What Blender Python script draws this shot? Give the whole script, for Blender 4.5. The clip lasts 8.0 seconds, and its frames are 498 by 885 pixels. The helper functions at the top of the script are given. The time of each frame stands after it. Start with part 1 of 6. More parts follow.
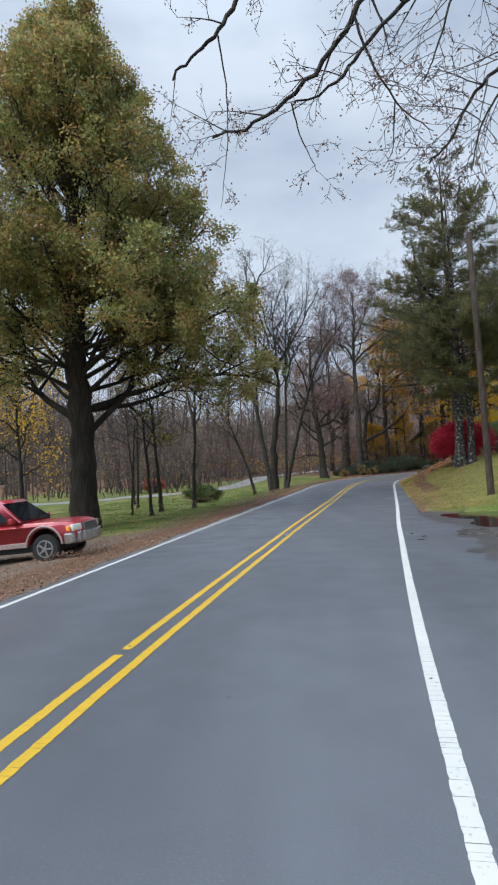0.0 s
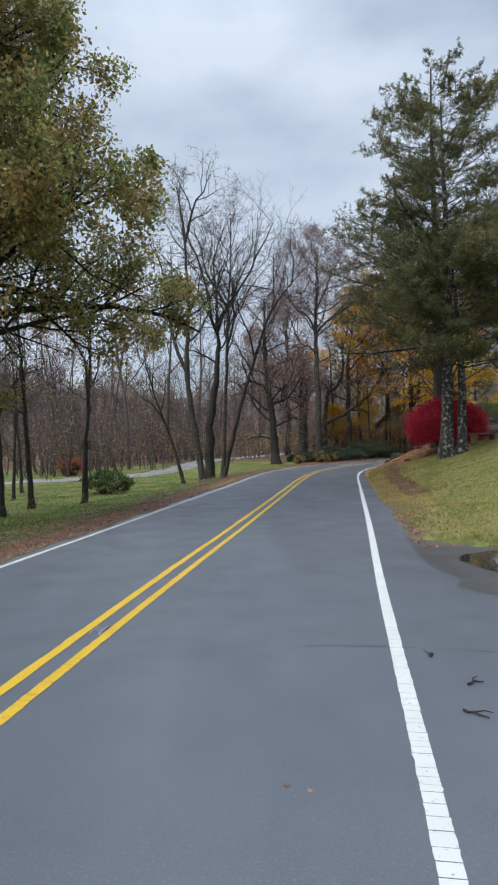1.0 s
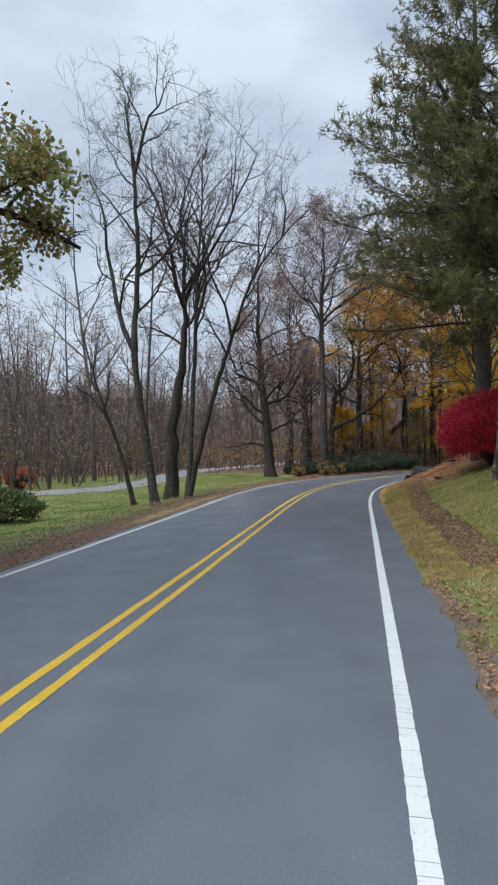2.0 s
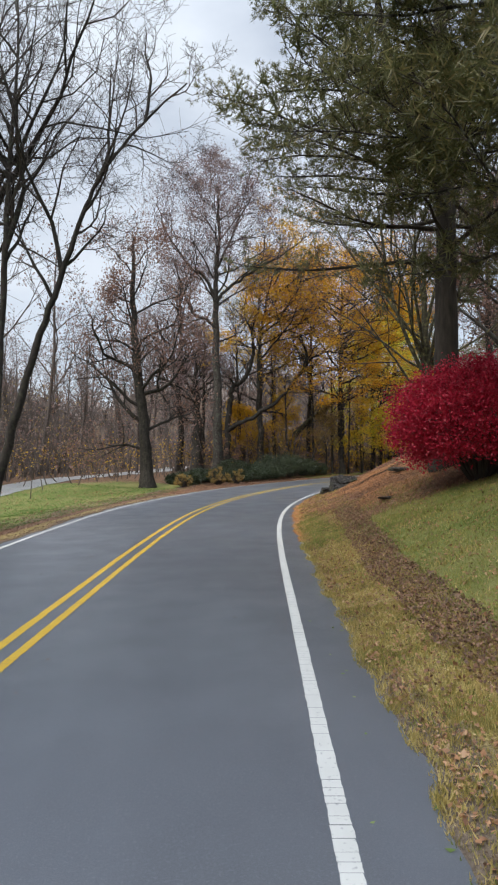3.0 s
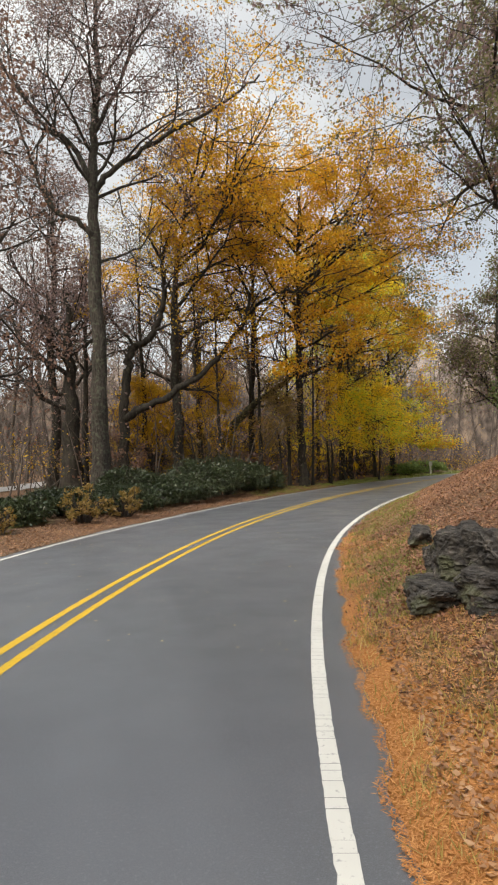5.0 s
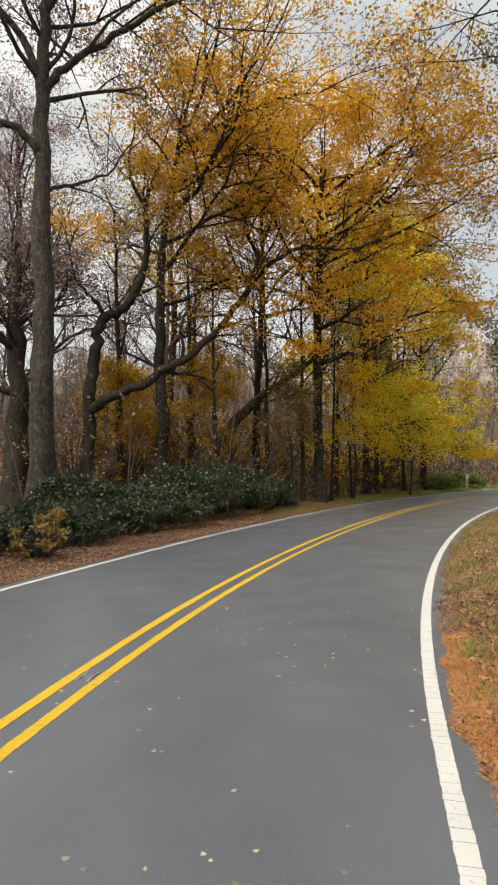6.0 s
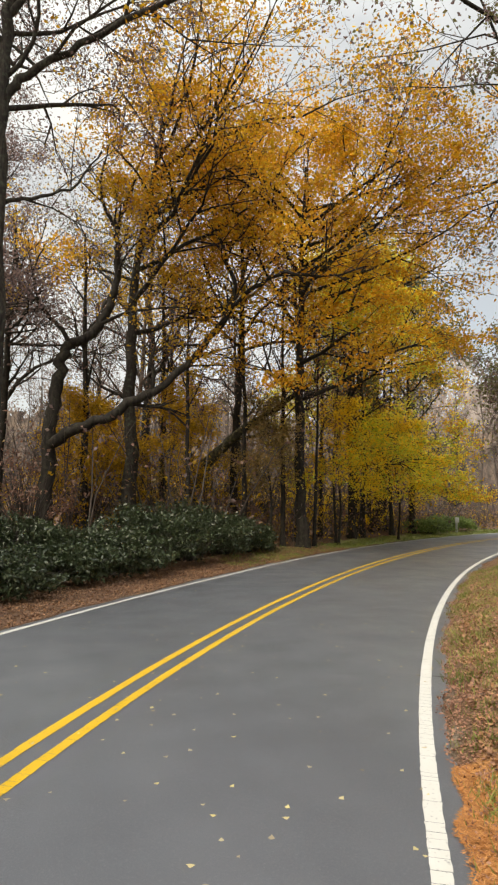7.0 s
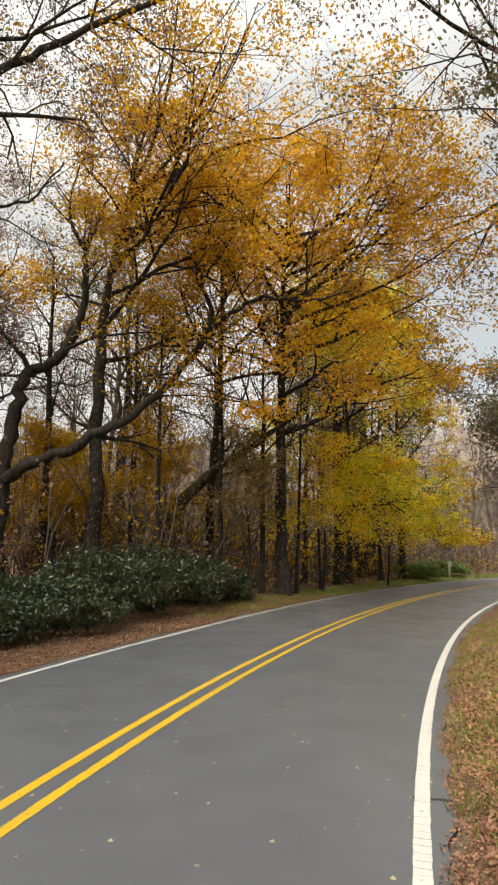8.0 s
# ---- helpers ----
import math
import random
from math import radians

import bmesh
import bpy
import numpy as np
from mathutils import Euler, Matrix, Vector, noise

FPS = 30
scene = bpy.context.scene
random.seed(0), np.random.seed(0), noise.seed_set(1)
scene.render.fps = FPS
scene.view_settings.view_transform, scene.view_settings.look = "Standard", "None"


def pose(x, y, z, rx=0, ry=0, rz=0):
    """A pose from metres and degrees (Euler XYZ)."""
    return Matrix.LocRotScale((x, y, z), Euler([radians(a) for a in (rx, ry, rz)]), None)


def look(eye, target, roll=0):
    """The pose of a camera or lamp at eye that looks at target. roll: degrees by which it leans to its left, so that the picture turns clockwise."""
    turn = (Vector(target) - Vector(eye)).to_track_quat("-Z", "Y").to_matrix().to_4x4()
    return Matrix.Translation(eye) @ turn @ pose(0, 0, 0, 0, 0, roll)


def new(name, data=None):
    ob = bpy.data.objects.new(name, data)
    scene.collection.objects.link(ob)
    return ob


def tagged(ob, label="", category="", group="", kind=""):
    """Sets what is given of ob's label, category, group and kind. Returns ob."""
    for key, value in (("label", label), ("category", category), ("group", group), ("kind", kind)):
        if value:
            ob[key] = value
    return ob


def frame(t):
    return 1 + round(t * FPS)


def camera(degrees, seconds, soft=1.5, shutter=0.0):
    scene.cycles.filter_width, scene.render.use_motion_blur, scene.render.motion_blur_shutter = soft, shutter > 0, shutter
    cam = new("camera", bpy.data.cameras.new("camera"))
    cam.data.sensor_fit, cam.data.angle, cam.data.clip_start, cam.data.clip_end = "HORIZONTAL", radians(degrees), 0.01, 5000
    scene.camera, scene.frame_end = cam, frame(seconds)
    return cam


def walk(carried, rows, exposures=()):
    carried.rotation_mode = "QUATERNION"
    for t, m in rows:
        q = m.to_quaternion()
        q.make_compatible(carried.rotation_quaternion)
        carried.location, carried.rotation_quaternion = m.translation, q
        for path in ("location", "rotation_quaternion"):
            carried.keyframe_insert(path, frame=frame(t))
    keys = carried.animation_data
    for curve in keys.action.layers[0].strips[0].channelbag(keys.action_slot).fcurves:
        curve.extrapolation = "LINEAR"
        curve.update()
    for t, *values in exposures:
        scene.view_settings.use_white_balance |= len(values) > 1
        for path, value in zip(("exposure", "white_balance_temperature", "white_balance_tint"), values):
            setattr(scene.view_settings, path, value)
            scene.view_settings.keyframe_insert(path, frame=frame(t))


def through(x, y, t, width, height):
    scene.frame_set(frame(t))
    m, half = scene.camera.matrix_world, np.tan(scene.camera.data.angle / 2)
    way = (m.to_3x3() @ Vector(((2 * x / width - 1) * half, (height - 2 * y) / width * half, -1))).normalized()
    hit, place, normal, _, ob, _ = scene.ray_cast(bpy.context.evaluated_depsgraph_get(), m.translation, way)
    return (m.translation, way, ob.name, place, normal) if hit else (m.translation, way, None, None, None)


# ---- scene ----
cam = camera(45.05, 8.0, soft=2.2)
PATH = [
    (0, (0.135, -8.791, 2.098), (0.0572, -6.7943, 2.1721), -3.14),
    (0.5, (0.954, -3.445, 2.067), (1.0441, -1.4471, 2.0923), -3.33),
    (1, (1.917, 1.877, 2.059), (1.9644, 3.8768, 2.0669), -1.27),
    (1.2, (2.236, 3.928, 2.072), (2.2525, 5.9280, 2.0817), -0.84),
    (2.3, (4.658, 15.369, 2.131), (4.6675, 17.3688, 2.1687), -0.66),
    (2.5, (4.986, 17.462, 2.094), (5.0522, 19.4608, 2.1324), -0.55),
    (3, (5.918, 22.748, 2.143), (6.2576, 24.7185, 2.1838), -0.52),
    (3.5, (6.900, 27.914, 2.145), (7.4630, 29.8329, 2.1711), -1.72),
    (4, (7.763, 32.978, 2.176), (8.3996, 34.8736, 2.1901), -1.81),
    (4.5, (8.891, 38.401, 2.133), (9.5207, 40.2995, 2.1648), -1.99),
    (5, (10.307, 43.700, 2.007), (10.8920, 45.6121, 2.0614), -1.70),
    (5.2, (10.914, 45.753, 2.060), (11.4916, 47.6669, 2.1253), -1.04),
    (5.85, (12.803, 51.046, 2.067), (13.3556, 52.9669, 2.1325), -0.28),
    (6.3, (13.312, 52.016, 2.088), (13.8823, 53.9292, 2.2062), 0.01),
    (6.5, (13.541, 52.431, 2.097), (14.1180, 54.3405, 2.2399), 0.12),
    (7, (14.119, 53.425, 2.120), (14.7113, 55.3240, 2.3265), 0.35),
    (7.5, (14.705, 54.357, 2.143), (15.3104, 56.2437, 2.4164), 0.50),
    (8, (15.299, 55.228, 2.167), (15.9152, 57.0992, 2.5095), 0.58),
]
walk(cam, [(t, look(eye, target, roll)) for t, eye, target, roll in PATH],
     [(0, 0.05, 6150, 8), (2.5, 0.1, 6200, 8), (3.5, 0.42, 7200, 10), (4.5, 0.45, 7700, 9), (5.2, 0.4, 7750, 9), (6.5, 0.37, 7900, 8), (7.5, 0.45, 8100, 8), (8, 0.44, 8200, 8)])

# ---- light: a bright overcast autumn day ----
SUN_ELEVATION, SUN_TURN = radians(44), radians(235)
world = bpy.data.worlds.new("overcast_sky")
scene.world = world
world.use_nodes = True
wn, wl = world.node_tree.nodes, world.node_tree.links
wn.clear()
w_out = wn.new("ShaderNodeOutputWorld")
w_back = wn.new("ShaderNodeBackground")
w_sky = wn.new("ShaderNodeTexSky")
w_sky.sky_type, w_sky.sun_disc = "NISHITA", False
w_sky.sun_elevation, w_sky.sun_rotation = SUN_ELEVATION, SUN_TURN
w_sky.air_density, w_sky.dust_density, w_sky.ozone_density = 1.0, 0.8, 2.5
w_coord = wn.new("ShaderNodeTexCoord")
w_map = wn.new("ShaderNodeMapping")
w_map.inputs["Scale"].default_value = (1.4, 1.4, 3.2)
w_noise = wn.new("ShaderNodeTexNoise")
w_noise.inputs["Scale"].default_value = 1.6
w_noise.inputs["Detail"].default_value = 6
w_ramp = wn.new("ShaderNodeValToRGB")
w_ramp.color_ramp.elements[0].position, w_ramp.color_ramp.elements[1].position = 0.36, 0.62
w_ramp.color_ramp.elements[0].color, w_ramp.color_ramp.elements[1].color = (0.5, 0.5, 0.5, 1), (0.98, 0.98, 0.98, 1)
w_cloud = wn.new("ShaderNodeMix")
w_cloud.data_type = "RGBA"
w_cloud.inputs[7].default_value = (7.1, 7.75, 8.75, 1)
wl.new(w_coord.outputs["Generated"], w_map.inputs["Vector"])
wl.new(w_map.outputs["Vector"], w_noise.inputs["Vector"])
wl.new(w_noise.outputs["Fac"], w_ramp.inputs["Fac"])
wl.new(w_ramp.outputs["Color"], w_cloud.inputs[0])
wl.new(w_sky.outputs["Color"], w_cloud.inputs[6])
# An overcast sky is brightest overhead.
w_split, w_pow, w_gain = wn.new("ShaderNodeSeparateXYZ"), wn.new("ShaderNodeMath"), wn.new("ShaderNodeMath")
w_pow.operation, w_gain.operation = "POWER", "MULTIPLY_ADD"
w_pow.inputs[1].default_value, w_gain.inputs[1].default_value, w_gain.inputs[2].default_value = 8.0, 7.0, 1.0
w_pow.use_clamp = True
w_bright = wn.new("ShaderNodeMix")
w_bright.data_type, w_bright.blend_type = "RGBA", "MULTIPLY"
w_bright.inputs[0].default_value = 1.0
wl.new(w_coord.outputs["Generated"], w_split.inputs[0])
wl.new(w_split.outputs[2], w_pow.inputs[0])
wl.new(w_pow.outputs[0], w_gain.inputs[0])
wl.new(w_cloud.outputs[2], w_bright.inputs[6])
wl.new(w_gain.outputs[0], w_bright.inputs[7])
wl.new(w_bright.outputs[2], w_back.inputs["Color"])
w_back.inputs["Strength"].default_value = 0.095
wl.new(w_back.outputs["Background"], w_out.inputs["Surface"])

sun = new("sun", bpy.data.lights.new("sun", "SUN"))
sun.data.energy, sun.data.angle, sun.data.color = 2.6, radians(30), (1.0, 0.96, 0.9)
sun.matrix_world = look((40, 60, 60), (40 - math.sin(SUN_TURN) * math.cos(SUN_ELEVATION), 60 - math.cos(SUN_TURN) * math.cos(SUN_ELEVATION), 60 - math.sin(SUN_ELEVATION)))


# ---- materials ----
def material(name, rough=0.8, metal=0.0, spec=0.5):
    m = bpy.data.materials.new(name)
    m.use_nodes = True
    b = m.node_tree.nodes["Principled BSDF"]
    b.inputs["Roughness"].default_value, b.inputs["Metallic"].default_value = rough, metal
    b.inputs["Specular IOR Level"].default_value = spec
    return m, m.node_tree.nodes, m.node_tree.links, b


def noise_node(n, l, scale, detail=4, stretch=(1, 1, 1), source="Object"):
    c, mp, t = n.new("ShaderNodeTexCoord"), n.new("ShaderNodeMapping"), n.new("ShaderNodeTexNoise")
    mp.inputs["Scale"].default_value = stretch
    t.inputs["Scale"].default_value, t.inputs["Detail"].default_value = scale, detail
    l.new(c.outputs[source], mp.inputs["Vector"])
    l.new(mp.outputs["Vector"], t.inputs["Vector"])
    return t.outputs["Fac"]


def ramp(n, l, fac, stops):
    r = n.new("ShaderNodeValToRGB")
    e = r.color_ramp.elements
    while len(e) < len(stops):
        e.new(0.5)
    for k, (p, c) in zip(e, stops):
        k.position, k.color = p, (*c, 1) if len(c) == 3 else c
    l.new(fac, r.inputs["Fac"])
    return r.outputs["Color"]


def mix(n, l, fac, a, b, blend="MIX"):
    m = n.new("ShaderNodeMix")
    m.data_type, m.blend_type = "RGBA", blend
    for slot, value in ((0, fac), (6, a), (7, b)):
        if isinstance(value, (int, float)):
            m.inputs[slot].default_value = value
        elif isinstance(value, tuple):
            m.inputs[slot].default_value = (*value, 1)
        else:
            l.new(value, m.inputs[slot])
    return m.outputs[2]


def relief(n, l, b, height, strength=0.4, distance=0.02):
    k = n.new("ShaderNodeBump")
    k.inputs["Strength"].default_value, k.inputs["Distance"].default_value = strength, distance
    l.new(height, k.inputs["Height"])
    l.new(k.outputs["Normal"], b.inputs["Normal"])


def plain(name, colour, rough=0.6, metal=0.0, grain=30, vary=0.25, coat=0.0):
    """A plain surface with slight stains and grain."""
    m, n, l, b = material(name, rough, metal)
    dark, light = tuple(c * (1 - vary) for c in colour), tuple(min(1, c * (1 + vary)) for c in colour)
    f = noise_node(n, l, grain, 5)
    l.new(ramp(n, l, f, [(0.3, dark), (0.7, light)]), b.inputs["Base Color"])
    b.inputs["Coat Weight"].default_value = coat
    relief(n, l, b, f, 0.15, 0.004)
    return m


def bark(name, dark, light, moss=0.0, scale=9, lichen=(0.20, 0.24, 0.17)):
    m, n, l, b = material(name, 0.9, 0, 0.3)
    f = noise_node(n, l, scale, 6, (1, 1, 0.18))
    g = noise_node(n, l, 1.3, 4)
    c = ramp(n, l, f, [(0.32, dark), (0.55, tuple((p + q) / 2 for p, q in zip(dark, light))), (0.75, light)])
    c = mix(n, l, g, c, tuple(v * 0.6 for v in dark))
    if moss:
        s = ramp(n, l, noise_node(n, l, 7, 8), [(0.5, (0, 0, 0)), (0.7, (moss, moss, moss))])
        c = mix(n, l, s, c, lichen)
    l.new(c, b.inputs["Base Color"])
    relief(n, l, b, f, 0.9, 0.03)
    return m


def foliage(name, stops, rough=0.55, through=0.35, patch=0.35, size=0.45):
    """Leaves that vary from one to the next and from bough to bough, and let some light through."""
    m, n, l, b = material(name, rough, 0, 0.4)
    g = n.new("ShaderNodeNewGeometry")
    big = noise_node(n, l, size, 3)
    add = n.new("ShaderNodeMath")
    add.operation = "MULTIPLY_ADD"
    l.new(big, add.inputs[0])
    add.inputs[1].default_value = patch * 2.2
    sc = n.new("ShaderNodeMath")
    sc.operation = "MULTIPLY_ADD"
    l.new(g.outputs["Random Per Island"], sc.inputs[0])
    sc.inputs[1].default_value, sc.inputs[2].default_value = 1 - patch, -0.6 * patch
    l.new(sc.outputs[0], add.inputs[2])
    c = ramp(n, l, add.outputs[0], stops)
    l.new(c, b.inputs["Base Color"])
    t, mx = n.new("ShaderNodeBsdfTranslucent"), n.new("ShaderNodeMixShader")
    l.new(c, t.inputs["Color"])
    mx.inputs[0].default_value = through
    out = n["Material Output"]
    l.new(b.outputs[0], mx.inputs[1])
    l.new(t.outputs[0], mx.inputs[2])
    l.new(mx.outputs[0], out.inputs["Surface"])
    return m


def asphalt(name, dark, light, wet):
    m, n, l, b = material(name, 0.5, 0, 0.5)
    fine, mid, wide = noise_node(n, l, 160, 3), noise_node(n, l, 1.1, 5), noise_node(n, l, 0.22, 3)
    c = ramp(n, l, fine, [(0.35, dark), (0.7, light)])
    c = mix(n, l, ramp(n, l, mid, [(0.35, (0, 0, 0)), (0.75, (0.35, 0.35, 0.35))]), c, tuple(v * 0.78 for v in dark))
    stone = ramp(n, l, noise_node(n, l, 55, 4), [(0.56, (0, 0, 0)), (0.72, (0.4, 0.4, 0.4))])
    c = mix(n, l, stone, c, tuple(min(1, v * 1.7) for v in light))
    # Sheen of the wheel tracks, painted as lighter streaks in the base colour.
    track_sheen = noise_node(n, l, 0.9, 4, (1, 0.12, 1))
    c = mix(n, l, ramp(n, l, track_sheen, [(0.4, (0, 0, 0)), (0.66, (0.3, 0.3, 0.3))]), c, tuple(v * 1.15 for v in light))
    l.new(c, b.inputs["Base Color"])
    r = ramp(n, l, mix(n, l, 0.5, mid, wide), [(0.35, (wet, wet, wet)), (0.62, (0.43, 0.43, 0.43))])
    l.new(r, b.inputs["Roughness"])
    relief(n, l, b, fine, 0.25, 0.006)
    return m


MAT_ROAD = asphalt("wet asphalt", (0.058, 0.063, 0.072), (0.114, 0.122, 0.137), 0.31)
MAT_DRIVE = asphalt("old wet asphalt", (0.03, 0.03, 0.031), (0.1, 0.097, 0.095), 0.22)
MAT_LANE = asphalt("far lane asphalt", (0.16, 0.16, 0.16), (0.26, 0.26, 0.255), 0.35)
MAT_TAR = plain("tar", (0.018, 0.018, 0.02), 0.45)


def paint(name, colour, bare):
    m, n, l, b = material(name, 0.55)
    wear = ramp(n, l, noise_node(n, l, 26, 6), [(0.60, (0, 0, 0)), (0.74, (1, 1, 1))])
    soil = noise_node(n, l, 2.5, 4)
    c = mix(n, l, soil, colour, tuple(v * 0.8 for v in colour))
    l.new(mix(n, l, wear, c, bare), b.inputs["Base Color"])
    relief(n, l, b, noise_node(n, l, 120, 2), 0.2, 0.004)
    return m


MAT_WHITE = paint("worn white road paint", (0.54, 0.535, 0.5), (0.26, 0.26, 0.26))
MAT_YELLOW = paint("worn yellow road paint", (0.53, 0.33, 0.012), (0.2, 0.15, 0.07))


def ground_material():
    m, n, l, b = material("ground", 0.95, 0, 0.15)
    fine, mid, wide = noise_node(n, l, 38, 6), noise_node(n, l, 5, 5), noise_node(n, l, 0.5, 4)

    def mask(name, soft=0.5):
        a = n.new("ShaderNodeAttribute")
        a.attribute_name = name
        s = n.new("ShaderNodeMath")
        s.operation = "MULTIPLY_ADD"
        l.new(mid, s.inputs[0])
        s.inputs[1].default_value = soft
        l.new(a.outputs["Fac"], s.inputs[2])
        return ramp(n, l, s.outputs[0], [(0.5 + soft * 0.35, (0, 0, 0)), (0.5 + soft * 0.7, (1, 1, 1))])

    c = ramp(n, l, fine, [(0.3, (0.085, 0.062, 0.045)), (0.7, (0.20, 0.155, 0.115))])
    litter = ramp(n, l, fine, [(0.28, (0.05, 0.03, 0.022)), (0.5, (0.135, 0.075, 0.046)), (0.72, (0.27, 0.155, 0.09))])
    litter = mix(n, l, ramp(n, l, wide, [(0.4, (0, 0, 0)), (0.65, (0.6, 0.6, 0.6))]), litter, (0.12, 0.078, 0.05))
    grass = ramp(n, l, fine, [(0.3, (0.06, 0.088, 0.02)), (0.6, (0.14, 0.178, 0.045)), (0.8, (0.25, 0.26, 0.09))])
    grass = mix(n, l, ramp(n, l, wide, [(0.38, (0, 0, 0)), (0.62, (0.75, 0.75, 0.75))]), grass, (0.22, 0.2, 0.075))
    dry = ramp(n, l, fine, [(0.3, (0.075, 0.055, 0.025)), (0.5, (0.25, 0.195, 0.075)), (0.72, (0.5, 0.39, 0.17))])
    clay = ramp(n, l, fine, [(0.3, (0.26, 0.11, 0.035)), (0.7, (0.5, 0.24, 0.085))])
    for name, colour in (("leaf", litter), ("grass", grass), ("dry", dry), ("clay", clay)):
        c = mix(n, l, mask(name), c, colour)
    l.new(c, b.inputs["Base Color"])
    relief(n, l, b, fine, 0.8, 0.05)
    return m


MAT_GROUND = ground_material()
MAT_BARK_OAK = bark("dark oak bark", (0.022, 0.018, 0.015), (0.085, 0.07, 0.056))
MAT_BARK_GREY = bark("grey bark", (0.026, 0.022, 0.019), (0.105, 0.09, 0.077), 0.25)
MAT_BARK_TALL = bark("furrowed grey oak bark", (0.024, 0.02, 0.018), (0.14, 0.12, 0.10), 0.25, 15)
MAT_BARK_DARK = bark("wet dark bark", (0.02, 0.017, 0.015), (0.085, 0.071, 0.06), 0.22, 9, (0.12, 0.13, 0.07))
MAT_BARK_PINE = bark("pine bark with lichen", (0.022, 0.019, 0.017), (0.10, 0.087, 0.076), 0.7, 6, (0.33, 0.35, 0.31))
MAT_BARK_BEECH = bark("mossy beech bark", (0.03, 0.027, 0.016), (0.13, 0.115, 0.075), 0.65, 7, (0.2, 0.19, 0.08))
# Bark for the far woods, its base colour lightened to imitate haze.
MAT_BARK_HAZED = bark("far bark paled as if by haze", (0.085, 0.069, 0.06), (0.23, 0.19, 0.165))
MAT_TWIG = plain("twigs", (0.062, 0.049, 0.044), 0.9, 0, 4)
MAT_TWIG_DARK = plain("dark twigs", (0.045, 0.036, 0.031), 0.9, 0, 4)

LEAF_OAK = foliage("oak leaves", [(0.0, (0.085, 0.11, 0.032)), (0.4, (0.21, 0.24, 0.07)), (0.7, (0.34, 0.33, 0.115)), (1.0, (0.52, 0.44, 0.24))], 0.28, 0.65)
LEAF_BRONZE = foliage("bronze oak leaves", [(0.0, (0.17, 0.135, 0.042)), (0.5, (0.34, 0.235, 0.075)), (1.0, (0.46, 0.3, 0.13))], 0.32, 0.62)
LEAF_GOLD = foliage("golden leaves", [(0.0, (0.36, 0.22, 0.017)), (0.5, (0.63, 0.385, 0.028)), (1.0, (0.86, 0.56, 0.06))], 0.45, 0.7)
LEAF_ORANGE = foliage("orange leaves", [(0.0, (0.42, 0.19, 0.018)), (0.5, (0.68, 0.33, 0.024)), (1.0, (0.86, 0.48, 0.045))], 0.45, 0.7)
LEAF_LIME = foliage("lime green maple leaves", [(0.0, (0.36, 0.44, 0.06)), (0.5, (0.66, 0.66, 0.08)), (1.0, (0.9, 0.72, 0.07))], 0.45, 0.8)
LEAF_LEMON = foliage("yellow green leaves", [(0.0, (0.62, 0.56, 0.07)), (0.35, (0.92, 0.7, 0.07)), (0.75, (0.96, 0.62, 0.05)), (1.0, (0.94, 0.48, 0.05))], 0.45, 0.8)
LEAF_RUSSET = foliage("russet leaves", [(0.0, (0.12, 0.07, 0.055)), (0.6, (0.235, 0.13, 0.095)), (1.0, (0.32, 0.195, 0.13))])
LEAF_MAUVE = foliage("dull purple brown leaves", [(0.0, (0.12, 0.08, 0.08)), (0.6, (0.24, 0.162, 0.152)), (1.0, (0.35, 0.265, 0.22))], 0.5, 0.5)
LEAF_OLIVE = foliage("olive leaves", [(0.0, (0.08, 0.082, 0.03)), (0.6, (0.17, 0.165, 0.065)), (1.0, (0.27, 0.23, 0.11))], 0.5, 0.5)
LEAF_RED = foliage("crimson leaves", [(0.0, (0.20, 0.006, 0.02)), (0.45, (0.43, 0.012, 0.04)), (0.8, (0.58, 0.03, 0.07)), (1.0, (0.68, 0.08, 0.11))], 0.5, 0.4, 0.3)
LEAF_LAUREL = foliage("glossy evergreen leaves", [(0.0, (0.016, 0.026, 0.012)), (0.6, (0.042, 0.06, 0.026)), (1.0, (0.10, 0.115, 0.055))], 0.3, 0.15)
LEAF_SHRUB = foliage("green shrub leaves", [(0.0, (0.035, 0.06, 0.018)), (0.6, (0.09, 0.13, 0.035)), (1.0, (0.18, 0.2, 0.06))], 0.4, 0.3)
LEAF_WEED = foliage("pale green weed leaves", [(0.0, (0.08, 0.13, 0.03)), (0.6, (0.2, 0.28, 0.07)), (1.0, (0.36, 0.42, 0.14))], 0.45, 0.4)
LEAF_FIRE = foliage("orange red shrub leaves", [(0.0, (0.34, 0.085, 0.05)), (1.0, (0.6, 0.24, 0.13))], 0.5, 0.4)
NEEDLES = foliage("pine needles", [(0.0, (0.052, 0.062, 0.025)), (0.55, (0.13, 0.133, 0.052)), (1.0, (0.28, 0.225, 0.095))], 0.45, 0.45)
FALLEN = foliage("fallen leaves", [(0.0, (0.05, 0.026, 0.018)), (0.4, (0.19, 0.092, 0.048)), (0.75, (0.37, 0.19, 0.09)), (1.0, (0.5, 0.34, 0.21))], 0.6, 0.1, 0.4, 0.7)
FALLEN_PALE = foliage("pale fallen leaves", [(0.0, (0.16, 0.12, 0.07)), (0.5, (0.42, 0.36, 0.24)), (1.0, (0.6, 0.5, 0.2))], 0.5, 0.1, 0.2)
FALLEN_DULL = foliage("dull brown fallen leaves", [(0.0, (0.07, 0.042, 0.028)), (0.5, (0.18, 0.10, 0.06)), (1.0, (0.34, 0.19, 0.12))], 0.6, 0.1, 0.2)
FALLEN_RED = foliage("red brown fallen leaves", [(0.0, (0.10, 0.046, 0.032)), (0.5, (0.25, 0.115, 0.07)), (1.0, (0.43, 0.22, 0.135))], 0.6, 0.1, 0.5, 0.6)
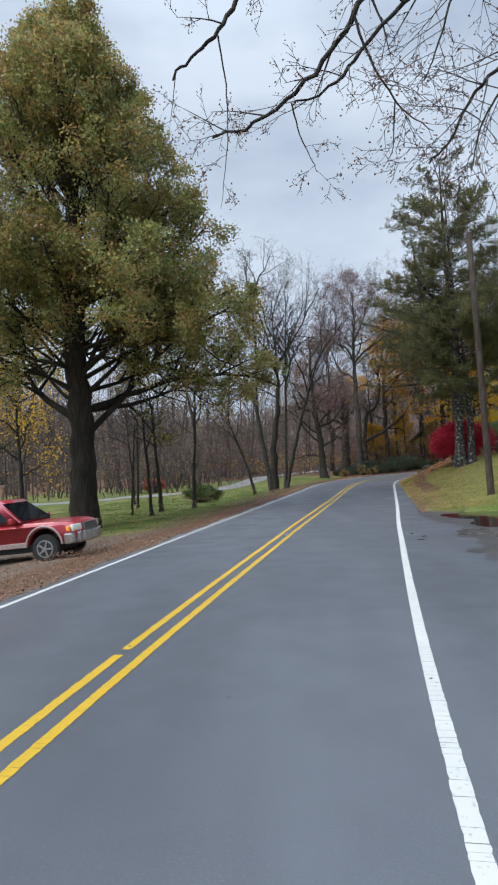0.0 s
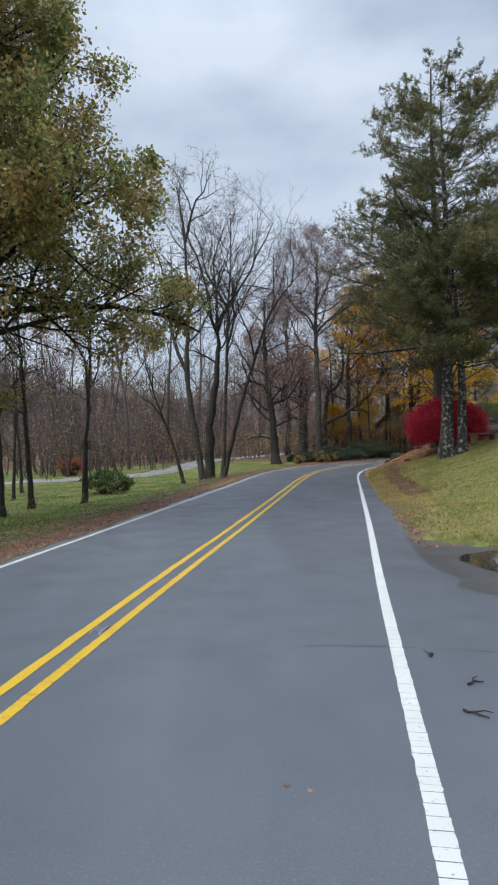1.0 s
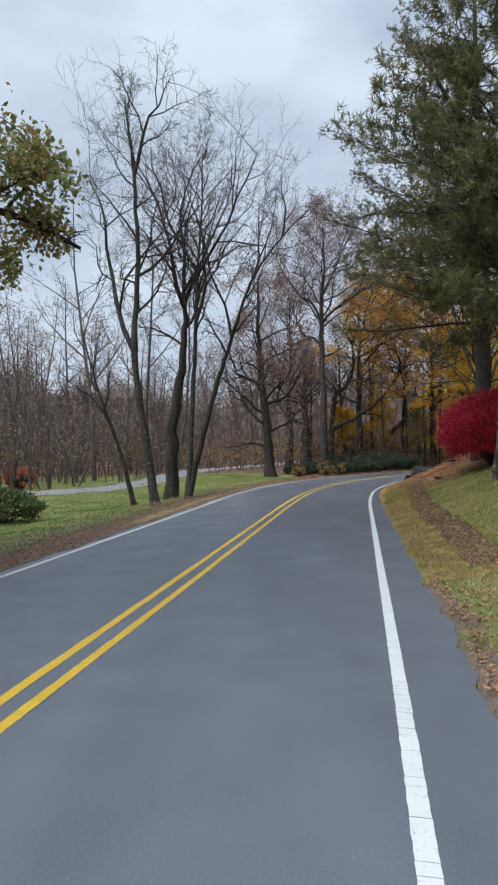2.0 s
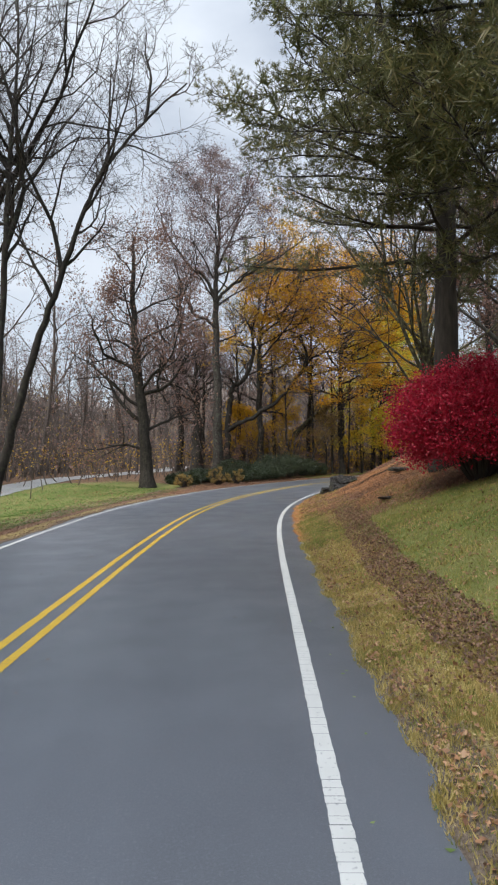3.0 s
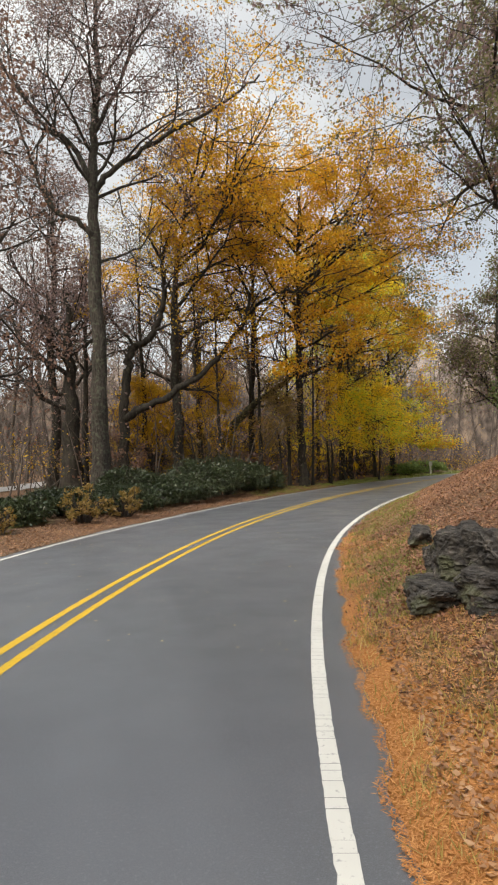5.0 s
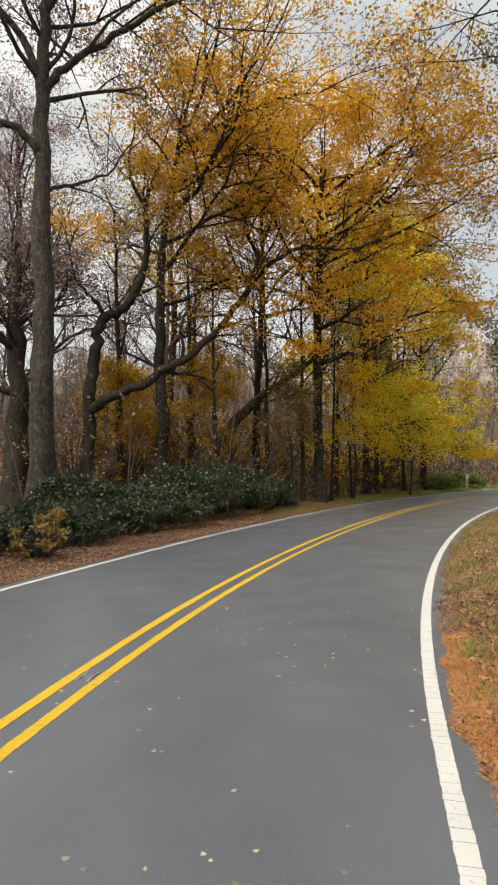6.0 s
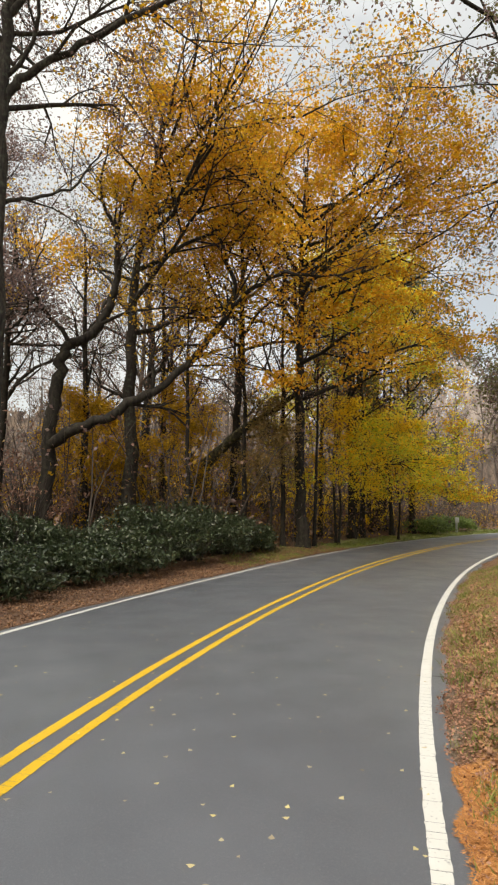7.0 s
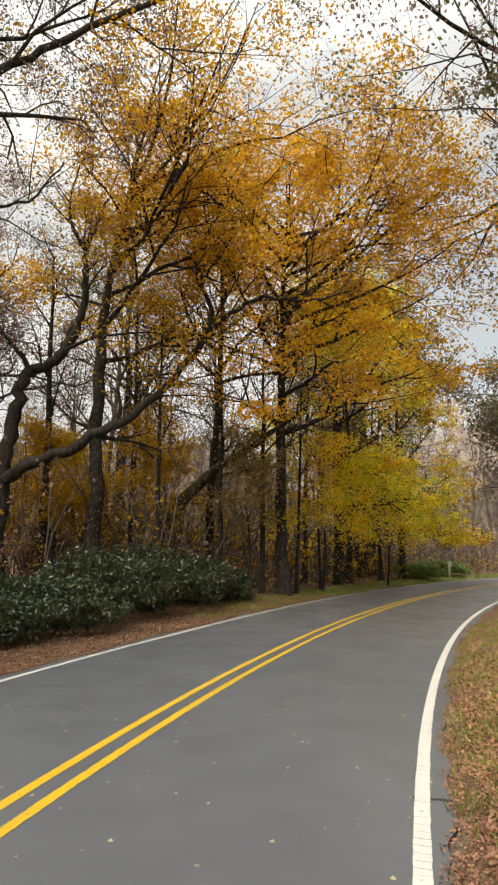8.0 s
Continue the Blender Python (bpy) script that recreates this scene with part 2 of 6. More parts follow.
BLADES = foliage("grass blades", [(0.0, (0.066, 0.10, 0.021)), (0.45, (0.18, 0.22, 0.048)), (1.0, (0.44, 0.4, 0.13))], 0.6, 0.3, 0.6, 1.1)
BLADES_MEADOW = foliage("meadow grass blades", [(0.0, (0.042, 0.085, 0.016)), (0.5, (0.10, 0.175, 0.035)), (1.0, (0.22, 0.28, 0.08))], 0.6, 0.3, 0.5, 1.4)
BLADES_DRY = foliage("dry grass blades", [(0.0, (0.13, 0.12, 0.035)), (0.4, (0.36, 0.295, 0.09)), (0.7, (0.54, 0.41, 0.15)), (1.0, (0.74, 0.6, 0.33))], 0.6, 0.3, 0.5, 2.6)
PINE_STRAW = foliage("orange pine straw", [(0.0, (0.3, 0.125, 0.04)), (0.6, (0.52, 0.23, 0.075)), (1.0, (0.68, 0.36, 0.14))], 0.6, 0.2, 0.2)


def stone_material():
    m, n, l, b = material("lichened rock", 0.85, 0, 0.35)
    f, g = noise_node(n, l, 9, 11), noise_node(n, l, 1.7, 5, (1, 1, 2.5))
    c = ramp(n, l, f, [(0.38, (0.014, 0.012, 0.011)), (0.58, (0.055, 0.048, 0.042)), (0.78, (0.19, 0.165, 0.14))])
    c = mix(n, l, ramp(n, l, g, [(0.52, (0, 0, 0)), (0.66, (0.7, 0.7, 0.7))]), c, (0.085, 0.09, 0.045))
    l.new(c, b.inputs["Base Color"])
    relief(n, l, b, f, 1.0, 0.12)
    return m


MAT_ROCK = stone_material()
MAT_POLE = bark("weathered pole wood", (0.045, 0.034, 0.026), (0.15, 0.115, 0.09), 0, 14)
MAT_GRILLE = plain("dull grey metal", (0.16, 0.16, 0.16), 0.4, 0.5, 20)
MAT_METAL = plain("galvanised metal", (0.42, 0.43, 0.44), 0.45, 0.8)
MAT_CABLE = plain("black cable", (0.015, 0.015, 0.016), 0.6)
MAT_WOOD = plain("brown garden timber", (0.17, 0.095, 0.05), 0.75, 0, 12)


def glass(name, colour, rough=0.03):
    m, n, l, b = material(name, rough, 0, 0.6)
    f = noise_node(n, l, 2, 3)
    l.new(ramp(n, l, f, [(0.3, colour), (0.7, tuple(c * 1.3 for c in colour))]), b.inputs["Base Color"])
    return m


MAT_LAMP = glass("lamp lens", (0.5, 0.52, 0.55), 0.15)
MAT_WATER = glass("puddle water", (0.022, 0.019, 0.016), 0.03)


def treeline_material(name, dark, middle, light):
    """Far winter woods: a mass that thins into twigs at its top."""
    m, n, l, b = material(name, 1.0, 0, 0.0)
    f, g = noise_node(n, l, 0.5, 6, (1, 1, 0.25)), mix(n, l, 0.5, noise_node(n, l, 0.16, 4), noise_node(n, l, 2.2, 10, (1, 1, 0.8)))
    f = mix(n, l, 0.55, f, noise_node(n, l, 1.1, 10, (1, 1, 0.5)))
    c = ramp(n, l, f, [(0.38, dark), (0.5, middle), (0.63, light)])
    l.new(c, b.inputs["Base Color"])
    a = n.new("ShaderNodeAttribute")
    a.attribute_name = "rise"
    k = n.new("ShaderNodeMath")
    k.operation = "GREATER_THAN"
    l.new(g, k.inputs[0])
    r = ramp(n, l, a.outputs["Fac"], [(0.45, (0.3, 0.3, 0.3)), (0.98, (0.64, 0.64, 0.64))])
    l.new(r, k.inputs[1])
    l.new(k.outputs[0], b.inputs["Alpha"])
    return m


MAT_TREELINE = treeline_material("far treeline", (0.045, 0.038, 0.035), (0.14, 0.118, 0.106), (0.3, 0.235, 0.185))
# Distance haze is put into these colours: paler than the nearer treeline.
MAT_HAZY_HILL = treeline_material("far hillside woods with painted haze", (0.2, 0.175, 0.165), (0.32, 0.28, 0.26), (0.46, 0.4, 0.36))

# ---- building helpers ----
def part(name, bm, mat, parent=None, label="", smooth=False):
    """Links a bmesh as one mesh object under a thing or a part."""
    me = bpy.data.meshes.new(name)
    bm.to_mesh(me)
    bm.free()
    me.materials.append(mat)
    if smooth:
        me.polygons.foreach_set("use_smooth", [True] * len(me.polygons))
    ob = new(name, me)
    ob.parent = parent
    if label:
        ob["label"] = label
    return ob


def mesh_of(name, verts, faces, mat, parent=None, label="", smooth=False):
    """A mesh object from arrays: verts (n, 3) and faces (m, 3 or 4)."""
    me = bpy.data.meshes.new(name)
    verts, faces = np.asarray(verts, np.float32), np.asarray(faces, np.int32)
    k = faces.shape[1]
    me.vertices.add(len(verts))
    me.vertices.foreach_set("co", verts.ravel())
    me.loops.add(faces.size)
    me.loops.foreach_set("vertex_index", faces.ravel())
    me.polygons.add(len(faces))
    me.polygons.foreach_set("loop_start", np.arange(0, faces.size, k, dtype=np.int32))
    if smooth:
        me.polygons.foreach_set("use_smooth", np.ones(len(faces), bool))
    me.update(calc_edges=True)
    me.materials.append(mat)
    ob = new(name, me)
    ob.parent = parent
    if label:
        ob["label"] = label
    return ob


def thing(name, label, category, x=0.0, y=0.0, z=0.0, group="", kind=""):
    ob = new(name)
    ob.location = (x, y, z)
    return tagged(ob, label, category, group, kind)


def box(bm, size, at=(0, 0, 0), turn=(0, 0, 0), bevel=0.0):
    made = bmesh.ops.create_cube(bm, size=1.0, matrix=pose(*at, *turn) @ Matrix.Diagonal((*size, 1)))
    if bevel:
        edges = list({e for v in made["verts"] for e in v.link_edges})
        bmesh.ops.bevel(bm, geom=edges, offset=bevel, segments=2, affect="EDGES", profile=0.6)


def rod(bm, a, b, r0, r1=None, sides=10):
    a, b = Vector(a), Vector(b)
    m = Matrix.Translation((a + b) / 2) @ (b - a).to_track_quat("Z", "Y").to_matrix().to_4x4()
    bmesh.ops.create_cone(bm, cap_ends=True, segments=sides, radius1=r0, radius2=r0 if r1 is None else r1, depth=(b - a).length, matrix=m)


# ---- the road's line: headings every 5 m, and the ground round it ----
HEADS = [8.6, 10.0, 10.6, 10.5, 11.4, 10.9, 10.8, 10.8, 10.7, 11.8, 14.6, 19.7, 24.7, 29.0, 34.0, 37.8, 40.8, 43.9, 47.1, 50.2, 53.4, 56.6, 59.8, 63.0, 66.2, 69.3]
ROAD_S = np.arange(-70.0, 150.0, 0.25)
ROAD_H = np.radians(np.interp(ROAD_S, np.arange(26) * 5.0, HEADS))
_dx, _dy = np.sin(ROAD_H) * 0.25, np.cos(ROAD_H) * 0.25
ROAD_X, ROAD_Y = np.cumsum(_dx) - _dx, np.cumsum(_dy) - _dy
_zero = int(np.argmin(abs(ROAD_S)))
ROAD_X, ROAD_Y = ROAD_X - ROAD_X[_zero] - 2.11, ROAD_Y - ROAD_Y[_zero] - 6.0


def along(s, off):
    """World x, y at s metres along the road, off metres to the right of its yellow line."""
    s = np.asarray(s, float)
    h = np.interp(s, ROAD_S, ROAD_H)
    return np.interp(s, ROAD_S, ROAD_X) + off * np.cos(h), np.interp(s, ROAD_S, ROAD_Y) - off * np.sin(h)


def road_place(x, y):
    """s and off of world points."""
    x, y = np.atleast_1d(np.asarray(x, float)), np.atleast_1d(np.asarray(y, float))
    s, off = np.empty(len(x)), np.empty(len(x))
    for a in range(0, len(x), 4000):
        k = slice(a, a + 4000)
        i = ((x[k, None] - ROAD_X[None, ::2]) ** 2 + (y[k, None] - ROAD_Y[None, ::2]) ** 2).argmin(1) * 2
        s[k] = ROAD_S[i] + (x[k] - ROAD_X[i]) * np.sin(ROAD_H[i]) + (y[k] - ROAD_Y[i]) * np.cos(ROAD_H[i])
        off[k] = (x[k] - ROAD_X[i]) * np.cos(ROAD_H[i]) - (y[k] - ROAD_Y[i]) * np.sin(ROAD_H[i])
    return s, off


def smooth(a, b, v):
    t = np.clip((v - a) / (b - a), 0, 1)
    return t * t * (3 - 2 * t)


def right_edge(s):
    return np.interp(s, [-70, 22, 32, 39, 46, 55, 60, 66, 150], [3.85, 3.85, 3.76, 3.68, 3.62, 3.47, 3.5, 3.32, 3.4]) + smooth(19.5, 16, s) * (0.85 + 0.2 * np.sin(s * 2.1) + 0.12 * np.sin(s * 5.3 + 1)) + 0.035 * np.sin(s * 1.7) + 0.03 * np.sin(s * 4.3) + 0.022 * np.sin(s * 9.1 + 2 * np.sin(s))


def left_line(s):
    """The left edge line: the lane is a little wider in the bend."""
    return np.interp(s, [-70, 42, 54, 66, 72, 80, 150], [-3.42, -3.42, -3.82, -3.82, -3.52, -3.32, -3.32])


def left_edge(s):
    return left_line(s) - 0.23 - 0.05 * np.sin(s * 1.3) - 0.03 * np.sin(s * 3.7)


def drive_front(off):
    """How far along the road the lawn begins, beside the drive."""
    return 20.4 + 2.6 * np.exp(-np.maximum(off - 3.6, 0) / 0.9) - 0.04 * np.maximum(off - 5, 0)


def heights(x, y):
    x, y = np.asarray(x, float), np.asarray(y, float)
    s, off = road_place(x, y)
    u = np.maximum(off - right_edge(s), 0)
    w = np.maximum(left_edge(s) - off, 0)
    rise = np.interp(s, [-70, 19, 24, 40, 46, 50, 58, 67, 90, 120, 150], [0.02, 0.02, 0.19, 0.31, 0.34, 0.48, 0.44, 0.5, 0.42, 0.25, 0.2])
    z = rise * (np.minimum(u, 6.0) - 0.25 * (1 - np.exp(-u / 0.5))) + 0.09 * np.clip(u - 6.0, 0, 40) * smooth(10, 30, s)
    z = z * np.where(s < drive_front(off), 0.15, 1.0)
    wood = smooth(56, 70, s)
    fall = -0.085 * np.minimum(w, 6.0) + 0.012 * np.clip(w - 14, 0, 60)
    z = z + fall * (1 - wood) + wood * (0.05 * np.minimum(w, 8))
    bump = 0.06 * np.sin(x * 0.9 + 1.3 * np.sin(y * 0.7)) * np.sin(y * 0.8 + x * 0.3) + 0.025 * np.sin(x * 3.1 + y * 1.7) * np.sin(y * 2.9 - x)
    z = z + bump * smooth(0.3, 2.5, u + w)
    paved = ((off < right_edge(s) - 0.05) & (off > left_edge(s) + 0.05)) | ((off > 0) & (off < 12) & (s < drive_front(off) - 0.1) & (s > -14))
    return np.where(paved, -0.06, z)


def gz(x, y):
    return float(heights([x], [y])[0])


def spread(a, b, near_a, near_b, fine, coarse):
    """Grid lines from a to b, fine between near_a and near_b."""
    lines, v = [near_a], near_a
    while v < near_b:
        v += fine
        lines.append(v)
    step = fine
    while v < b:
        step = min(step * 1.25, coarse)
        v += step
        lines.append(v)
    v, step, low = near_a, fine, []
    while v > a:
        step = min(step * 1.25, coarse)
        v -= step
        low.append(v)
    return np.array(low[::-1] + lines)


def build_ground():
    gx, gy = spread(-1500, 1500, -14, 32, 0.4, 120), spread(-1200, 1700, -12, 86, 0.4, 120)
    xx, yy = np.meshgrid(gx, gy, indexing="ij")
    x, y = xx.ravel(), yy.ravel()
    z = heights(x, y)
    nx, ny = len(gx), len(gy)
    i = (np.arange(nx - 1)[:, None] * ny + np.arange(ny - 1)[None]).ravel()
    ob = mesh_of("ground", np.stack([x, y, z], 1), np.stack([i, i + ny, i + ny + 1, i + 1], 1), MAT_GROUND, smooth=True)
    s, off = road_place(x, y)
    u, w = off - right_edge(s), left_edge(s) - off
    wave = 0.5 * np.sin(s * 0.6) + 0.35 * np.sin(s * 1.5 + 1)
    lawn_end = smooth(47.2, 44.6, s + 0.15 * (u - 3) + 0.8 * wave)
    lawn_from = 0.1 + 1.05 * smooth(30, 39, s) + wave * 0.1
    grass = np.where(u > 0, smooth(lawn_from, lawn_from + 0.45, u) * lawn_end * smooth(19, 21, s), 0)
    trail = np.exp(-((u - 1.05 - 0.05 * np.maximum(s - 40, 0) - wave * 0.05) / 0.2) ** 2) * smooth(30, 36, s) * (u > 0)
    grass = np.maximum(grass - 0.9 * trail, 0)
    grass = np.where(w > 0, smooth(1.8 + wave * 0.4, 3.0 + wave * 0.4, w) * smooth(14, 24, s) * smooth(76, 64, s + 0.3 * w) * smooth(46, 34, w) + smooth(7, 14, w + 2 * wave) * smooth(24, 14, s) * 0.85 * smooth(46, 34, w), grass)
    grass = np.where((u > 0) & (s < 20), 0.85 * smooth(12.5, 15, off + wave), grass)
    leaf = np.where(u > 0, np.maximum(trail, smooth(44.4, 47, s + 0.15 * (u - 3) + 0.8 * wave) * smooth(0.5, 1.2, u + 0.12 * (s - 46))), 0)
    leaf = np.where(w > 0, np.maximum(smooth(2.4, 1.4, w) * smooth(0.1, 0.5, w) * 0.9, smooth(64, 72, s + 0.2 * w)), leaf)
    leaf = np.maximum(leaf, smooth(30, 46, np.abs(off)))
    green = smooth(0.05, 0.3, w) * smooth(2.6, 1.5, w) * smooth(80, 90, s)
    grass, leaf = np.maximum(grass, green), leaf * (1 - green)
    dry = np.where(u > 0, smooth(0.05, 0.3, u) * smooth(1.5 + wave * 0.2, 0.9 + wave * 0.2, u) * smooth(29, 38, s) * np.where(s > 49, 0.45, 1.0), 0)
    dry = np.maximum(dry, np.where(w > 0, 0.8 * smooth(0.1, 0.3, w) * smooth(1.3, 0.7, w) * smooth(30, 40, s) * smooth(66, 60, s), 0))
    clay = np.where(u > -0.1, smooth(0.75 + 0.6 * wave, 0.3 + 0.6 * wave, u) * smooth(44, 48, s) * smooth(70, 66, s), 0)
    for name, values in (("leaf", leaf), ("grass", grass), ("dry", dry), ("clay", clay)):
        a = ob.data.attributes.new(name, "FLOAT", "POINT")
        a.data.foreach_set("value", values.astype(np.float32))
    tagged(ob, "autumn ground of grass, dry verge and fallen leaves", "ground", kind="structure")


build_ground()


def ribbon(name, s0, s1, off0, off1, z, mat, label, category, step=0.5, columns=1):
    s = np.arange(s0, s1 + 1e-6, step)
    lo = off0(s) if callable(off0) else np.full(len(s), off0)
    hi = off1(s) if callable(off1) else np.full(len(s), off1)
    rows = []
    for c in range(columns + 1):
        x, y = along(s, lo + (hi - lo) * c / columns)
        rows.append(np.stack([x, y, np.full(len(s), z)], 1))
    v = np.concatenate(rows)
    n = len(s)
    i = (np.arange(columns)[:, None] * n + np.arange(n - 1)[None]).ravel()
    return tagged(mesh_of(name, v, np.stack([i, i + n, i + n + 1, i + 1], 1), mat), label, category, kind="structure")


ribbon("road", -68, 148, left_edge, right_edge, 0.0, MAT_ROAD, "damp dark grey asphalt country road, two lanes", "road", 0.125, 6)


def build_drive():
    s = np.arange(-14, 23.2, 0.25)
    off = np.concatenate([[3.4], np.arange(3.8, 12, 0.4)])
    ss, oo = np.meshgrid(s, off, indexing="ij")
    ss = np.minimum(ss, drive_front(oo) + 0.12 * np.sin(oo * 2.3) + 0.05 * np.sin(oo * 7))
    x, y = along(ss.ravel(), oo.ravel())
    z = np.where(oo.ravel() < 4, -0.012, -0.006)
    n = len(off)
    i = (np.arange(len(s) - 1)[:, None] * n + np.arange(n - 1)[None]).ravel()
    tagged(mesh_of("driveway", np.stack([x, y, z], 1), np.stack([i, i + 1, i + n + 1, i + n], 1), MAT_DRIVE), "wet worn asphalt driveway apron joining the road", "driveway", kind="structure")


build_drive()


def painted_line(name, off, width, s0, s1, mat, label, seed, crack, ragged, skip=()):
    """A painted line laid in short lengths with hair cracks between them and ragged edges."""
    rng = np.random.default_rng(seed)
    v, f, s = [], [], s0
    while s < s1:
        ln = (rng.uniform(0.07, 0.15) if rng.random() < 0.75 else rng.uniform(0.15, 0.4)) if crack else (rng.uniform(0.09, 0.15) if s < 9 else rng.uniform(0.8, 2.0))
        e = min(s + ln, s1)
        n = max(2, int((e - s) / 0.07)) if crack and -8 < s < 80 else 3
        if not any(a < s < b for a, b in skip):
            k = len(v)
            for q in np.linspace(s, e - (rng.uniform(0.002, 0.007) if crack else 0.002), n + 1):
                for side in (-0.5, 0.5):
                    x, y = along(q, (off(q) if callable(off) else off) + side * width + rng.normal(0, ragged))
                    v.append((float(x), float(y), 0.004))
            f += [(k + 2 * j, k + 2 * j + 1, k + 2 * j + 3, k + 2 * j + 2) for j in range(n)]
        s = e
    tagged(mesh_of(name, v, f, mat), label, "road marking", kind="structure")


painted_line("edge_line_right", 3.1, 0.13, -40, 120, MAT_WHITE, "cracked white painted edge line on the road", 1, True, 0.0028)
painted_line("edge_line_left", left_line, 0.11, -40, 120, MAT_WHITE, "thin white painted edge line on the road", 2, False, 0.003)
painted_line("centre_line_right", 0.0, 0.115, -40, 120, MAT_YELLOW, "yellow painted centre line, one of a pair", 3, True, 0.0028)
painted_line("centre_line_left", -0.31, 0.115, -40, 120, MAT_YELLOW, "yellow painted centre line, one of a pair", 4, False, 0.004, skip=((4.1, 4.25),))


def road_marker(s):
    """A low iron casting with two rails and a small reflector, set between the yellow lines."""
    x, y = along(s, -0.15)
    root = thing("road_marker", "low worn metal road reflector between the yellow lines", "road marker", float(x), float(y), 0.0, "reflectors in the road")
    root.rotation_euler = (0, 0, -float(np.interp(s, ROAD_S, ROAD_H)))
    for side in (-1, 1):
        bm = bmesh.new()
        box(bm, (0.018, 0.24, 0.014), (side * 0.055, 0, 0.009), bevel=0.004)
        box(bm, (0.03, 0.07, 0.008), (side * 0.06, -0.1, 0.006), bevel=0.002)
        part("rail", bm, MAT_METAL, root)
    bm = bmesh.new()
    box(bm, (0.09, 0.1, 0.012), (0, 0, 0.008), (10, 0, 0), 0.003)
    part("reflector", bm, MAT_GRILLE, root)


def build_cracks():
    rng = np.random.default_rng(5)
    v, f = [], []

    def crack(points, width):
        for (s0, o0), (s1, o1) in zip(points, points[1:]):
            n = max(3, int(math.hypot(s1 - s0, o1 - o0) / 0.12))
            k = len(v)
            for t in np.linspace(0, 1, n):
                j = rng.normal(0, 0.012)
                hw = width * rng.uniform(0.4, 1.2)
                across = abs(o1 - o0) > abs(s1 - s0)
                for q in (-hw, hw):
                    x, y = along(s0 + (s1 - s0) * t + (q + j if across else 0), o0 + (o1 - o0) * t + (0 if across else q + j))
                    v.append((float(x), float(y), 0.003))
            f.extend((k + 2 * j, k + 2 * j + 1, k + 2 * j + 3, k + 2 * j + 2) for j in range(n - 1))

    crack([(14.62, 2.2), (14.66, 3.1), (14.6, 4.05)], 0.006)
    crack([(6.3, 2.6), (6.26, 3.0), (6.29, 3.5), (6.33, 5.0)], 0.007)
    crack([(70.86, 2.98), (70.9, 3.4)], 0.03)
    crack([(52, 1.6), (52.05, 1.85)], 0.006)
    tagged(mesh_of("road_cracks", v, f, MAT_TAR), "thin dark cracks in the asphalt road", "crack", kind="structure")


build_cracks()


def build_puddle():
    rng = np.random.default_rng(7)
    n = 56
    pts = []
    for k in range(n):
        a = 2 * math.pi * k / n
        r = 1 + 0.16 * math.sin(3 * a + 1) + 0.1 * math.sin(5 * a) + rng.normal(0, 0.02)
        pts.append((18.3 + 2.6 * r * math.sin(a), 7.3 + 2.7 * r * math.cos(a)))
    bm = bmesh.new()
    ring = []
    for s, o in pts:
        s = min(s, float(drive_front(o)) - 0.12)
        x, y = along(s, o)
        ring.append(bm.verts.new((float(x), float(y), 0.001)))
    bm.faces.new(ring[::-1])
    bmesh.ops.recalc_face_normals(bm, faces=bm.faces)
    tagged(part("puddle", bm, MAT_WATER), "still dark puddle of rain water on the driveway", "puddle", kind="structure")


build_puddle()


LANE_LINE = [(-60, 24), (-30, 37), (-16, 46.5), (-8.6, 53.8), (-4.2, 60.5), (-0.6, 70.5), (4.2, 82), (9, 97), (11, 115)]


def build_lane():
    """The pale lane beyond the meadow, joining the road behind the trees."""
    p = np.array(LANE_LINE, float)
    t = np.linspace(0, len(p) - 1, 160)
    x, y = np.interp(t, range(len(p)), p[:, 0]), np.interp(t, range(len(p)), p[:, 1])
    k = np.ones(17) / 17
    x, y = (np.convolve(np.pad(q, 8, mode="edge"), k, "valid") for q in (x, y))
    tx, ty = np.gradient(x), np.gradient(y)
    ln = np.hypot(tx, ty)
    rows = []
    for o in (-1.7, 0, 1.7):
        px, py = x + ty / ln * o, y - tx / ln * o
        rows.append(np.stack([px, py, heights(px, py) + (0.03 if o else 0.06)], 1))
    n = len(x)
    i = (np.arange(2)[:, None] * n + np.arange(n - 1)[None]).ravel()
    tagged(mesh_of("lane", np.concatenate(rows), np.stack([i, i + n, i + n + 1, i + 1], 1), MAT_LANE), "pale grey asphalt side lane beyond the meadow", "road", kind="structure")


build_lane()


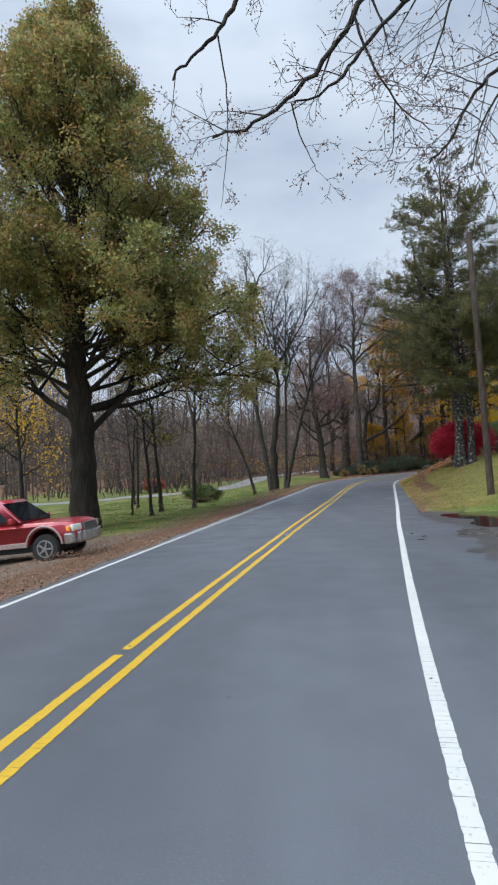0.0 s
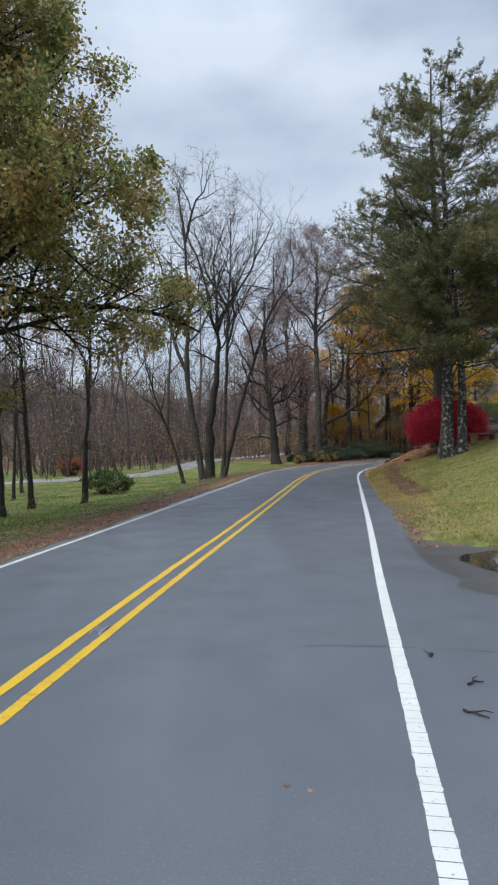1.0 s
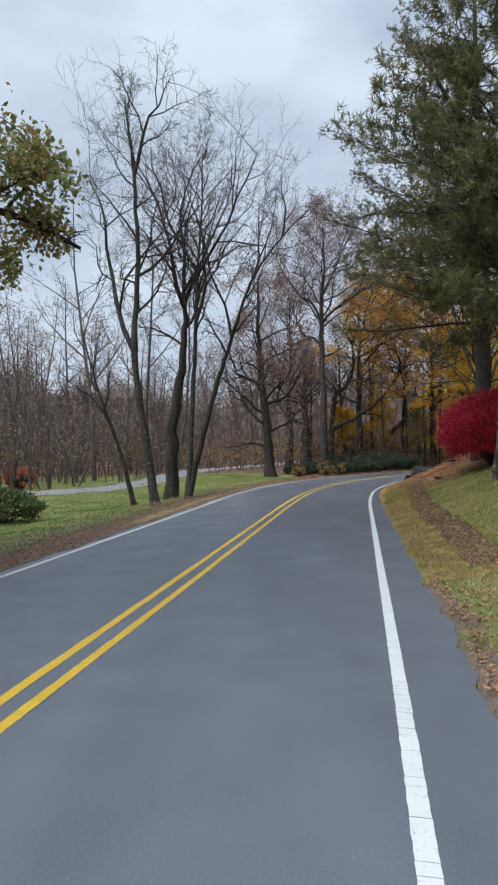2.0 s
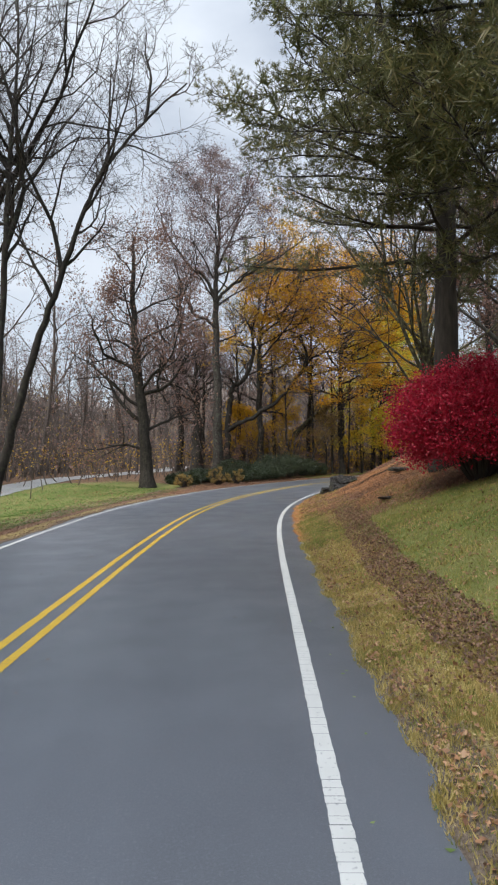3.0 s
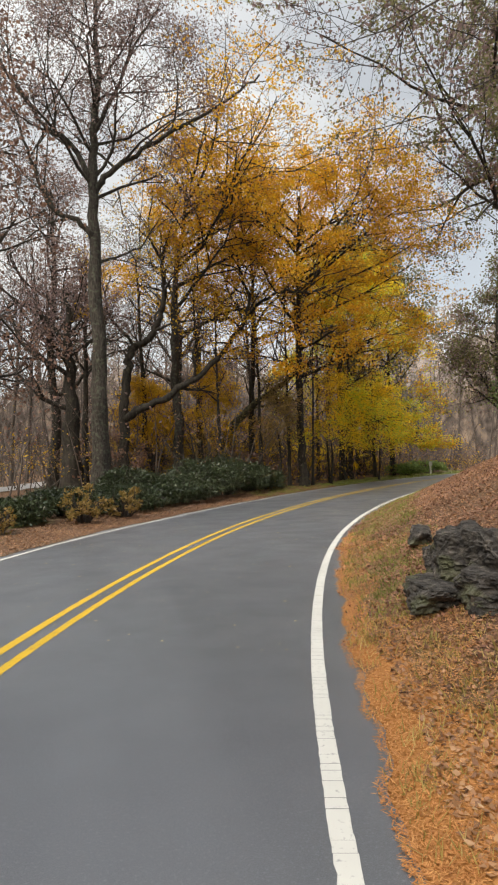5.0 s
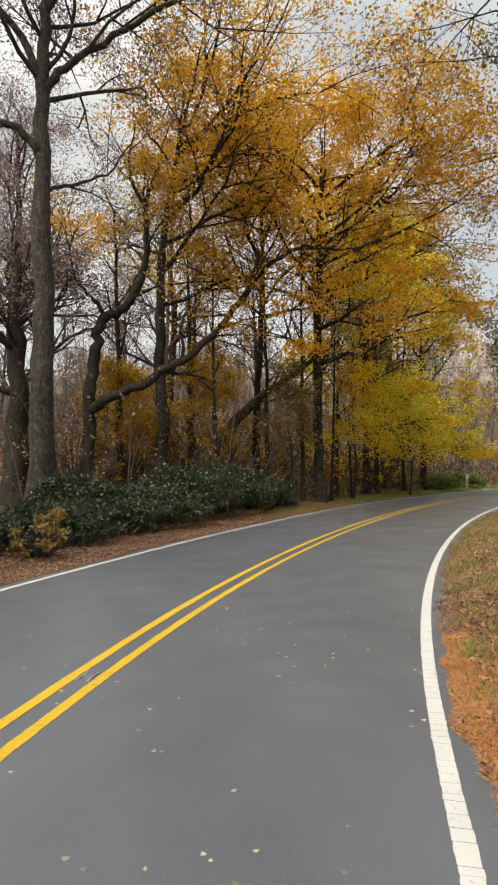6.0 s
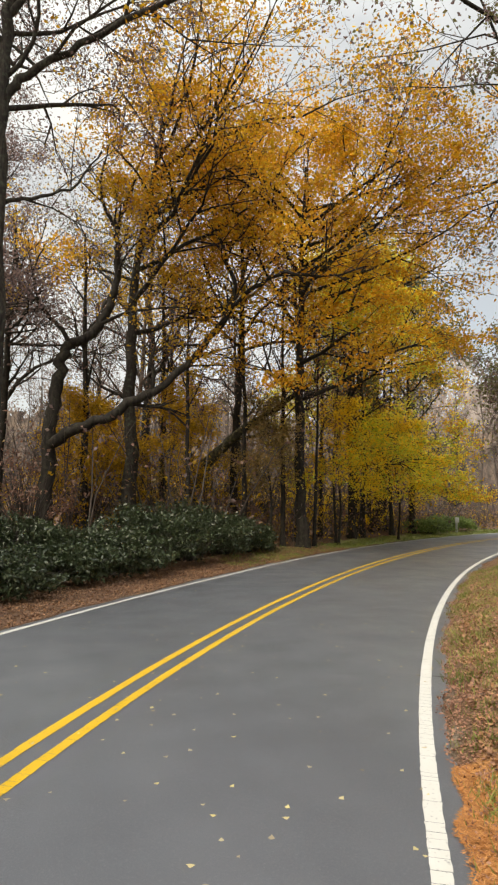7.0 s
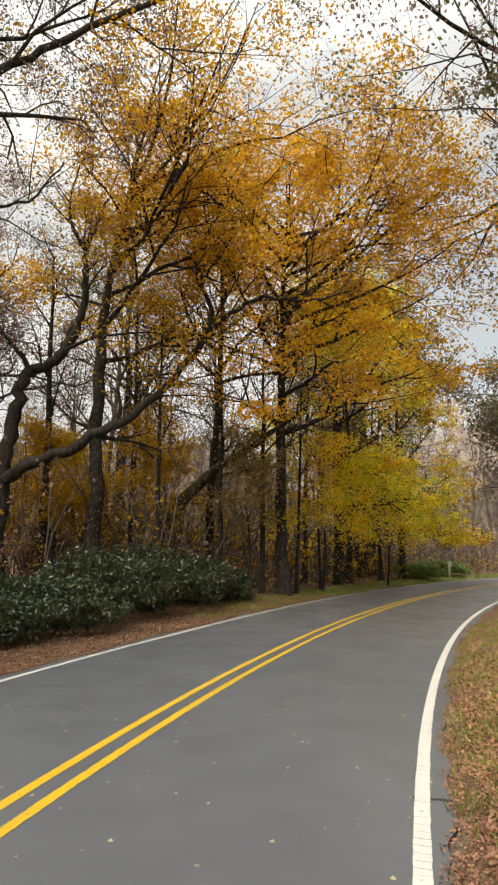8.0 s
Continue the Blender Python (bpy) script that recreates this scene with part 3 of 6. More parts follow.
# ---- trees ----
class Wood:
    """Gathers tapered tubes and turns them into one mesh."""

    def __init__(self):
        self.tubes = {}

    def tube(self, pts, rad, sides):
        self.tubes.setdefault((len(pts), sides), []).append((pts, rad))

    def arrays(self):
        verts, faces, n = [], [], 0
        for (m, sides), some in self.tubes.items():
            pts, rad = np.array([p for p, _ in some], float), np.array([r for _, r in some], float)
            t = np.gradient(pts, axis=1)
            t /= np.linalg.norm(t, axis=2, keepdims=True) + 1e-9
            ref = np.eye(3)[np.abs(t).max(1).argmin(1)][:, None, :]
            a = np.cross(t, ref)
            a /= np.linalg.norm(a, axis=2, keepdims=True) + 1e-9
            b = np.cross(t, a)
            ang = np.arange(sides) * 2 * np.pi / sides
            rough = 1 + (np.random.default_rng(m * sides).normal(0, 0.07, (len(some), m, sides, 1)) if sides >= 8 else 0)
            ring = pts[:, :, None] + rough * rad[:, :, None, None] * (np.cos(ang)[:, None] * a[:, :, None] + np.sin(ang)[:, None] * b[:, :, None])
            i, j = np.meshgrid(np.arange(m - 1), np.arange(sides), indexing="ij")
            j2 = (j + 1) % sides
            one = np.stack([i * sides + j, i * sides + j2, (i + 1) * sides + j2, (i + 1) * sides + j], -1).reshape(-1, 4)
            faces.append((n + np.arange(len(some))[:, None, None] * (m * sides) + one[None]).reshape(-1, 4))
            verts.append(ring.reshape(-1, 3))
            n += len(some) * m * sides
        return np.concatenate(verts), np.concatenate(faces)

    def put(self, name, mat, parent, label=""):
        if self.tubes:
            v, f = self.arrays()
            mesh_of(name, v, f, mat, parent, label, smooth=True)


def leaf_mesh(points, size, rng, tall=1.6, drop=0.0, flat=0.0):
    """Folded diamond leaves at the points."""
    n = len(points)
    d = rng.normal(size=(n, 3))
    d[:, 2] = d[:, 2] * (1 - flat) - drop
    d /= np.linalg.norm(d, axis=1, keepdims=True)
    e = np.cross(d, rng.normal(size=(n, 3)) * (1 - flat) + np.array([0, 0, 2.0 * flat]))
    e /= np.linalg.norm(e, axis=1, keepdims=True) + 1e-9
    up = np.cross(d, e)
    ln = size * rng.uniform(0.6, 1.25, (n, 1))
    wd = ln / tall
    p = np.asarray(points)
    v = np.stack([p, p + d * ln * 0.5 + e * wd * 0.5 + up * wd * 0.18, p + d * ln, p + d * ln * 0.5 - e * wd * 0.5 + up * wd * 0.18], 1)
    return v.reshape(-1, 3), np.arange(4 * n).reshape(-1, 4)


def unit(v):
    x, y, z = v
    k = 1.0 / (math.sqrt(x * x + y * y + z * z) + 1e-9)
    return np.array((x * k, y * k, z * k))


def path_of(rng, p, d, length, n, wob, lift):
    """A wandering line of n steps from p along d."""
    (x, y, z), (dx, dy, dz), step = (float(q) for q in p), (float(q) for q in d), length / n
    pts = [(x, y, z)]
    for a, b, c in rng.normal(0, wob, (n, 3)).tolist():
        dx, dy, dz = dx + a, dy + b, dz + c + lift
        k = 1.0 / (math.sqrt(dx * dx + dy * dy + dz * dz) + 1e-9)
        dx, dy, dz = dx * k, dy * k, dz * k
        x, y, z = x + dx * step, y + dy * step, z + dz * step
        pts.append((x, y, z))
    return np.array(pts)


def splay(rng, t, angle, spin):
    """A way that leaves the way t by an angle, turned round it by spin."""
    tx, ty, tz = (float(q) for q in t)
    rx, ry, rz = (0.3, 0.2, 1.0) if abs(tz) < 0.95 else (1.0, 0.0, 0.0)
    ax, ay, az = ty * rz - tz * ry, tz * rx - tx * rz, tx * ry - ty * rx
    k = 1.0 / (math.sqrt(ax * ax + ay * ay + az * az) + 1e-9)
    ax, ay, az = ax * k, ay * k, az * k
    bx, by, bz = ty * az - tz * ay, tz * ax - tx * az, tx * ay - ty * ax
    ca, sa, cs, ss = math.cos(angle), math.sin(angle), math.cos(spin), math.sin(spin)
    return unit((tx * ca + (ax * cs + bx * ss) * sa, ty * ca + (ay * cs + by * ss) * sa, tz * ca + (az * cs + bz * ss) * sa))


SHAPE_PLAIN = dict(counts=(6, 6, 5), share=(0.5, 0.5, 0.45), angle=(0.7, 0.75, 0.8), wob=(0.10, 0.16, 0.2, 0.22), lift=(0.06, 0.06, 0.04, 0.02), from_=0.25)


def inside(hull, p):
    """Which points lie in a lumpy crown: hull gives heights and the crown's radius at them."""
    az = np.arctan2(p[:, 1], p[:, 0])
    r = np.interp(p[:, 2], hull[0], hull[1], 0, 0)
    lump = 1 + 0.06 * np.sin(3 * az + 0.6 * p[:, 2]) + 0.06 * np.sin(5 * az - 1.7 * p[:, 2]) + 0.05 * np.sin(11 * az + 3.1 * p[:, 2])
    return np.hypot(p[:, 0], p[:, 1]) < r * lump


def bough(rng, big, small, tips, p, d, length, r, level, shape, last):
    """One branch and all that grows on it. Its end twigs are noted in tips."""
    if "hull" in shape:
        while length > 0.3 and not inside(shape["hull"], (p + d * length)[None])[0]:
            length *= 0.7
        if length <= 0.3:
            return
    n = shape.get("steps", (7, 4, 3, 1))[min(level, 3)]
    pts = path_of(rng, p, d, length, n, shape["wob"][min(level, 3)], shape["lift"][min(level, 3)])
    rad = [max(r * (1 - 0.82 * j / n), shape.get("thin", 0.004)) for j in range(n + 1)]
    (big if r > 0.035 else small).tube(pts, rad, 6 if r > 0.06 else (4 if r > 0.03 else 3))
    if level >= last:
        tips.append(pts)
        return
    k = shape["counts"][min(level, len(shape["counts"]) - 1)]
    spin = rng.uniform(0, 6.28)
    for j in range(k):
        t = shape["from_"] + (1 - shape["from_"]) * (j + rng.uniform(0.2, 0.9)) / k
        i = min(int(t * n), n - 1)
        q = pts[i] + (pts[i + 1] - pts[i]) * (t * n - i)
        spin += 2.4 + rng.normal(0, 0.3)
        w = splay(rng, unit(pts[i + 1] - pts[i]), shape["angle"][min(level, 2)] * rng.uniform(0.7, 1.3), spin)
        if "rise" in shape:
            w = unit((w[0], w[1], w[2] + shape["rise"]))
        if "flat" in shape and level > 0:
            w = unit((w[0], w[1], w[2] * shape["flat"]))
        ln = length * shape["share"][min(level, 2)] * rng.uniform(0.7, 1.25) * (1.15 - 0.5 * t)
        if q[2] + w[2] * ln < shape.get("clear", -9):
            w = unit((w[0], w[1], abs(w[2]) + 0.25))
        bough(rng, big, small, tips, q, w, ln, max(rad[i] * 0.6, 0.006), level + 1, shape, last)


def scatter_on(tips, per, jitter, rng):
    """Leaf places along the end twigs."""
    pts = np.concatenate([t[1:] if len(t) > 2 else np.array((t[0] * 0.55 + t[1] * 0.45, t[1])) for t in tips])
    pts = np.repeat(pts, per, axis=0)
    return pts + rng.normal(0, jitter, pts.shape)


def tree(name, label, x, y, trunk, radius, limbs, seed, bark_mat, twig_mat, shape=SHAPE_PLAIN, last=3, leaves=None, group="", z=None, flare=1.5, sink=0.15):
    """A tree. trunk: points (dx, dy, height) above its base; limbs: (height, way x, y, z, length, radius), or
    (count, lowest, highest, angle from the trunk, length, radius), or (points, more points, radius, side boughs, their length). leaves: (material, per twig point, size, jitter) or several."""
    rng = np.random.default_rng(seed)
    base = gz(x, y) if z is None else z
    root = thing(name, label, "tree", x, y, base, group)
    big, small, tips = Wood(), Wood(), []
    c = np.array(trunk, float)
    t = np.linspace(0, len(c) - 1, max(16, 5 * len(c)))
    pts = np.stack([np.interp(t, range(len(c)), c[:, k]) for k in range(3)], 1)
    ker = np.ones(5) / 5
    pts = np.stack([np.convolve(np.pad(pts[:, k], 2, mode="edge"), ker, "valid") for k in range(3)], 1)
    pts[0] = c[0]
    pts[1:, :2] += rng.normal(0, radius * 0.12, (len(pts) - 1, 2))
    low = np.array([[0, 0, -sink]]) + c[0] * [1, 1, 0]
    foot = np.array([pts[0] + (pts[1] - pts[0]) * q for q in (0.0, 0.25, 0.6)])
    pts = np.concatenate([low, foot, pts[1:]])
    h = np.clip(pts[:, 2] / c[-1, 2], 0, 1)
    rad = radius * (1 - 0.85 * h ** 1.15) + radius * (flare - 1) * np.exp(-np.maximum(pts[:, 2], 0) / (radius * 1.4 + 0.1))
    big.tube(pts, np.maximum(rad, 0.02), 12 if radius > 0.2 else 8)

    def at(height):
        return np.array([np.interp(height, pts[:, 2], pts[:, k]) for k in range(3)])

    for limb in limbs:
        if isinstance(limb[0], tuple):
            way, r, k, ln = np.array(limb[0] + limb[1], float), limb[2], limb[3], limb[4]
            q = np.linspace(0, len(way) - 1, 4 * len(way))
            way = np.stack([np.convolve(np.pad(np.interp(q, range(len(way)), way[:, a]), 1, mode="edge"), (0.25, 0.5, 0.25), "valid") for a in range(3)], 1)
            way[1:] += rng.normal(0, min(0.05, r * 0.35), (len(way) - 1, 3))
            rr = r * (1 - 0.75 * np.linspace(0, 1, len(way)))
            big.tube(way, rr, 8)
            spin = rng.uniform(0, 6.28)
            for j in range(k):
                i = min(int((0.3 + 0.7 * (j + rng.random()) / k) * len(way)), len(way) - 2)
                spin += 2.4 + rng.normal(0, 0.4)
                d = splay(rng, unit(way[i + 1] - way[i]), rng.uniform(0.5, 1.0), spin)
                bough(rng, big, small, tips, way[i], unit((d[0], d[1], d[2] + 0.25)), ln * rng.uniform(0.6, 1.2), rr[i] * 0.55, 1, shape, last - 1)
        elif limb[1] > 1.5:
            k, lo, hi, ang, ln, r = limb
            spin = rng.uniform(0, 6.28)
            for j in range(k):
                q = (j + rng.uniform(0.1, 0.9)) / k
                hh = lo + (hi - lo) * q
                spin += 2.4 + rng.normal(0, 0.35)
                d = splay(rng, unit(at(min(hh + 0.5, c[-1, 2])) - at(hh - 0.2)), ang * rng.uniform(0.75, 1.25) * (1 - 0.35 * q), spin)
                bough(rng, big, small, tips, at(hh), d, ln * rng.uniform(0.75, 1.2) * (1 - 0.5 * q), r * (1 - 0.55 * q), 0, shape, last - 1)
        else:
            hh, wx, wy, wz, ln, r = limb
            bough(rng, big, small, tips, at(hh), unit(np.array((wx, wy, wz), float)), ln, r, 0, shape, last - 1)
    big.put("trunk", bark_mat, root)
    small.put("crown", twig_mat, root)
    for k, (mat, per, size, jitter) in enumerate(leaves or ()):
        some = [q for q in tips if rng.random() < (1.0 if len(leaves) == 1 else 1 / len(leaves))]
        if some:
            at_twigs = scatter_on(some, per, jitter * np.array((1, 1, 0.55 if "flat" in shape else 1)), rng)
            if "hull" in shape:
                at_twigs = at_twigs[inside(shape["hull"], at_twigs)]
            v, f = leaf_mesh(at_twigs, size, rng, 1.6, 0, 0.25 if "flat" in shape else 0)
            mesh_of("foliage", v, f, mat, root)
    return root

SHAPE_OAK = dict(counts=(8, 7, 5), share=(0.48, 0.5, 0.45), angle=(0.8, 0.8, 0.8), wob=(0.12, 0.18, 0.2, 0.2), lift=(0.05, 0.05, 0.03, 0.0), from_=0.25,
                 hull=((3.4, 5.0, 7.0, 9.3, 12.6, 16.2, 18.8, 20.8, 22.0, 26.5), (2.0, 9.4, 11.0, 9.6, 7.4, 7.0, 6.9, 5.4, 3.0, 1.3)))
SHAPE_AIRY = dict(counts=(6, 6, 6, 4), share=(0.6, 0.52, 0.48), angle=(0.75, 0.8, 0.8), wob=(0.2, 0.26, 0.26, 0.25), lift=(0.08, 0.07, 0.06, 0.03), from_=0.2, thin=0.0045)
SHAPE_WIDE = dict(counts=(6, 5, 5), share=(0.5, 0.5, 0.5), angle=(0.65, 0.7, 0.8), wob=(0.1, 0.14, 0.18, 0.2), lift=(0.02, 0.03, 0.02, 0.0), from_=0.2)
SHAPE_HANG = dict(counts=(9, 4, 3), share=(0.36, 0.45, 0.5), angle=(0.75, 0.8, 0.8), wob=(0.07, 0.09, 0.1, 0.1), lift=(-0.06, -0.04, -0.03, -0.02), from_=0.25, thin=0.0035)

SHAPE_MAPLE = dict(counts=(7, 5, 3), share=(0.52, 0.5, 0.5), angle=(0.8, 0.8, 0.8), wob=(0.16, 0.18, 0.2, 0.2), lift=(0.03, 0.0, 0.0, 0.0), from_=0.25, rise=0.12, flat=0.4, clear=6.3)
SHAPE_LOW = dict(SHAPE_MAPLE, clear=2.4, lift=(-0.02, -0.03, -0.03, 0.0))
SHAPE_SAPLING = dict(SHAPE_MAPLE, clear=0.8)
SHAPE_BEECH = dict(counts=(8, 6, 5), share=(0.45, 0.5, 0.5), angle=(0.7, 0.75, 0.8), wob=(0.17, 0.2, 0.22, 0.22), lift=(0.02, 0.03, 0.02, 0.0), from_=0.2)
SHAPE_CROOK = dict(counts=(7, 6, 4), share=(0.52, 0.5, 0.5), angle=(0.75, 0.75, 0.8), wob=(0.24, 0.26, 0.26, 0.25), lift=(0.05, 0.04, 0.03, 0.0), from_=0.2)

# The great oak beside the pull-off.
tree("oak_tree", "great oak with dense green and bronze leaves by the roadside", -8.9, 19.3,
     [(0, 0, 0), (-0.05, 0, 3), (0.1, 0, 6), (-0.2, 0.2, 11), (0.1, 0, 17), (0.2, 0.1, 26)], 0.62,
     [(4.2, 1.0, 0.2, 0.75, 9.5, 0.18), (5.0, -1.0, 0.3, 0.7, 9.5, 0.2), (5.6, 0.75, 0.72, 0.26, 12.0, 0.15), (6.2, 0.9, -0.3, 0.5, 10.0, 0.13),
      (6.4, 0.6, 0.75, 0.3, 11.0, 0.13), (7.0, 1.0, 0.1, 0.45, 9.5, 0.13), (8.5, 1.0, -0.3, 0.45, 9.0, 0.13), (10.5, 1.0, 0.2, 0.5, 7.8, 0.16), (12.5, 0.9, -0.1, 0.6, 6.8, 0.15), (15, 0.9, 0.1, 0.8, 5.0, 0.14), (17.5, 0.8, -0.1, 0.9, 3.8, 0.13), (10, 5.5, 11, 1.2, 8.0, 0.1), (38, 7.0, 25.5, 1.1, 7.0, 0.15), (16, 13.0, 20.5, 1.0, 9.5, 0.14), (10, 6.0, 9.0, 1.25, 12.0, 0.1), (((0, 0, 5.4), (3.0, 1.8, 6.9)), ((6.0, 3.6, 7.6), (8.4, 4.7, 7.4), (9.6, 5.2, 6.9)), 0.16, 16, 3.2)],
     11, MAT_BARK_OAK, MAT_TWIG_DARK, SHAPE_OAK, 3, [(LEAF_OAK, 31, 0.145, 0.2), (LEAF_BRONZE, 21, 0.145, 0.2)], flare=1.35)

# Thin bare saplings on the meadow's edge.
for k, (x, y, lean, h, r) in enumerate([(-6.9, 28.0, -0.5, 9.5, 0.13), (-5.15, 30.0, 0.5, 9.0, 0.12), (-6.8, 24.6, -0.4, 8.0, 0.10), (-1.55, 42.0, -2.6, 9.0, 0.12), (-8.4, 26.6, 0.4, 6.0, 0.07), (-9.5, 33.0, 0.3, 8.0, 0.09), (-11, 38.5, -0.5, 9.0, 0.1)]):
    tree("sapling", "thin bare dark sapling standing in the grass", x, y, [(0, 0, 0), (lean * 0.25, 0, h * 0.3), (lean * 0.7, 0.1, h * 0.65), (lean, 0.1, h)], r,
         [(7, h * 0.4, h * 0.95, 0.75, h * 0.42, r * 0.5)], 20 + k, MAT_BARK_DARK, MAT_TWIG_DARK, SHAPE_AIRY, 3, group="saplings in the meadow")

# The clump of tall bare trees.
tree("bare_tree", "tall bare grey tree, leaning and forked high up", -0.1, 39.4,
     [(0, 0, 0), (-0.5, 0, 3.5), (-0.95, 0, 6.9), (-0.65, 0, 10.5), (-0.8, 0, 15.2), (-1.3, 0.2, 19)], 0.2,
     [(15.0, 0.5, 0, 1.0, 4.6, 0.10), (6.9, -0.6, 0.1, 1.0, 9.0, 0.13), (10.4, 0.7, 0.2, 0.7, 5.0, 0.08), (11, 8.0, 18.5, 0.8, 4.0, 0.07)],
     31, MAT_BARK_GREY, MAT_TWIG, SHAPE_AIRY, 4, group="clump of bare trees")
tree("bare_tree", "bare tree with a thick wet black trunk, broken high up", 0.1, 43.6,
     [(0, 0, 0), (0.15, 0, 4.3), (0.7, 0, 7.2), (0.8, 0, 10.4), (0.75, 0.1, 12.5)], 0.36,
     [(10.0, -0.45, 0, 1.0, 8.0, 0.13), (10.2, 0.5, 0.1, 1.0, 8.5, 0.12), (8.0, -0.8, 0.3, 0.6, 3.5, 0.08), (10.6, -0.15, 0.3, 1.0, 8.0, 0.1), (10.8, 0.25, -0.3, 1.0, 7.0, 0.09), (6, 8.5, 12.0, 0.75, 4.6, 0.07)],
     32, MAT_BARK_DARK, MAT_TWIG, SHAPE_AIRY, 4, group="clump of bare trees", flare=1.25)
tree("bare_tree", "slender bare tree bowed far over, with an elbow", 1.15, 42.0,
     [(0, 0, 0), (0.7, 0, 3.0), (1.5, 0, 5.8), (2.2, 0, 7.9), (2.9, 0, 10.0), (3.5, 0, 11.4), (5.1, 0, 13.4), (6.3, 0.2, 14.6)], 0.155,
     [(11.0, 0.1, 0.2, 1.0, 4.5, 0.08), (8.0, -0.3, 0.1, 1.0, 6.0, 0.08), (13.0, 0.2, 0, 1.0, 3.5, 0.06), (9, 7.0, 14.2, 0.8, 3.6, 0.06)],
     33, MAT_BARK_DARK, MAT_TWIG, SHAPE_AIRY, 4, group="clump of bare trees")
tree("bare_tree", "tall straight bare tree with a fine twiggy crown", 1.05, 42.8,
     [(0, 0, 0), (0.3, 0, 5.0), (0.45, 0, 8.0), (0.6, 0, 11.5), (0.9, 0, 15), (0.9, 0, 18)], 0.15,
     [(9.0, 0.7, 0.1, 0.9, 7.5, 0.1), (11.5, -0.5, 0.2, 1.0, 6.5, 0.09), (13, 8.0, 17.5, 0.8, 4.0, 0.07)],
     34, MAT_BARK_GREY, MAT_TWIG, SHAPE_AIRY, 4, group="clump of bare trees")

tree("oak_tree", "half-bare oak with russet leaves beside the road bend", 6.05, 62.5,
     [(0, 0, 0), (-0.15, 0, 3.8), (-0.6, 0, 7), (-0.9, 0.1, 11), (-0.8, 0, 17)], 0.42,
     [(2.4, -1, -0.2, 0.35, 4.5, 0.1), (3.6, 0.9, 0.1, 0.45, 4.5, 0.12), (4.2, -1, 0.1, 0.5, 6.0, 0.15), (6.0, 0.9, 0.2, 0.6, 5.0, 0.15), (7.5, -0.9, 0.0, 0.5, 6.0, 0.14), (16, 5.0, 15.5, 1.15, 5.6, 0.12)],
     41, MAT_BARK_DARK, MAT_TWIG, SHAPE_CROOK, 4, [(LEAF_RUSSET, 2, 0.14, 0.25)])

# Trees beyond the bend.
tree("oak_tree", "tall oak with crooked limbs and purple-brown leaves behind the hedge", 11.9, 73.0,
     [(0, 0, 0), (0.05, 0, 5), (0.0, 0, 9), (-0.1, 0, 14.5), (0.1, 0, 18), (0.3, 0, 21), (0.2, 0, 25)], 0.42,
     [(((0, 0, 12.0), (-0.5, 0, 13.1)), ((-2.0, 0, 13.6), (-3.0, -0.1, 15.9), (-3.6, 0, 18.5)), 0.17, 7, 5.5),
      (((0, 0, 14.6), (0.5, 0, 15.5)), ((2.5, -0.35, 17.0), (6.2, -1.7, 19.0), (8.0, -2.0, 20.5)), 0.17, 9, 6.0),
      (((-0.1, 0, 15.0), (-0.9, 0, 16.8)), ((-2.2, 0, 17.6), (-4.2, 0.2, 20.5), (-5.0, 0.2, 23.0)), 0.15, 8, 6.0),
      (((0, 0, 11.2), (0.6, 0.4, 11.6)), ((2.2, 0.8, 12.3), (3.2, 0.6, 14.0)), 0.09, 5, 4.0),
      (((0, 0, 17.5), (0.8, 0, 19.0)), ((2.1, -0.3, 22.0), (3.4, -0.4, 24.5)), 0.13, 7, 5.5), (18, 14, 24.5, 1.15, 7.5, 0.1)],
     51, MAT_BARK_TALL, MAT_TWIG_DARK, SHAPE_CROOK, 4, [(LEAF_MAUVE, 5, 0.12, 0.26)])
tree("dead_tree", "broken dark ivy-clad trunk with crooked half-bare limbs", 10.6, 78.5,
     [(0, 0, 0), (0.1, 0, 4), (-0.1, 0, 8), (0.0, 0, 11.5)], 0.55,
     [(4.6, -1, 0.2, 0.35, 6, 0.16), (6.5, -0.9, -0.3, 0.4, 7, 0.15), (7.5, 0.9, 0.1, 0.6, 4, 0.12), (8.5, -0.8, 0.2, 0.6, 7, 0.12), (8, 6, 11, 0.9, 5, 0.1)],
     52, MAT_BARK_DARK, MAT_TWIG_DARK, SHAPE_CROOK, 4, [(LEAF_MAUVE, 2, 0.15, 0.28)])
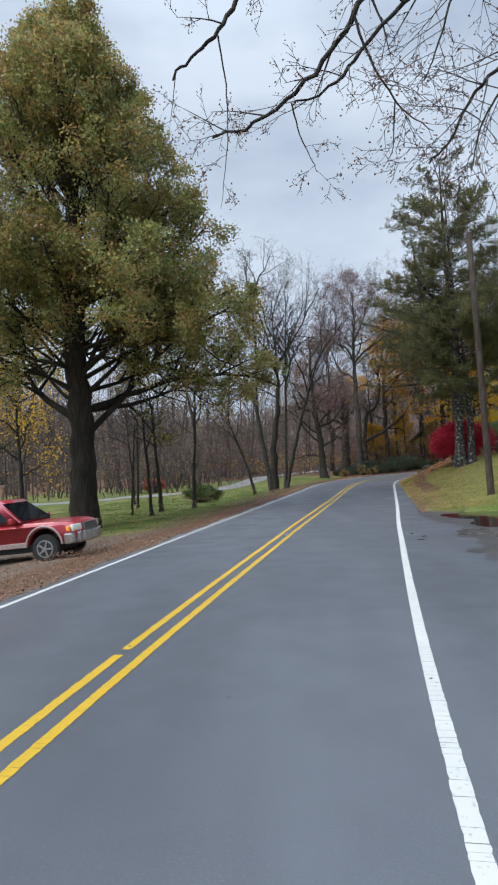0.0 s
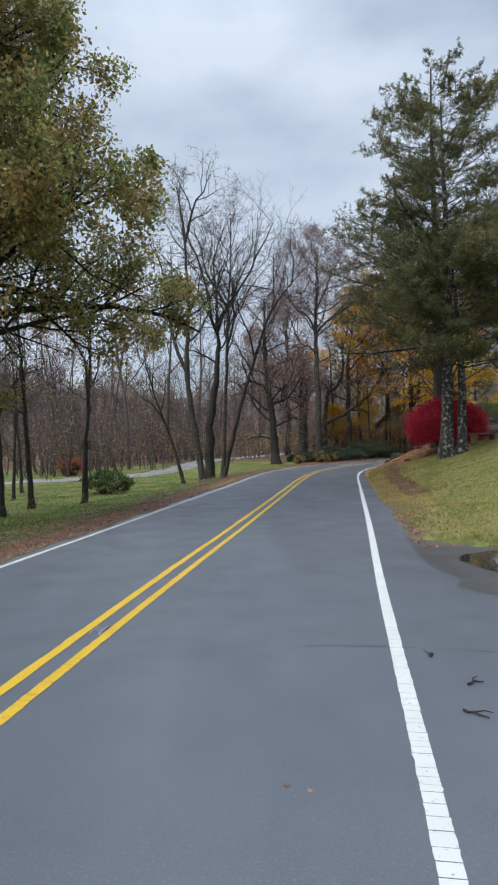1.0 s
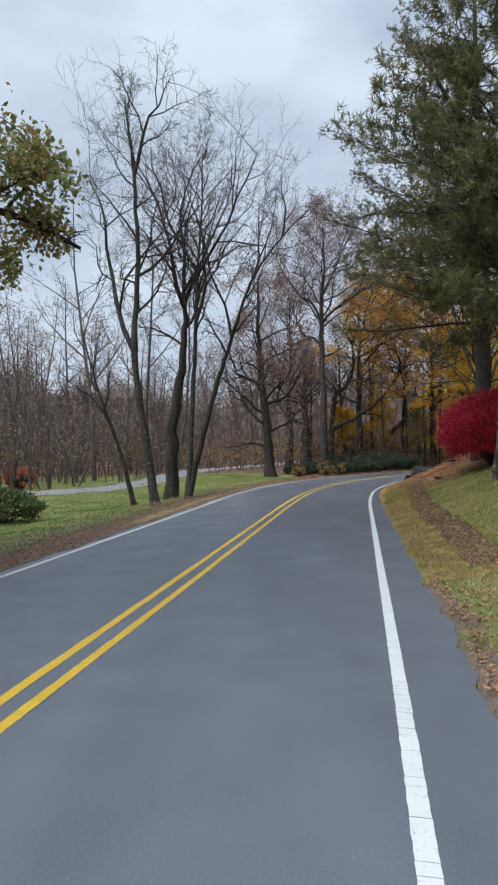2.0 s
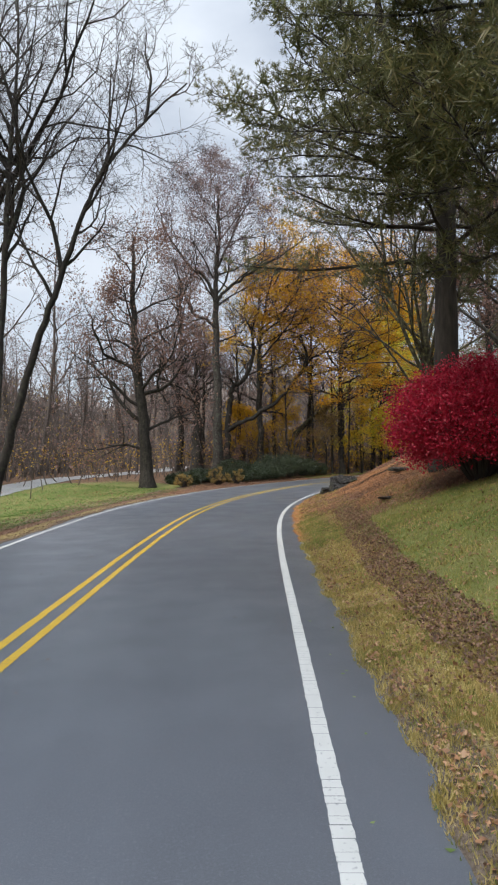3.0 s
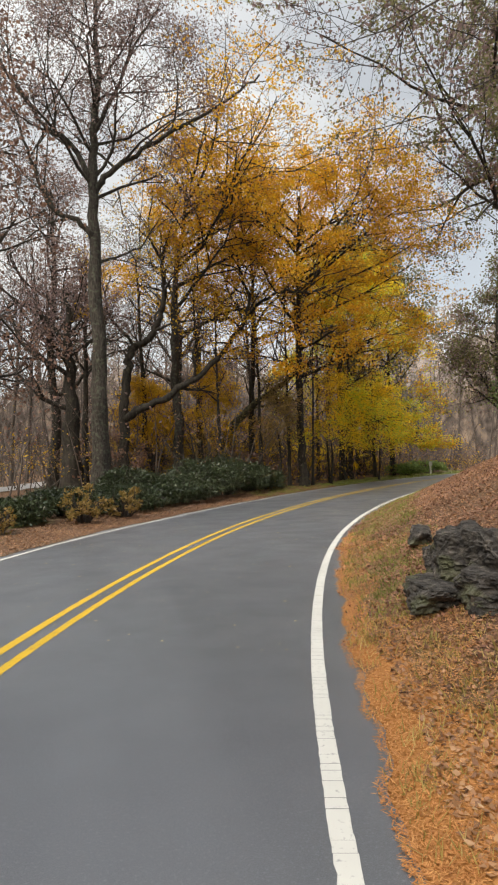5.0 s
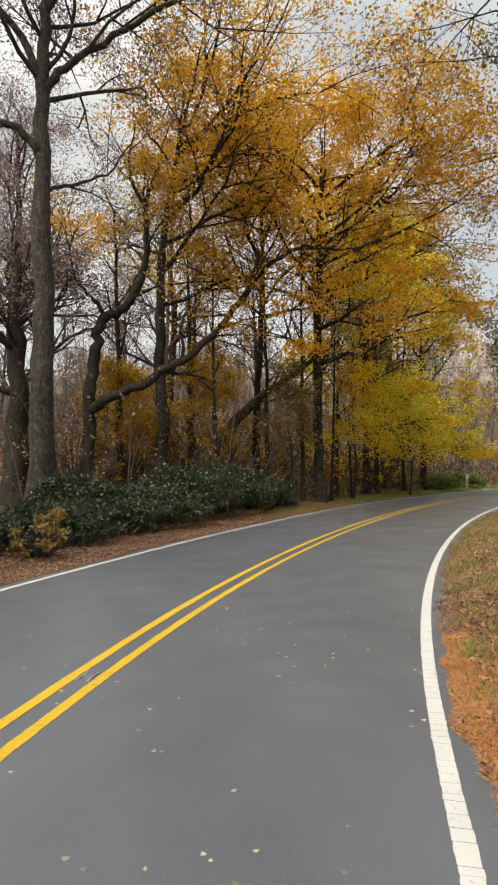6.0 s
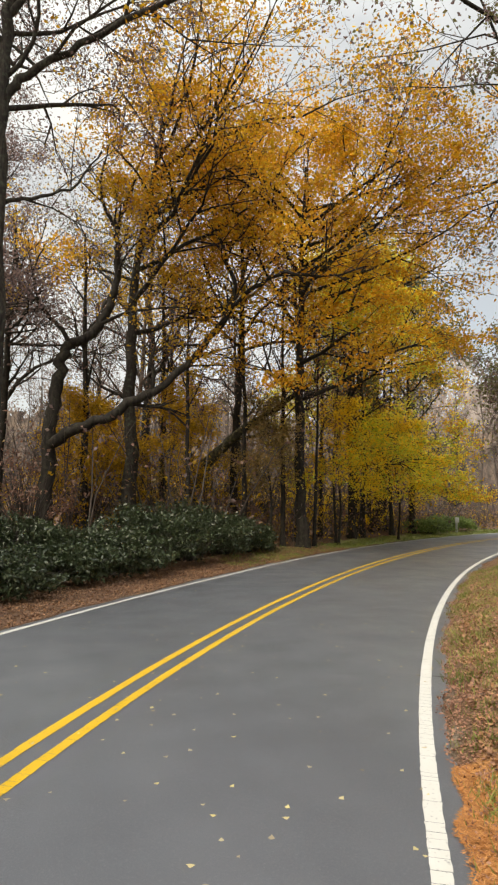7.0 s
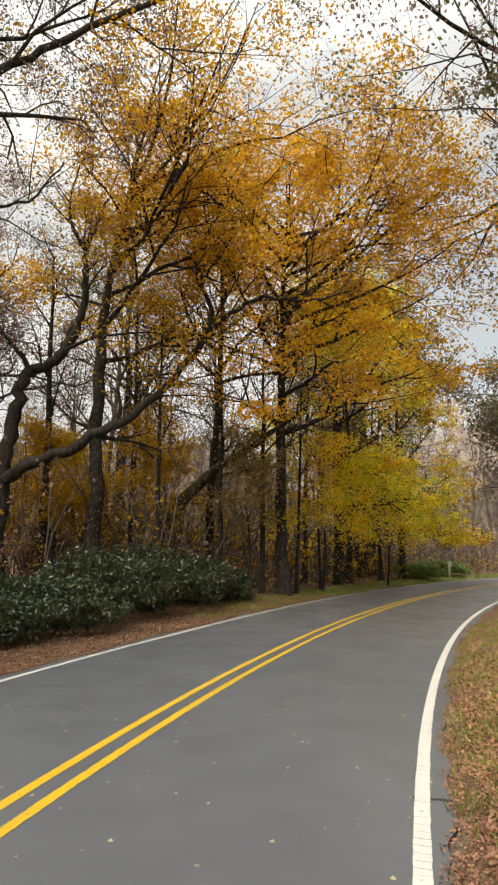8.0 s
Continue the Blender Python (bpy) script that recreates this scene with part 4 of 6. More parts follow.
tree("crooked_tree", "dark crooked maple reaching far out in thin golden leaves", 13.5, 79.0,
     [(0, 0, 0), (0.03, 0, 3.8), (0.16, 0, 5.6), (0.45, 0, 7.6), (0.7, 0, 8.3), (1.36, 0, 8.5), (1.95, 0, 9.2), (2.5, 0, 10.5), (2.62, 0, 12.4), (2.5, 0, 13.7), (2.7, 0, 14.2), (3.4, 0, 16.2)], 0.34,
     [(((0.05, 0, 4.0), (0.6, -0.5, 4.4)), ((2.1, -1.0, 5.0), (3.4, -1.0, 6.0), (4.8, -1.0, 6.7), (6.5, -1.0, 8.8), (7.35, -1.0, 10.0), (7.6, -1.0, 11.3), (7.0, -1.0, 12.9), (6.9, -1.0, 13.9)), 0.24, 12, 3.6),
      (((0.7, 0, 8.3), (0.2, 0.1, 9.2)), ((-0.5, 0.2, 9.8), (-0.9, 0.2, 11.2), (-0.4, 0.3, 12.6)), 0.1, 7, 3.2), (((2.5, 0, 13.6), (1.9, 0.1, 14.6)), ((1.8, 0.1, 15.8), (2.1, 0.1, 17.4)), 0.1, 6, 3.2),
      (((7.3, -1.0, 9.9), (7.9, -1.7, 10.8)), ((8.8, -3.3, 11.2), (10.6, -4.6, 10.6), (12.0, -5.0, 11.2)), 0.12, 7, 3.4), (7, 8.5, 14.5, 0.9, 4.0, 0.09)],
     53, MAT_BARK_DARK, MAT_TWIG_DARK, SHAPE_LOW, 4, [(LEAF_GOLD, 3, 0.14, 0.3)])
tree("maple_tree", "maple with a tall trunk and golden crown above the hedge", 17.0, 80.6,
     [(0, 0, 0), (0.05, 0, 4), (-0.1, 0, 8), (0.0, 0.1, 12), (0.6, 0, 16), (1.2, 0, 20.5)], 0.34,
     [(9.5, 0.85, 0.1, 0.4, 8.0, 0.12), (11.0, 0.7, -0.7, 0.5, 8.0, 0.12), (12, -0.9, 0.2, 0.5, 4.5, 0.08), (12.5, 0.9, -0.3, 0.45, 9.0, 0.12),
      (15, 0.8, -0.4, 0.45, 9.0, 0.11), (15.5, 0.3, 0.6, 0.7, 6.5, 0.1), (17, 0.8, 0.1, 0.5, 7.5, 0.1), (17.5, 0.3, -0.8, 0.5, 6.5, 0.1), (13.5, 0.55, -1.0, 0.45, 9.5, 0.12), (15.0, 0.9, -0.9, 0.4, 10.5, 0.11),
      (17.0, 0.35, -1.0, 0.3, 10.0, 0.1), (17.5, 0.6, -1.0, 0.28, 10.5, 0.1), (18.0, 0.5, -0.9, 0.28, 9.5, 0.1), (8, 14, 20, 1.0, 5.5, 0.09)],
     54, MAT_BARK_GREY, MAT_TWIG_DARK, SHAPE_MAPLE, 4, [(LEAF_GOLD, 5, 0.16, 0.26), (LEAF_ORANGE, 6, 0.16, 0.26)])
tree("maple_tree", "maple in golden orange leaves over the road bend", 25.4, 80.7,
     [(0, 0, 0), (-0.2, 0, 4), (-0.1, 0, 9), (-0.1, 0, 14), (0.2, 0, 20)], 0.28,
     [(7.2, 0.9, -0.6, 0.3, 7.5, 0.13), (7.5, -0.9, -0.5, 0.35, 6.5, 0.12), (9, 0.3, -1.0, 0.35, 7.0, 0.12), (10, -0.5, -0.8, 0.4, 7.5, 0.12), (11, 0.9, -0.2, 0.35, 8.5, 0.12), (13, 0.7, -0.5, 0.45, 7.5, 0.1), (13.5, -0.9, -0.2, 0.5, 8.0, 0.1), (16, -0.7, 0.3, 0.6, 7.0, 0.1), (12, 0.1, -1.0, 0.45, 9.0, 0.11), (13.5, 0.7, -0.8, 0.45, 9.0, 0.11), (14.5, -0.5, -1.0, 0.5, 8.5, 0.11), (15, 1.0, -0.4, 0.45, 8.5, 0.1), (16, 0.3, -1.0, 0.35, 8.0, 0.1), (16.5, -0.3, -1.0, 0.35, 8.0, 0.1), (17, 0.8, -0.7, 0.3, 7.5, 0.1), (12.5, 0.9, -0.9, 0.3, 9.0, 0.1), (14, 0.5, -1.0, 0.3, 9.0, 0.1), (15.5, 0.9, -0.8, 0.25, 8.5, 0.1), (12, 9, 19.5, 1.1, 6.5, 0.1)],
     55, MAT_BARK_DARK, MAT_TWIG_DARK, SHAPE_MAPLE, 4, [(LEAF_GOLD, 8, 0.165, 0.26), (LEAF_ORANGE, 10, 0.165, 0.26)])
tree("maple_tree", "slender maple in golden leaves inside the wood", 22.8, 83.5,
     [(0, 0, 0), (-0.2, 0, 4), (0.2, 0, 9), (0.3, 0, 14), (0.2, 0, 21)], 0.22,
     [(10, 0.9, -0.2, 0.5, 6.5, 0.1), (11.5, -0.9, -0.3, 0.5, 6.5, 0.1), (18, 10, 20.5, 1.05, 6.0, 0.1)],
     60, MAT_BARK_DARK, MAT_TWIG_DARK, SHAPE_MAPLE, 4, [(LEAF_ORANGE, 4, 0.17, 0.28), (LEAF_GOLD, 5, 0.17, 0.28)])
tree("maple_tree", "maple in bright yellow and green leaves at the road's edge", 30.9, 86.4,
     [(0, 0, 0), (0.1, 0, 4), (-0.1, 0, 8), (0.4, 0, 18)], 0.24,
     [(4.2, 0.8, -0.6, 0.15, 5.0, 0.1), (4.6, -0.6, -0.8, 0.15, 4.5, 0.09), (5.5, 0.2, -1, 0.3, 5.5, 0.1), (7, 1, -0.2, 0.3, 6.0, 0.1), (9, 0.5, -0.9, 0.4, 5.5, 0.1), (13, 5.0, 17.5, 1.15, 6.0, 0.1)],
     56, MAT_BARK_DARK, MAT_TWIG_DARK, SHAPE_LOW, 4, [(LEAF_LEMON, 9, 0.17, 0.3), (LEAF_LIME, 11, 0.17, 0.3)])
tree("maple_tree", "maple in deep yellow leaves low over the verge", 38.6, 92.0,
     [(0, 0, 0), (0.1, 0, 4), (-0.1, 0, 8), (0.1, 0, 16)], 0.24,
     [(3.2, 0.2, -1.0, 0.05, 5.0, 0.1), (3.4, 1.0, -0.6, 0.1, 4.5, 0.1), (4.5, -0.8, -0.8, 0.2, 4.5, 0.1), (13, 4.0, 15.5, 1.15, 6.0, 0.1)],
     57, MAT_BARK_DARK, MAT_TWIG_DARK, SHAPE_LOW, 4, [(LEAF_LEMON, 9, 0.18, 0.3), (LEAF_LIME, 5, 0.18, 0.3), (LEAF_ORANGE, 6, 0.18, 0.3)])
for k, (x, y, h, leaf) in enumerate([(15.0, 81.4, 6.5, LEAF_GOLD), (16.3, 83.6, 6.0, LEAF_GOLD), (18.6, 81.6, 7.5, LEAF_GOLD), (20.6, 84.2, 7.5, LEAF_GOLD), (28.2, 82.6, 7.5, LEAF_LEMON), (23.6, 80.6, 6.5, LEAF_BRONZE), (34.2, 86.6, 7.0, LEAF_LEMON)]):
    tree("maple_sapling", "slim young maple in thin golden leaves among the trunks", x, y, [(0, 0, 0), (0.2, 0, h * 0.3), (-0.1, 0.1, h * 0.65), (0.2, 0, h)], 0.07,
         [(13, 1.8, h * 0.95, 1.1, h * 0.34, 0.035)], 170 + k, MAT_BARK_DARK, MAT_TWIG_DARK, SHAPE_SAPLING, 3, [(leaf, 5, 0.13, 0.25)], group="young maples in the wood")
tree("leaning_tree", "mossy trunk leaning low through the undergrowth", 19.3, 83.0,
     [(0, 0, 0), (0.4, 0, 1.5), (1.4, -0.3, 3.4), (2.8, -0.9, 5.0), (5.0, -1.5, 6.6), (8.0, -1.6, 8.8)], 0.4,
     [(5, 4.4, 8.4, 0.9, 3.5, 0.1)], 58, MAT_BARK_BEECH, MAT_TWIG_DARK, SHAPE_WIDE, 3)
tree("oak_tree", "half-bare crooked oak standing deeper in the wood", 9.5, 88.0,
     [(0, 0, 0), (0.3, 0, 5), (-0.2, 0, 9), (0.4, 0, 14), (0.2, 0, 22)], 0.38,
     [(6.5, 0.9, -0.3, 0.6, 8.0, 0.15), (8.0, -0.8, -0.2, 0.7, 8.0, 0.15), (10, 0.8, 0.1, 0.8, 8.0, 0.14), (22, 8, 21, 1.1, 7.5, 0.13)],
     151, MAT_BARK_DARK, MAT_TWIG_DARK, SHAPE_CROOK, 4, [(LEAF_MAUVE, 2, 0.13, 0.26)])
tree("oak_tree", "half-bare oak with a few olive leaves deep in the wood", 19.5, 93.0,
     [(0, 0, 0), (-0.3, 0, 6), (0.2, 0, 11), (-0.2, 0, 16), (0.2, 0, 23)], 0.36,
     [(8, -0.9, -0.2, 0.6, 8.0, 0.14), (10, 0.9, 0.1, 0.7, 8.0, 0.14), (20, 9, 22, 1.1, 7.5, 0.13)],
     152, MAT_BARK_DARK, MAT_TWIG_DARK, SHAPE_CROOK, 4, [(LEAF_OLIVE, 2, 0.14, 0.26)])
tree("oak_tree", "tall oak in thin olive leaves above the wood", 37.0, 94.0,
     [(0, 0, 0), (0.1, 0, 8), (-0.2, 0, 14), (0.1, 0, 21)], 0.4, [(18, 8, 20, 1.1, 7.0, 0.16)],
     59, MAT_BARK_DARK, MAT_TWIG_DARK, SHAPE_CROOK, 4, [(LEAF_OLIVE, 4, 0.24, 0.4)])
tree("oak_tree", "tall oak in olive-brown leaves on the slope", 44.0, 84.0,
     [(0, 0, 0), (0.1, 0, 5), (-0.2, 0, 10), (0.1, 0, 15)], 0.35, [(18, 4, 14.5, 1.1, 6.0, 0.14)],
     159, MAT_BARK_DARK, MAT_TWIG_DARK, SHAPE_CROOK, 4, [(LEAF_OLIVE, 3, 0.22, 0.4), (LEAF_MAUVE, 2, 0.22, 0.4)])
for k, (ss, oo, h, r) in enumerate([(90.2, -6.2, 15, 0.13), (91.6, -5.2, 12, 0.1), (93.0, -6.8, 16, 0.22), (88.6, -7.4, 13, 0.15), (94.6, -5.4, 11, 0.08), (86.6, -9.0, 13, 0.13), (87.8, -11.5, 15, 0.2), (97.6, -8.0, 14, 0.16), (100.0, -6.4, 15, 0.2), (101.6, -7.6, 14, 0.18), (103.4, -6.0, 14, 0.16), (105.0, -8.5, 15, 0.2), (84.4, -13.0, 15, 0.2), (82.5, -16.0, 15, 0.22), (91.0, -14.0, 14, 0.2), (96.0, -13.0, 15, 0.22), (108.0, -9.0, 15, 0.2)]):
    x, y = map(float, along(ss, oo))
    tree("young_tree", "slim dark trunk in the wood beside the road", x, y, [(0, 0, 0), (0.2 * math.sin(k), 0, h * 0.4), (0.4 * math.sin(k * 2), 0, h)], r,
         [(8, h * 0.4, h * 0.95, 0.7, h * 0.2, r * 0.4)], 70 + k, MAT_BARK_DARK, MAT_TWIG_DARK, SHAPE_WIDE, 3, [(LEAF_RUSSET, 1, 0.14, 0.3)], group="young trunks in the wood")

# The beech on the bank, its stems spreading from the fork.
tree("beech_tree", "bare many-stemmed beech with a mossy trunk on the bank", 18.3, 47.6,
     [(0, 0, 0), (-0.05, 0, 1.5), (-0.1, -0.1, 3.0), (-0.2, -0.1, 5.0), (-0.1, 0, 8.5)], 0.3,
     [(2.9, -0.42, 0.1, 1.0, 13.0, 0.094), (3.1, 0.40, 0.0, 1.0, 13.0, 0.094), (3.2, -0.15, 0.4, 1.0, 14.0, 0.086), (3.3, 0.2, -0.3, 1.0, 13.0, 0.086), (3.4, -0.3, -0.2, 1.0, 13.0, 0.079), (2.6, -1.0, 0.35, 0.26, 6.5, 0.065),
      (3.4, -0.8, 0.5, 0.6, 8.0, 0.058), (3.6, 0.9, 0.3, 0.5, 8.0, 0.065), (3.9, -0.75, -0.2, 0.8, 10.0, 0.07), (4.2, -0.5, 0.5, 1.0, 12.0, 0.075), (4.4, 0.55, 0.2, 1.0, 12.0, 0.075), (4.8, -0.8, 0.5, 0.75, 8.5, 0.058), (5.2, 0.1, -0.15, 1.0, 13.0, 0.08), (6.0, -0.3, 0.2, 1.0, 11.0, 0.07)],
     61, MAT_BARK_BEECH, MAT_TWIG_DARK, SHAPE_BEECH, 4, [(LEAF_MAUVE, 1, 0.09, 0.18)])
# Trees past the beech, up the slope.
tree("oak_tree", "oak on the slope holding dark purple-brown leaves", 36.0, 71.5,
     [(0, 0, 0), (-0.1, 0, 4), (0.1, 0, 9), (0, 0, 24)], 0.42,
     [(11, -1.0, 0.05, 0.55, 13.5, 0.16), (13, -1.0, -0.3, 0.5, 14.0, 0.16), (15, -0.9, 0.4, 0.6, 14.5, 0.15), (17, -1.0, 0.0, 0.45, 14.0, 0.14), (19, -1.0, 0.2, 0.5, 12.0, 0.13), (10, 9, 23, 1.1, 7.5, 0.12)], 62, MAT_BARK_DARK, MAT_TWIG_DARK, SHAPE_CROOK, 4, [(LEAF_MAUVE, 6, 0.2, 0.24), (LEAF_OLIVE, 7, 0.2, 0.24)])
tree("beech_tree", "bare grey tree on the bank with fine twigs", 24.0, 50.5,
     [(0, 0, 0), (0.1, 0, 4), (-0.1, 0, 9), (0, 0, 19)], 0.3, [(18, 4, 18, 0.8, 6.5, 0.12)], 63, MAT_BARK_GREY, MAT_TWIG, SHAPE_WIDE, 4)
tree("oak_tree", "russet-leaved oak behind the rocks", 30.0, 57.5,
     [(0, 0, 0), (0.1, 0, 4), (-0.1, 0, 9), (0, 0, 17)], 0.3, [(18, 4, 16, 0.95, 6.0, 0.12)], 64, MAT_BARK_DARK, MAT_TWIG, SHAPE_WIDE, 4, [(LEAF_RUSSET, 5, 0.16, 0.25)])
tree("maple_tree", "yellow-leaved maple behind the lawn", 25.0, 54.0 - 14,
     [(0, 0, 0), (0.1, 0, 3), (-0.1, 0, 6), (0, 0, 11)], 0.2, [(18, 2.5, 10.5, 1.0, 4.5, 0.09)], 65, MAT_BARK_DARK, MAT_TWIG, SHAPE_WIDE, 3, [(LEAF_LEMON, 8, 0.17, 0.35)])
# The tree that hangs over the drive.
tree("overhanging_tree", "bare tree whose long boughs droop over the road", 13.5, 0.5,
     [(0, 0, 0), (-0.2, 0, 4), (-0.4, 0.1, 8), (-0.3, 0, 13), (0, 0, 18)], 0.4,
     [(((-0.3, 0, 7.6), (-4.5, 0.1, 11.0), (-8.5, 0.1, 11.6)), ((-10.6, 0, 10.6), (-11.57, 0, 9.32), (-12.06, 0, 8.54), (-12.72, 0, 7.86), (-13.46, 0, 7.38), (-14.1, 0, 7.3)), 0.075, 9, 1.5),
      (((-0.3, 0, 9.0), (-5.0, 0.5, 12.5), (-10.0, 0.3, 12.8)), ((-12.4, 0, 11.2), (-13.53, 0, 9.49), (-13.87, 0, 8.97), (-14.3, 0, 8.64), (-14.65, 0, 8.25)), 0.07, 4, 1.0),
      (((-13.87, 0, 8.97), (-13.78, 0, 8.13)), ((-13.79, 0, 7.22), (-13.98, 0, 6.1)), 0.015, 4, 0.5),
      (((-0.3, 0, 7.0), (-5.0, 0, 10.4), (-9.0, 0, 10.8)), ((-10.87, 0, 9.26), (-11.62, 0, 8.5), (-12.1, 0, 7.91), (-12.78, 0, 7.73)), 0.06, 8, 1.4),
      (((-11.72, 0, 9.15), (-11.46, 0, 8.22)), ((-11.07, 0, 7.51), (-10.57, 0, 7.11)), 0.026, 5, 1.0),
      (((-11.15, 0, 7.65), (-11.2, 0, 7.2)), ((-11.24, 0, 6.84), (-11.4, 0, 6.6)), 0.014, 3, 0.5),
      (((-12.77, 0, 7.78), (-12.67, 0, 7.22)), ((-12.48, 0, 6.76), (-12.42, 0, 6.6)), 0.014, 3, 0.5),
      (((-0.3, 0, 6.6), (-5.0, 0.2, 9.2), (-8.2, 0.1, 9.1)), ((-9.53, 0, 8.06), (-10.02, 0, 7.56), (-10.32, 0, 6.95), (-10.69, 0, 6.62)), 0.05, 14, 1.5),
      (((-8.2, 0.1, 9.1), (-8.9, 0, 8.4)), ((-9.56, 0, 7.61), (-9.88, 0, 7.1), (-10.05, 0, 6.48)), 0.03, 12, 1.3),
      (((-9.0, 0, 10.8), (-9.8, 0, 10.2)), ((-10.17, 0, 9.2), (-10.49, 0, 8.32), (-10.7, 0, 7.9)), 0.03, 10, 1.3), (8, 9, 17.5, 0.7, 5.0, 0.1)],
     66, MAT_BARK_DARK, MAT_TWIG_DARK, SHAPE_HANG, 4, [(LEAF_RUSSET, 1, 0.05, 0.05)])
tree("maple_tree", "small yellow maple behind the great oak", -16.5, 30.0,
     [(0, 0, 0), (0.1, 0, 3), (-0.1, 0, 6), (0, 0, 11)], 0.16, [(16, 2.5, 10.5, 1.0, 4.2, 0.08)], 67, MAT_BARK_DARK, MAT_TWIG, SHAPE_WIDE, 3, [(LEAF_GOLD, 2, 0.18, 0.4)])
tree("maple_tree", "bronze-leaved maple behind the great oak", -22.0, 34.0,
     [(0, 0, 0), (0.1, 0, 3), (-0.1, 0, 7), (0, 0, 14)], 0.2, [(20, 3, 13.5, 1.0, 5.0, 0.08)], 68, MAT_BARK_DARK, MAT_TWIG, SHAPE_WIDE, 3, [(LEAF_BRONZE, 4, 0.22, 0.3)])


def needle_mesh(tufts, ways, rng, count, length, half):
    """Tufts of fine needles."""
    n = len(tufts)
    p = np.repeat(tufts, count, axis=0)
    d = np.repeat(ways, count, axis=0) * 0.5 + rng.normal(0, 0.6, (n * count, 3)) + np.array([0, 0, 0.25])
    d /= np.linalg.norm(d, axis=1, keepdims=True)
    e = np.cross(d, rng.normal(size=(n * count, 3)))
    e /= np.linalg.norm(e, axis=1, keepdims=True)
    ln = length * rng.uniform(0.6, 1.2, (n * count, 1))
    v = np.stack([p - e * half, p + e * half, p + d * ln], 1).reshape(-1, 3)
    return v, np.arange(3 * n * count).reshape(-1, 3)


def path_through(points, n=16):
    """A smoothed line through some points."""
    c = np.array(points, float)
    t = np.linspace(0, len(c) - 1, n)
    p = np.stack([np.interp(t, range(len(c)), c[:, k]) for k in range(3)], 1)
    return np.stack([np.convolve(np.pad(p[:, k], 1, mode="edge"), (0.25, 0.5, 0.25), "valid") for k in range(3)], 1)


def pine(label, x, y, height, radius, reach, first, seed, fork=None, limbs=30, bare=(), needles=(5, 0.3, 0.016), bark_mat=MAT_BARK_PINE, low=()):
    rng = np.random.default_rng(seed)
    root = thing("pine_tree", label, "tree", x, y, gz(x, y), "pines on the lawn")
    big, small = Wood(), Wood()
    tufts, ways = [], []
    stems = [((0, 0), (0.2, 0.1), height, radius)] + ([fork] if fork else [])
    for (bx, by), (tx, ty), h, r in stems:
        t = np.linspace(0, 1, 22)
        pts = np.stack([bx + (tx - bx) * t + 0.12 * np.sin(t * 5 + seed), by + (ty - by) * t, t * h], 1)
        pts = np.concatenate([[pts[0] - (0, 0, 0.2)], pts])
        rad = r * (1 - 0.9 * np.linspace(0, 1, 23)) + r * 0.35 * np.exp(-np.maximum(pts[:, 2], 0) / 0.5)
        big.tube(pts, np.maximum(rad, 0.02), 12)
        spin = rng.uniform(0, 6.28)
        for k in range(limbs + len(low)):
            q = first + (0.985 - first) * (k + rng.uniform(0, 0.8)) / limbs if k < limbs else low[k - limbs][0] / h
            i = min(int(q * 21) + 1, 21)
            p = pts[i] + (pts[i + 1] - pts[i]) * (q * 21 + 1 - i)
            spin += 2.4 + rng.normal(0, 0.4)
            span = reach * (1.04 - q) ** 0.45 * rng.uniform(0.6, 1.25) * (0.75 if q < first + 0.05 else 1)
            d = unit(np.array((math.cos(spin), math.sin(spin), 0.12 + 0.75 * max(0, q - 0.55) + rng.normal(0, 0.1))))
            if k >= limbs:
                span, a = low[k - limbs][2], radians(low[k - limbs][1])
                d = unit(np.array((math.cos(a), math.sin(a), 0.1)))
            br = path_of(rng, p, d, span, 9, 0.09, 0.015)
            (big if r * (1 - q) > 0.06 else small).tube(br, np.maximum(r * 0.24 * (1.1 - q) * (1 - 0.85 * np.linspace(0, 1, 10)), 0.006), 5)
            m = int(8 + span * 5.5)
            for j in range(m):
                u = 0.3 + 0.7 * (j + rng.uniform(0, 1)) / m
                a = min(int(u * 9), 8)
                b0 = br[a] + (br[a + 1] - br[a]) * (u * 9 - a)
                side = splay(rng, unit(br[a + 1] - br[a]), rng.uniform(0.5, 1.1), rng.choice([0.0, 3.14]) + rng.normal(0, 0.5) + 1.57 * 0)
                side = unit(side * np.array((1, 1, 0.45)) + np.array((0, 0, 0.14)))
                tw = path_of(rng, b0, side, span * rng.uniform(0.1, 0.27) * (1.25 - u * 0.6), 4, 0.15, 0.03)
                small.tube(tw, np.array((0.012, 0.01, 0.008, 0.006, 0.004)), 3)
                for a2, many in ((2, 1), (3, 3), (4, 4)):
                    for _ in range(many):
                        tufts.append(tw[a2] + rng.normal(0, 0.06, 3))
                        ways.append(unit(tw[a2] - tw[a2 - 1] + rng.normal(0, 0.3, 3)))
    for way, r in bare:
        big.tube(path_through(way), np.linspace(r, r * 0.35, 16), 7)
    big.put("trunk", bark_mat, root)
    small.put("crown", MAT_TWIG_DARK, root)
    v, f = needle_mesh(np.array(tufts), np.array(ways), rng, *needles)
    mesh_of("needles", v, f, NEEDLES, root)
    return root


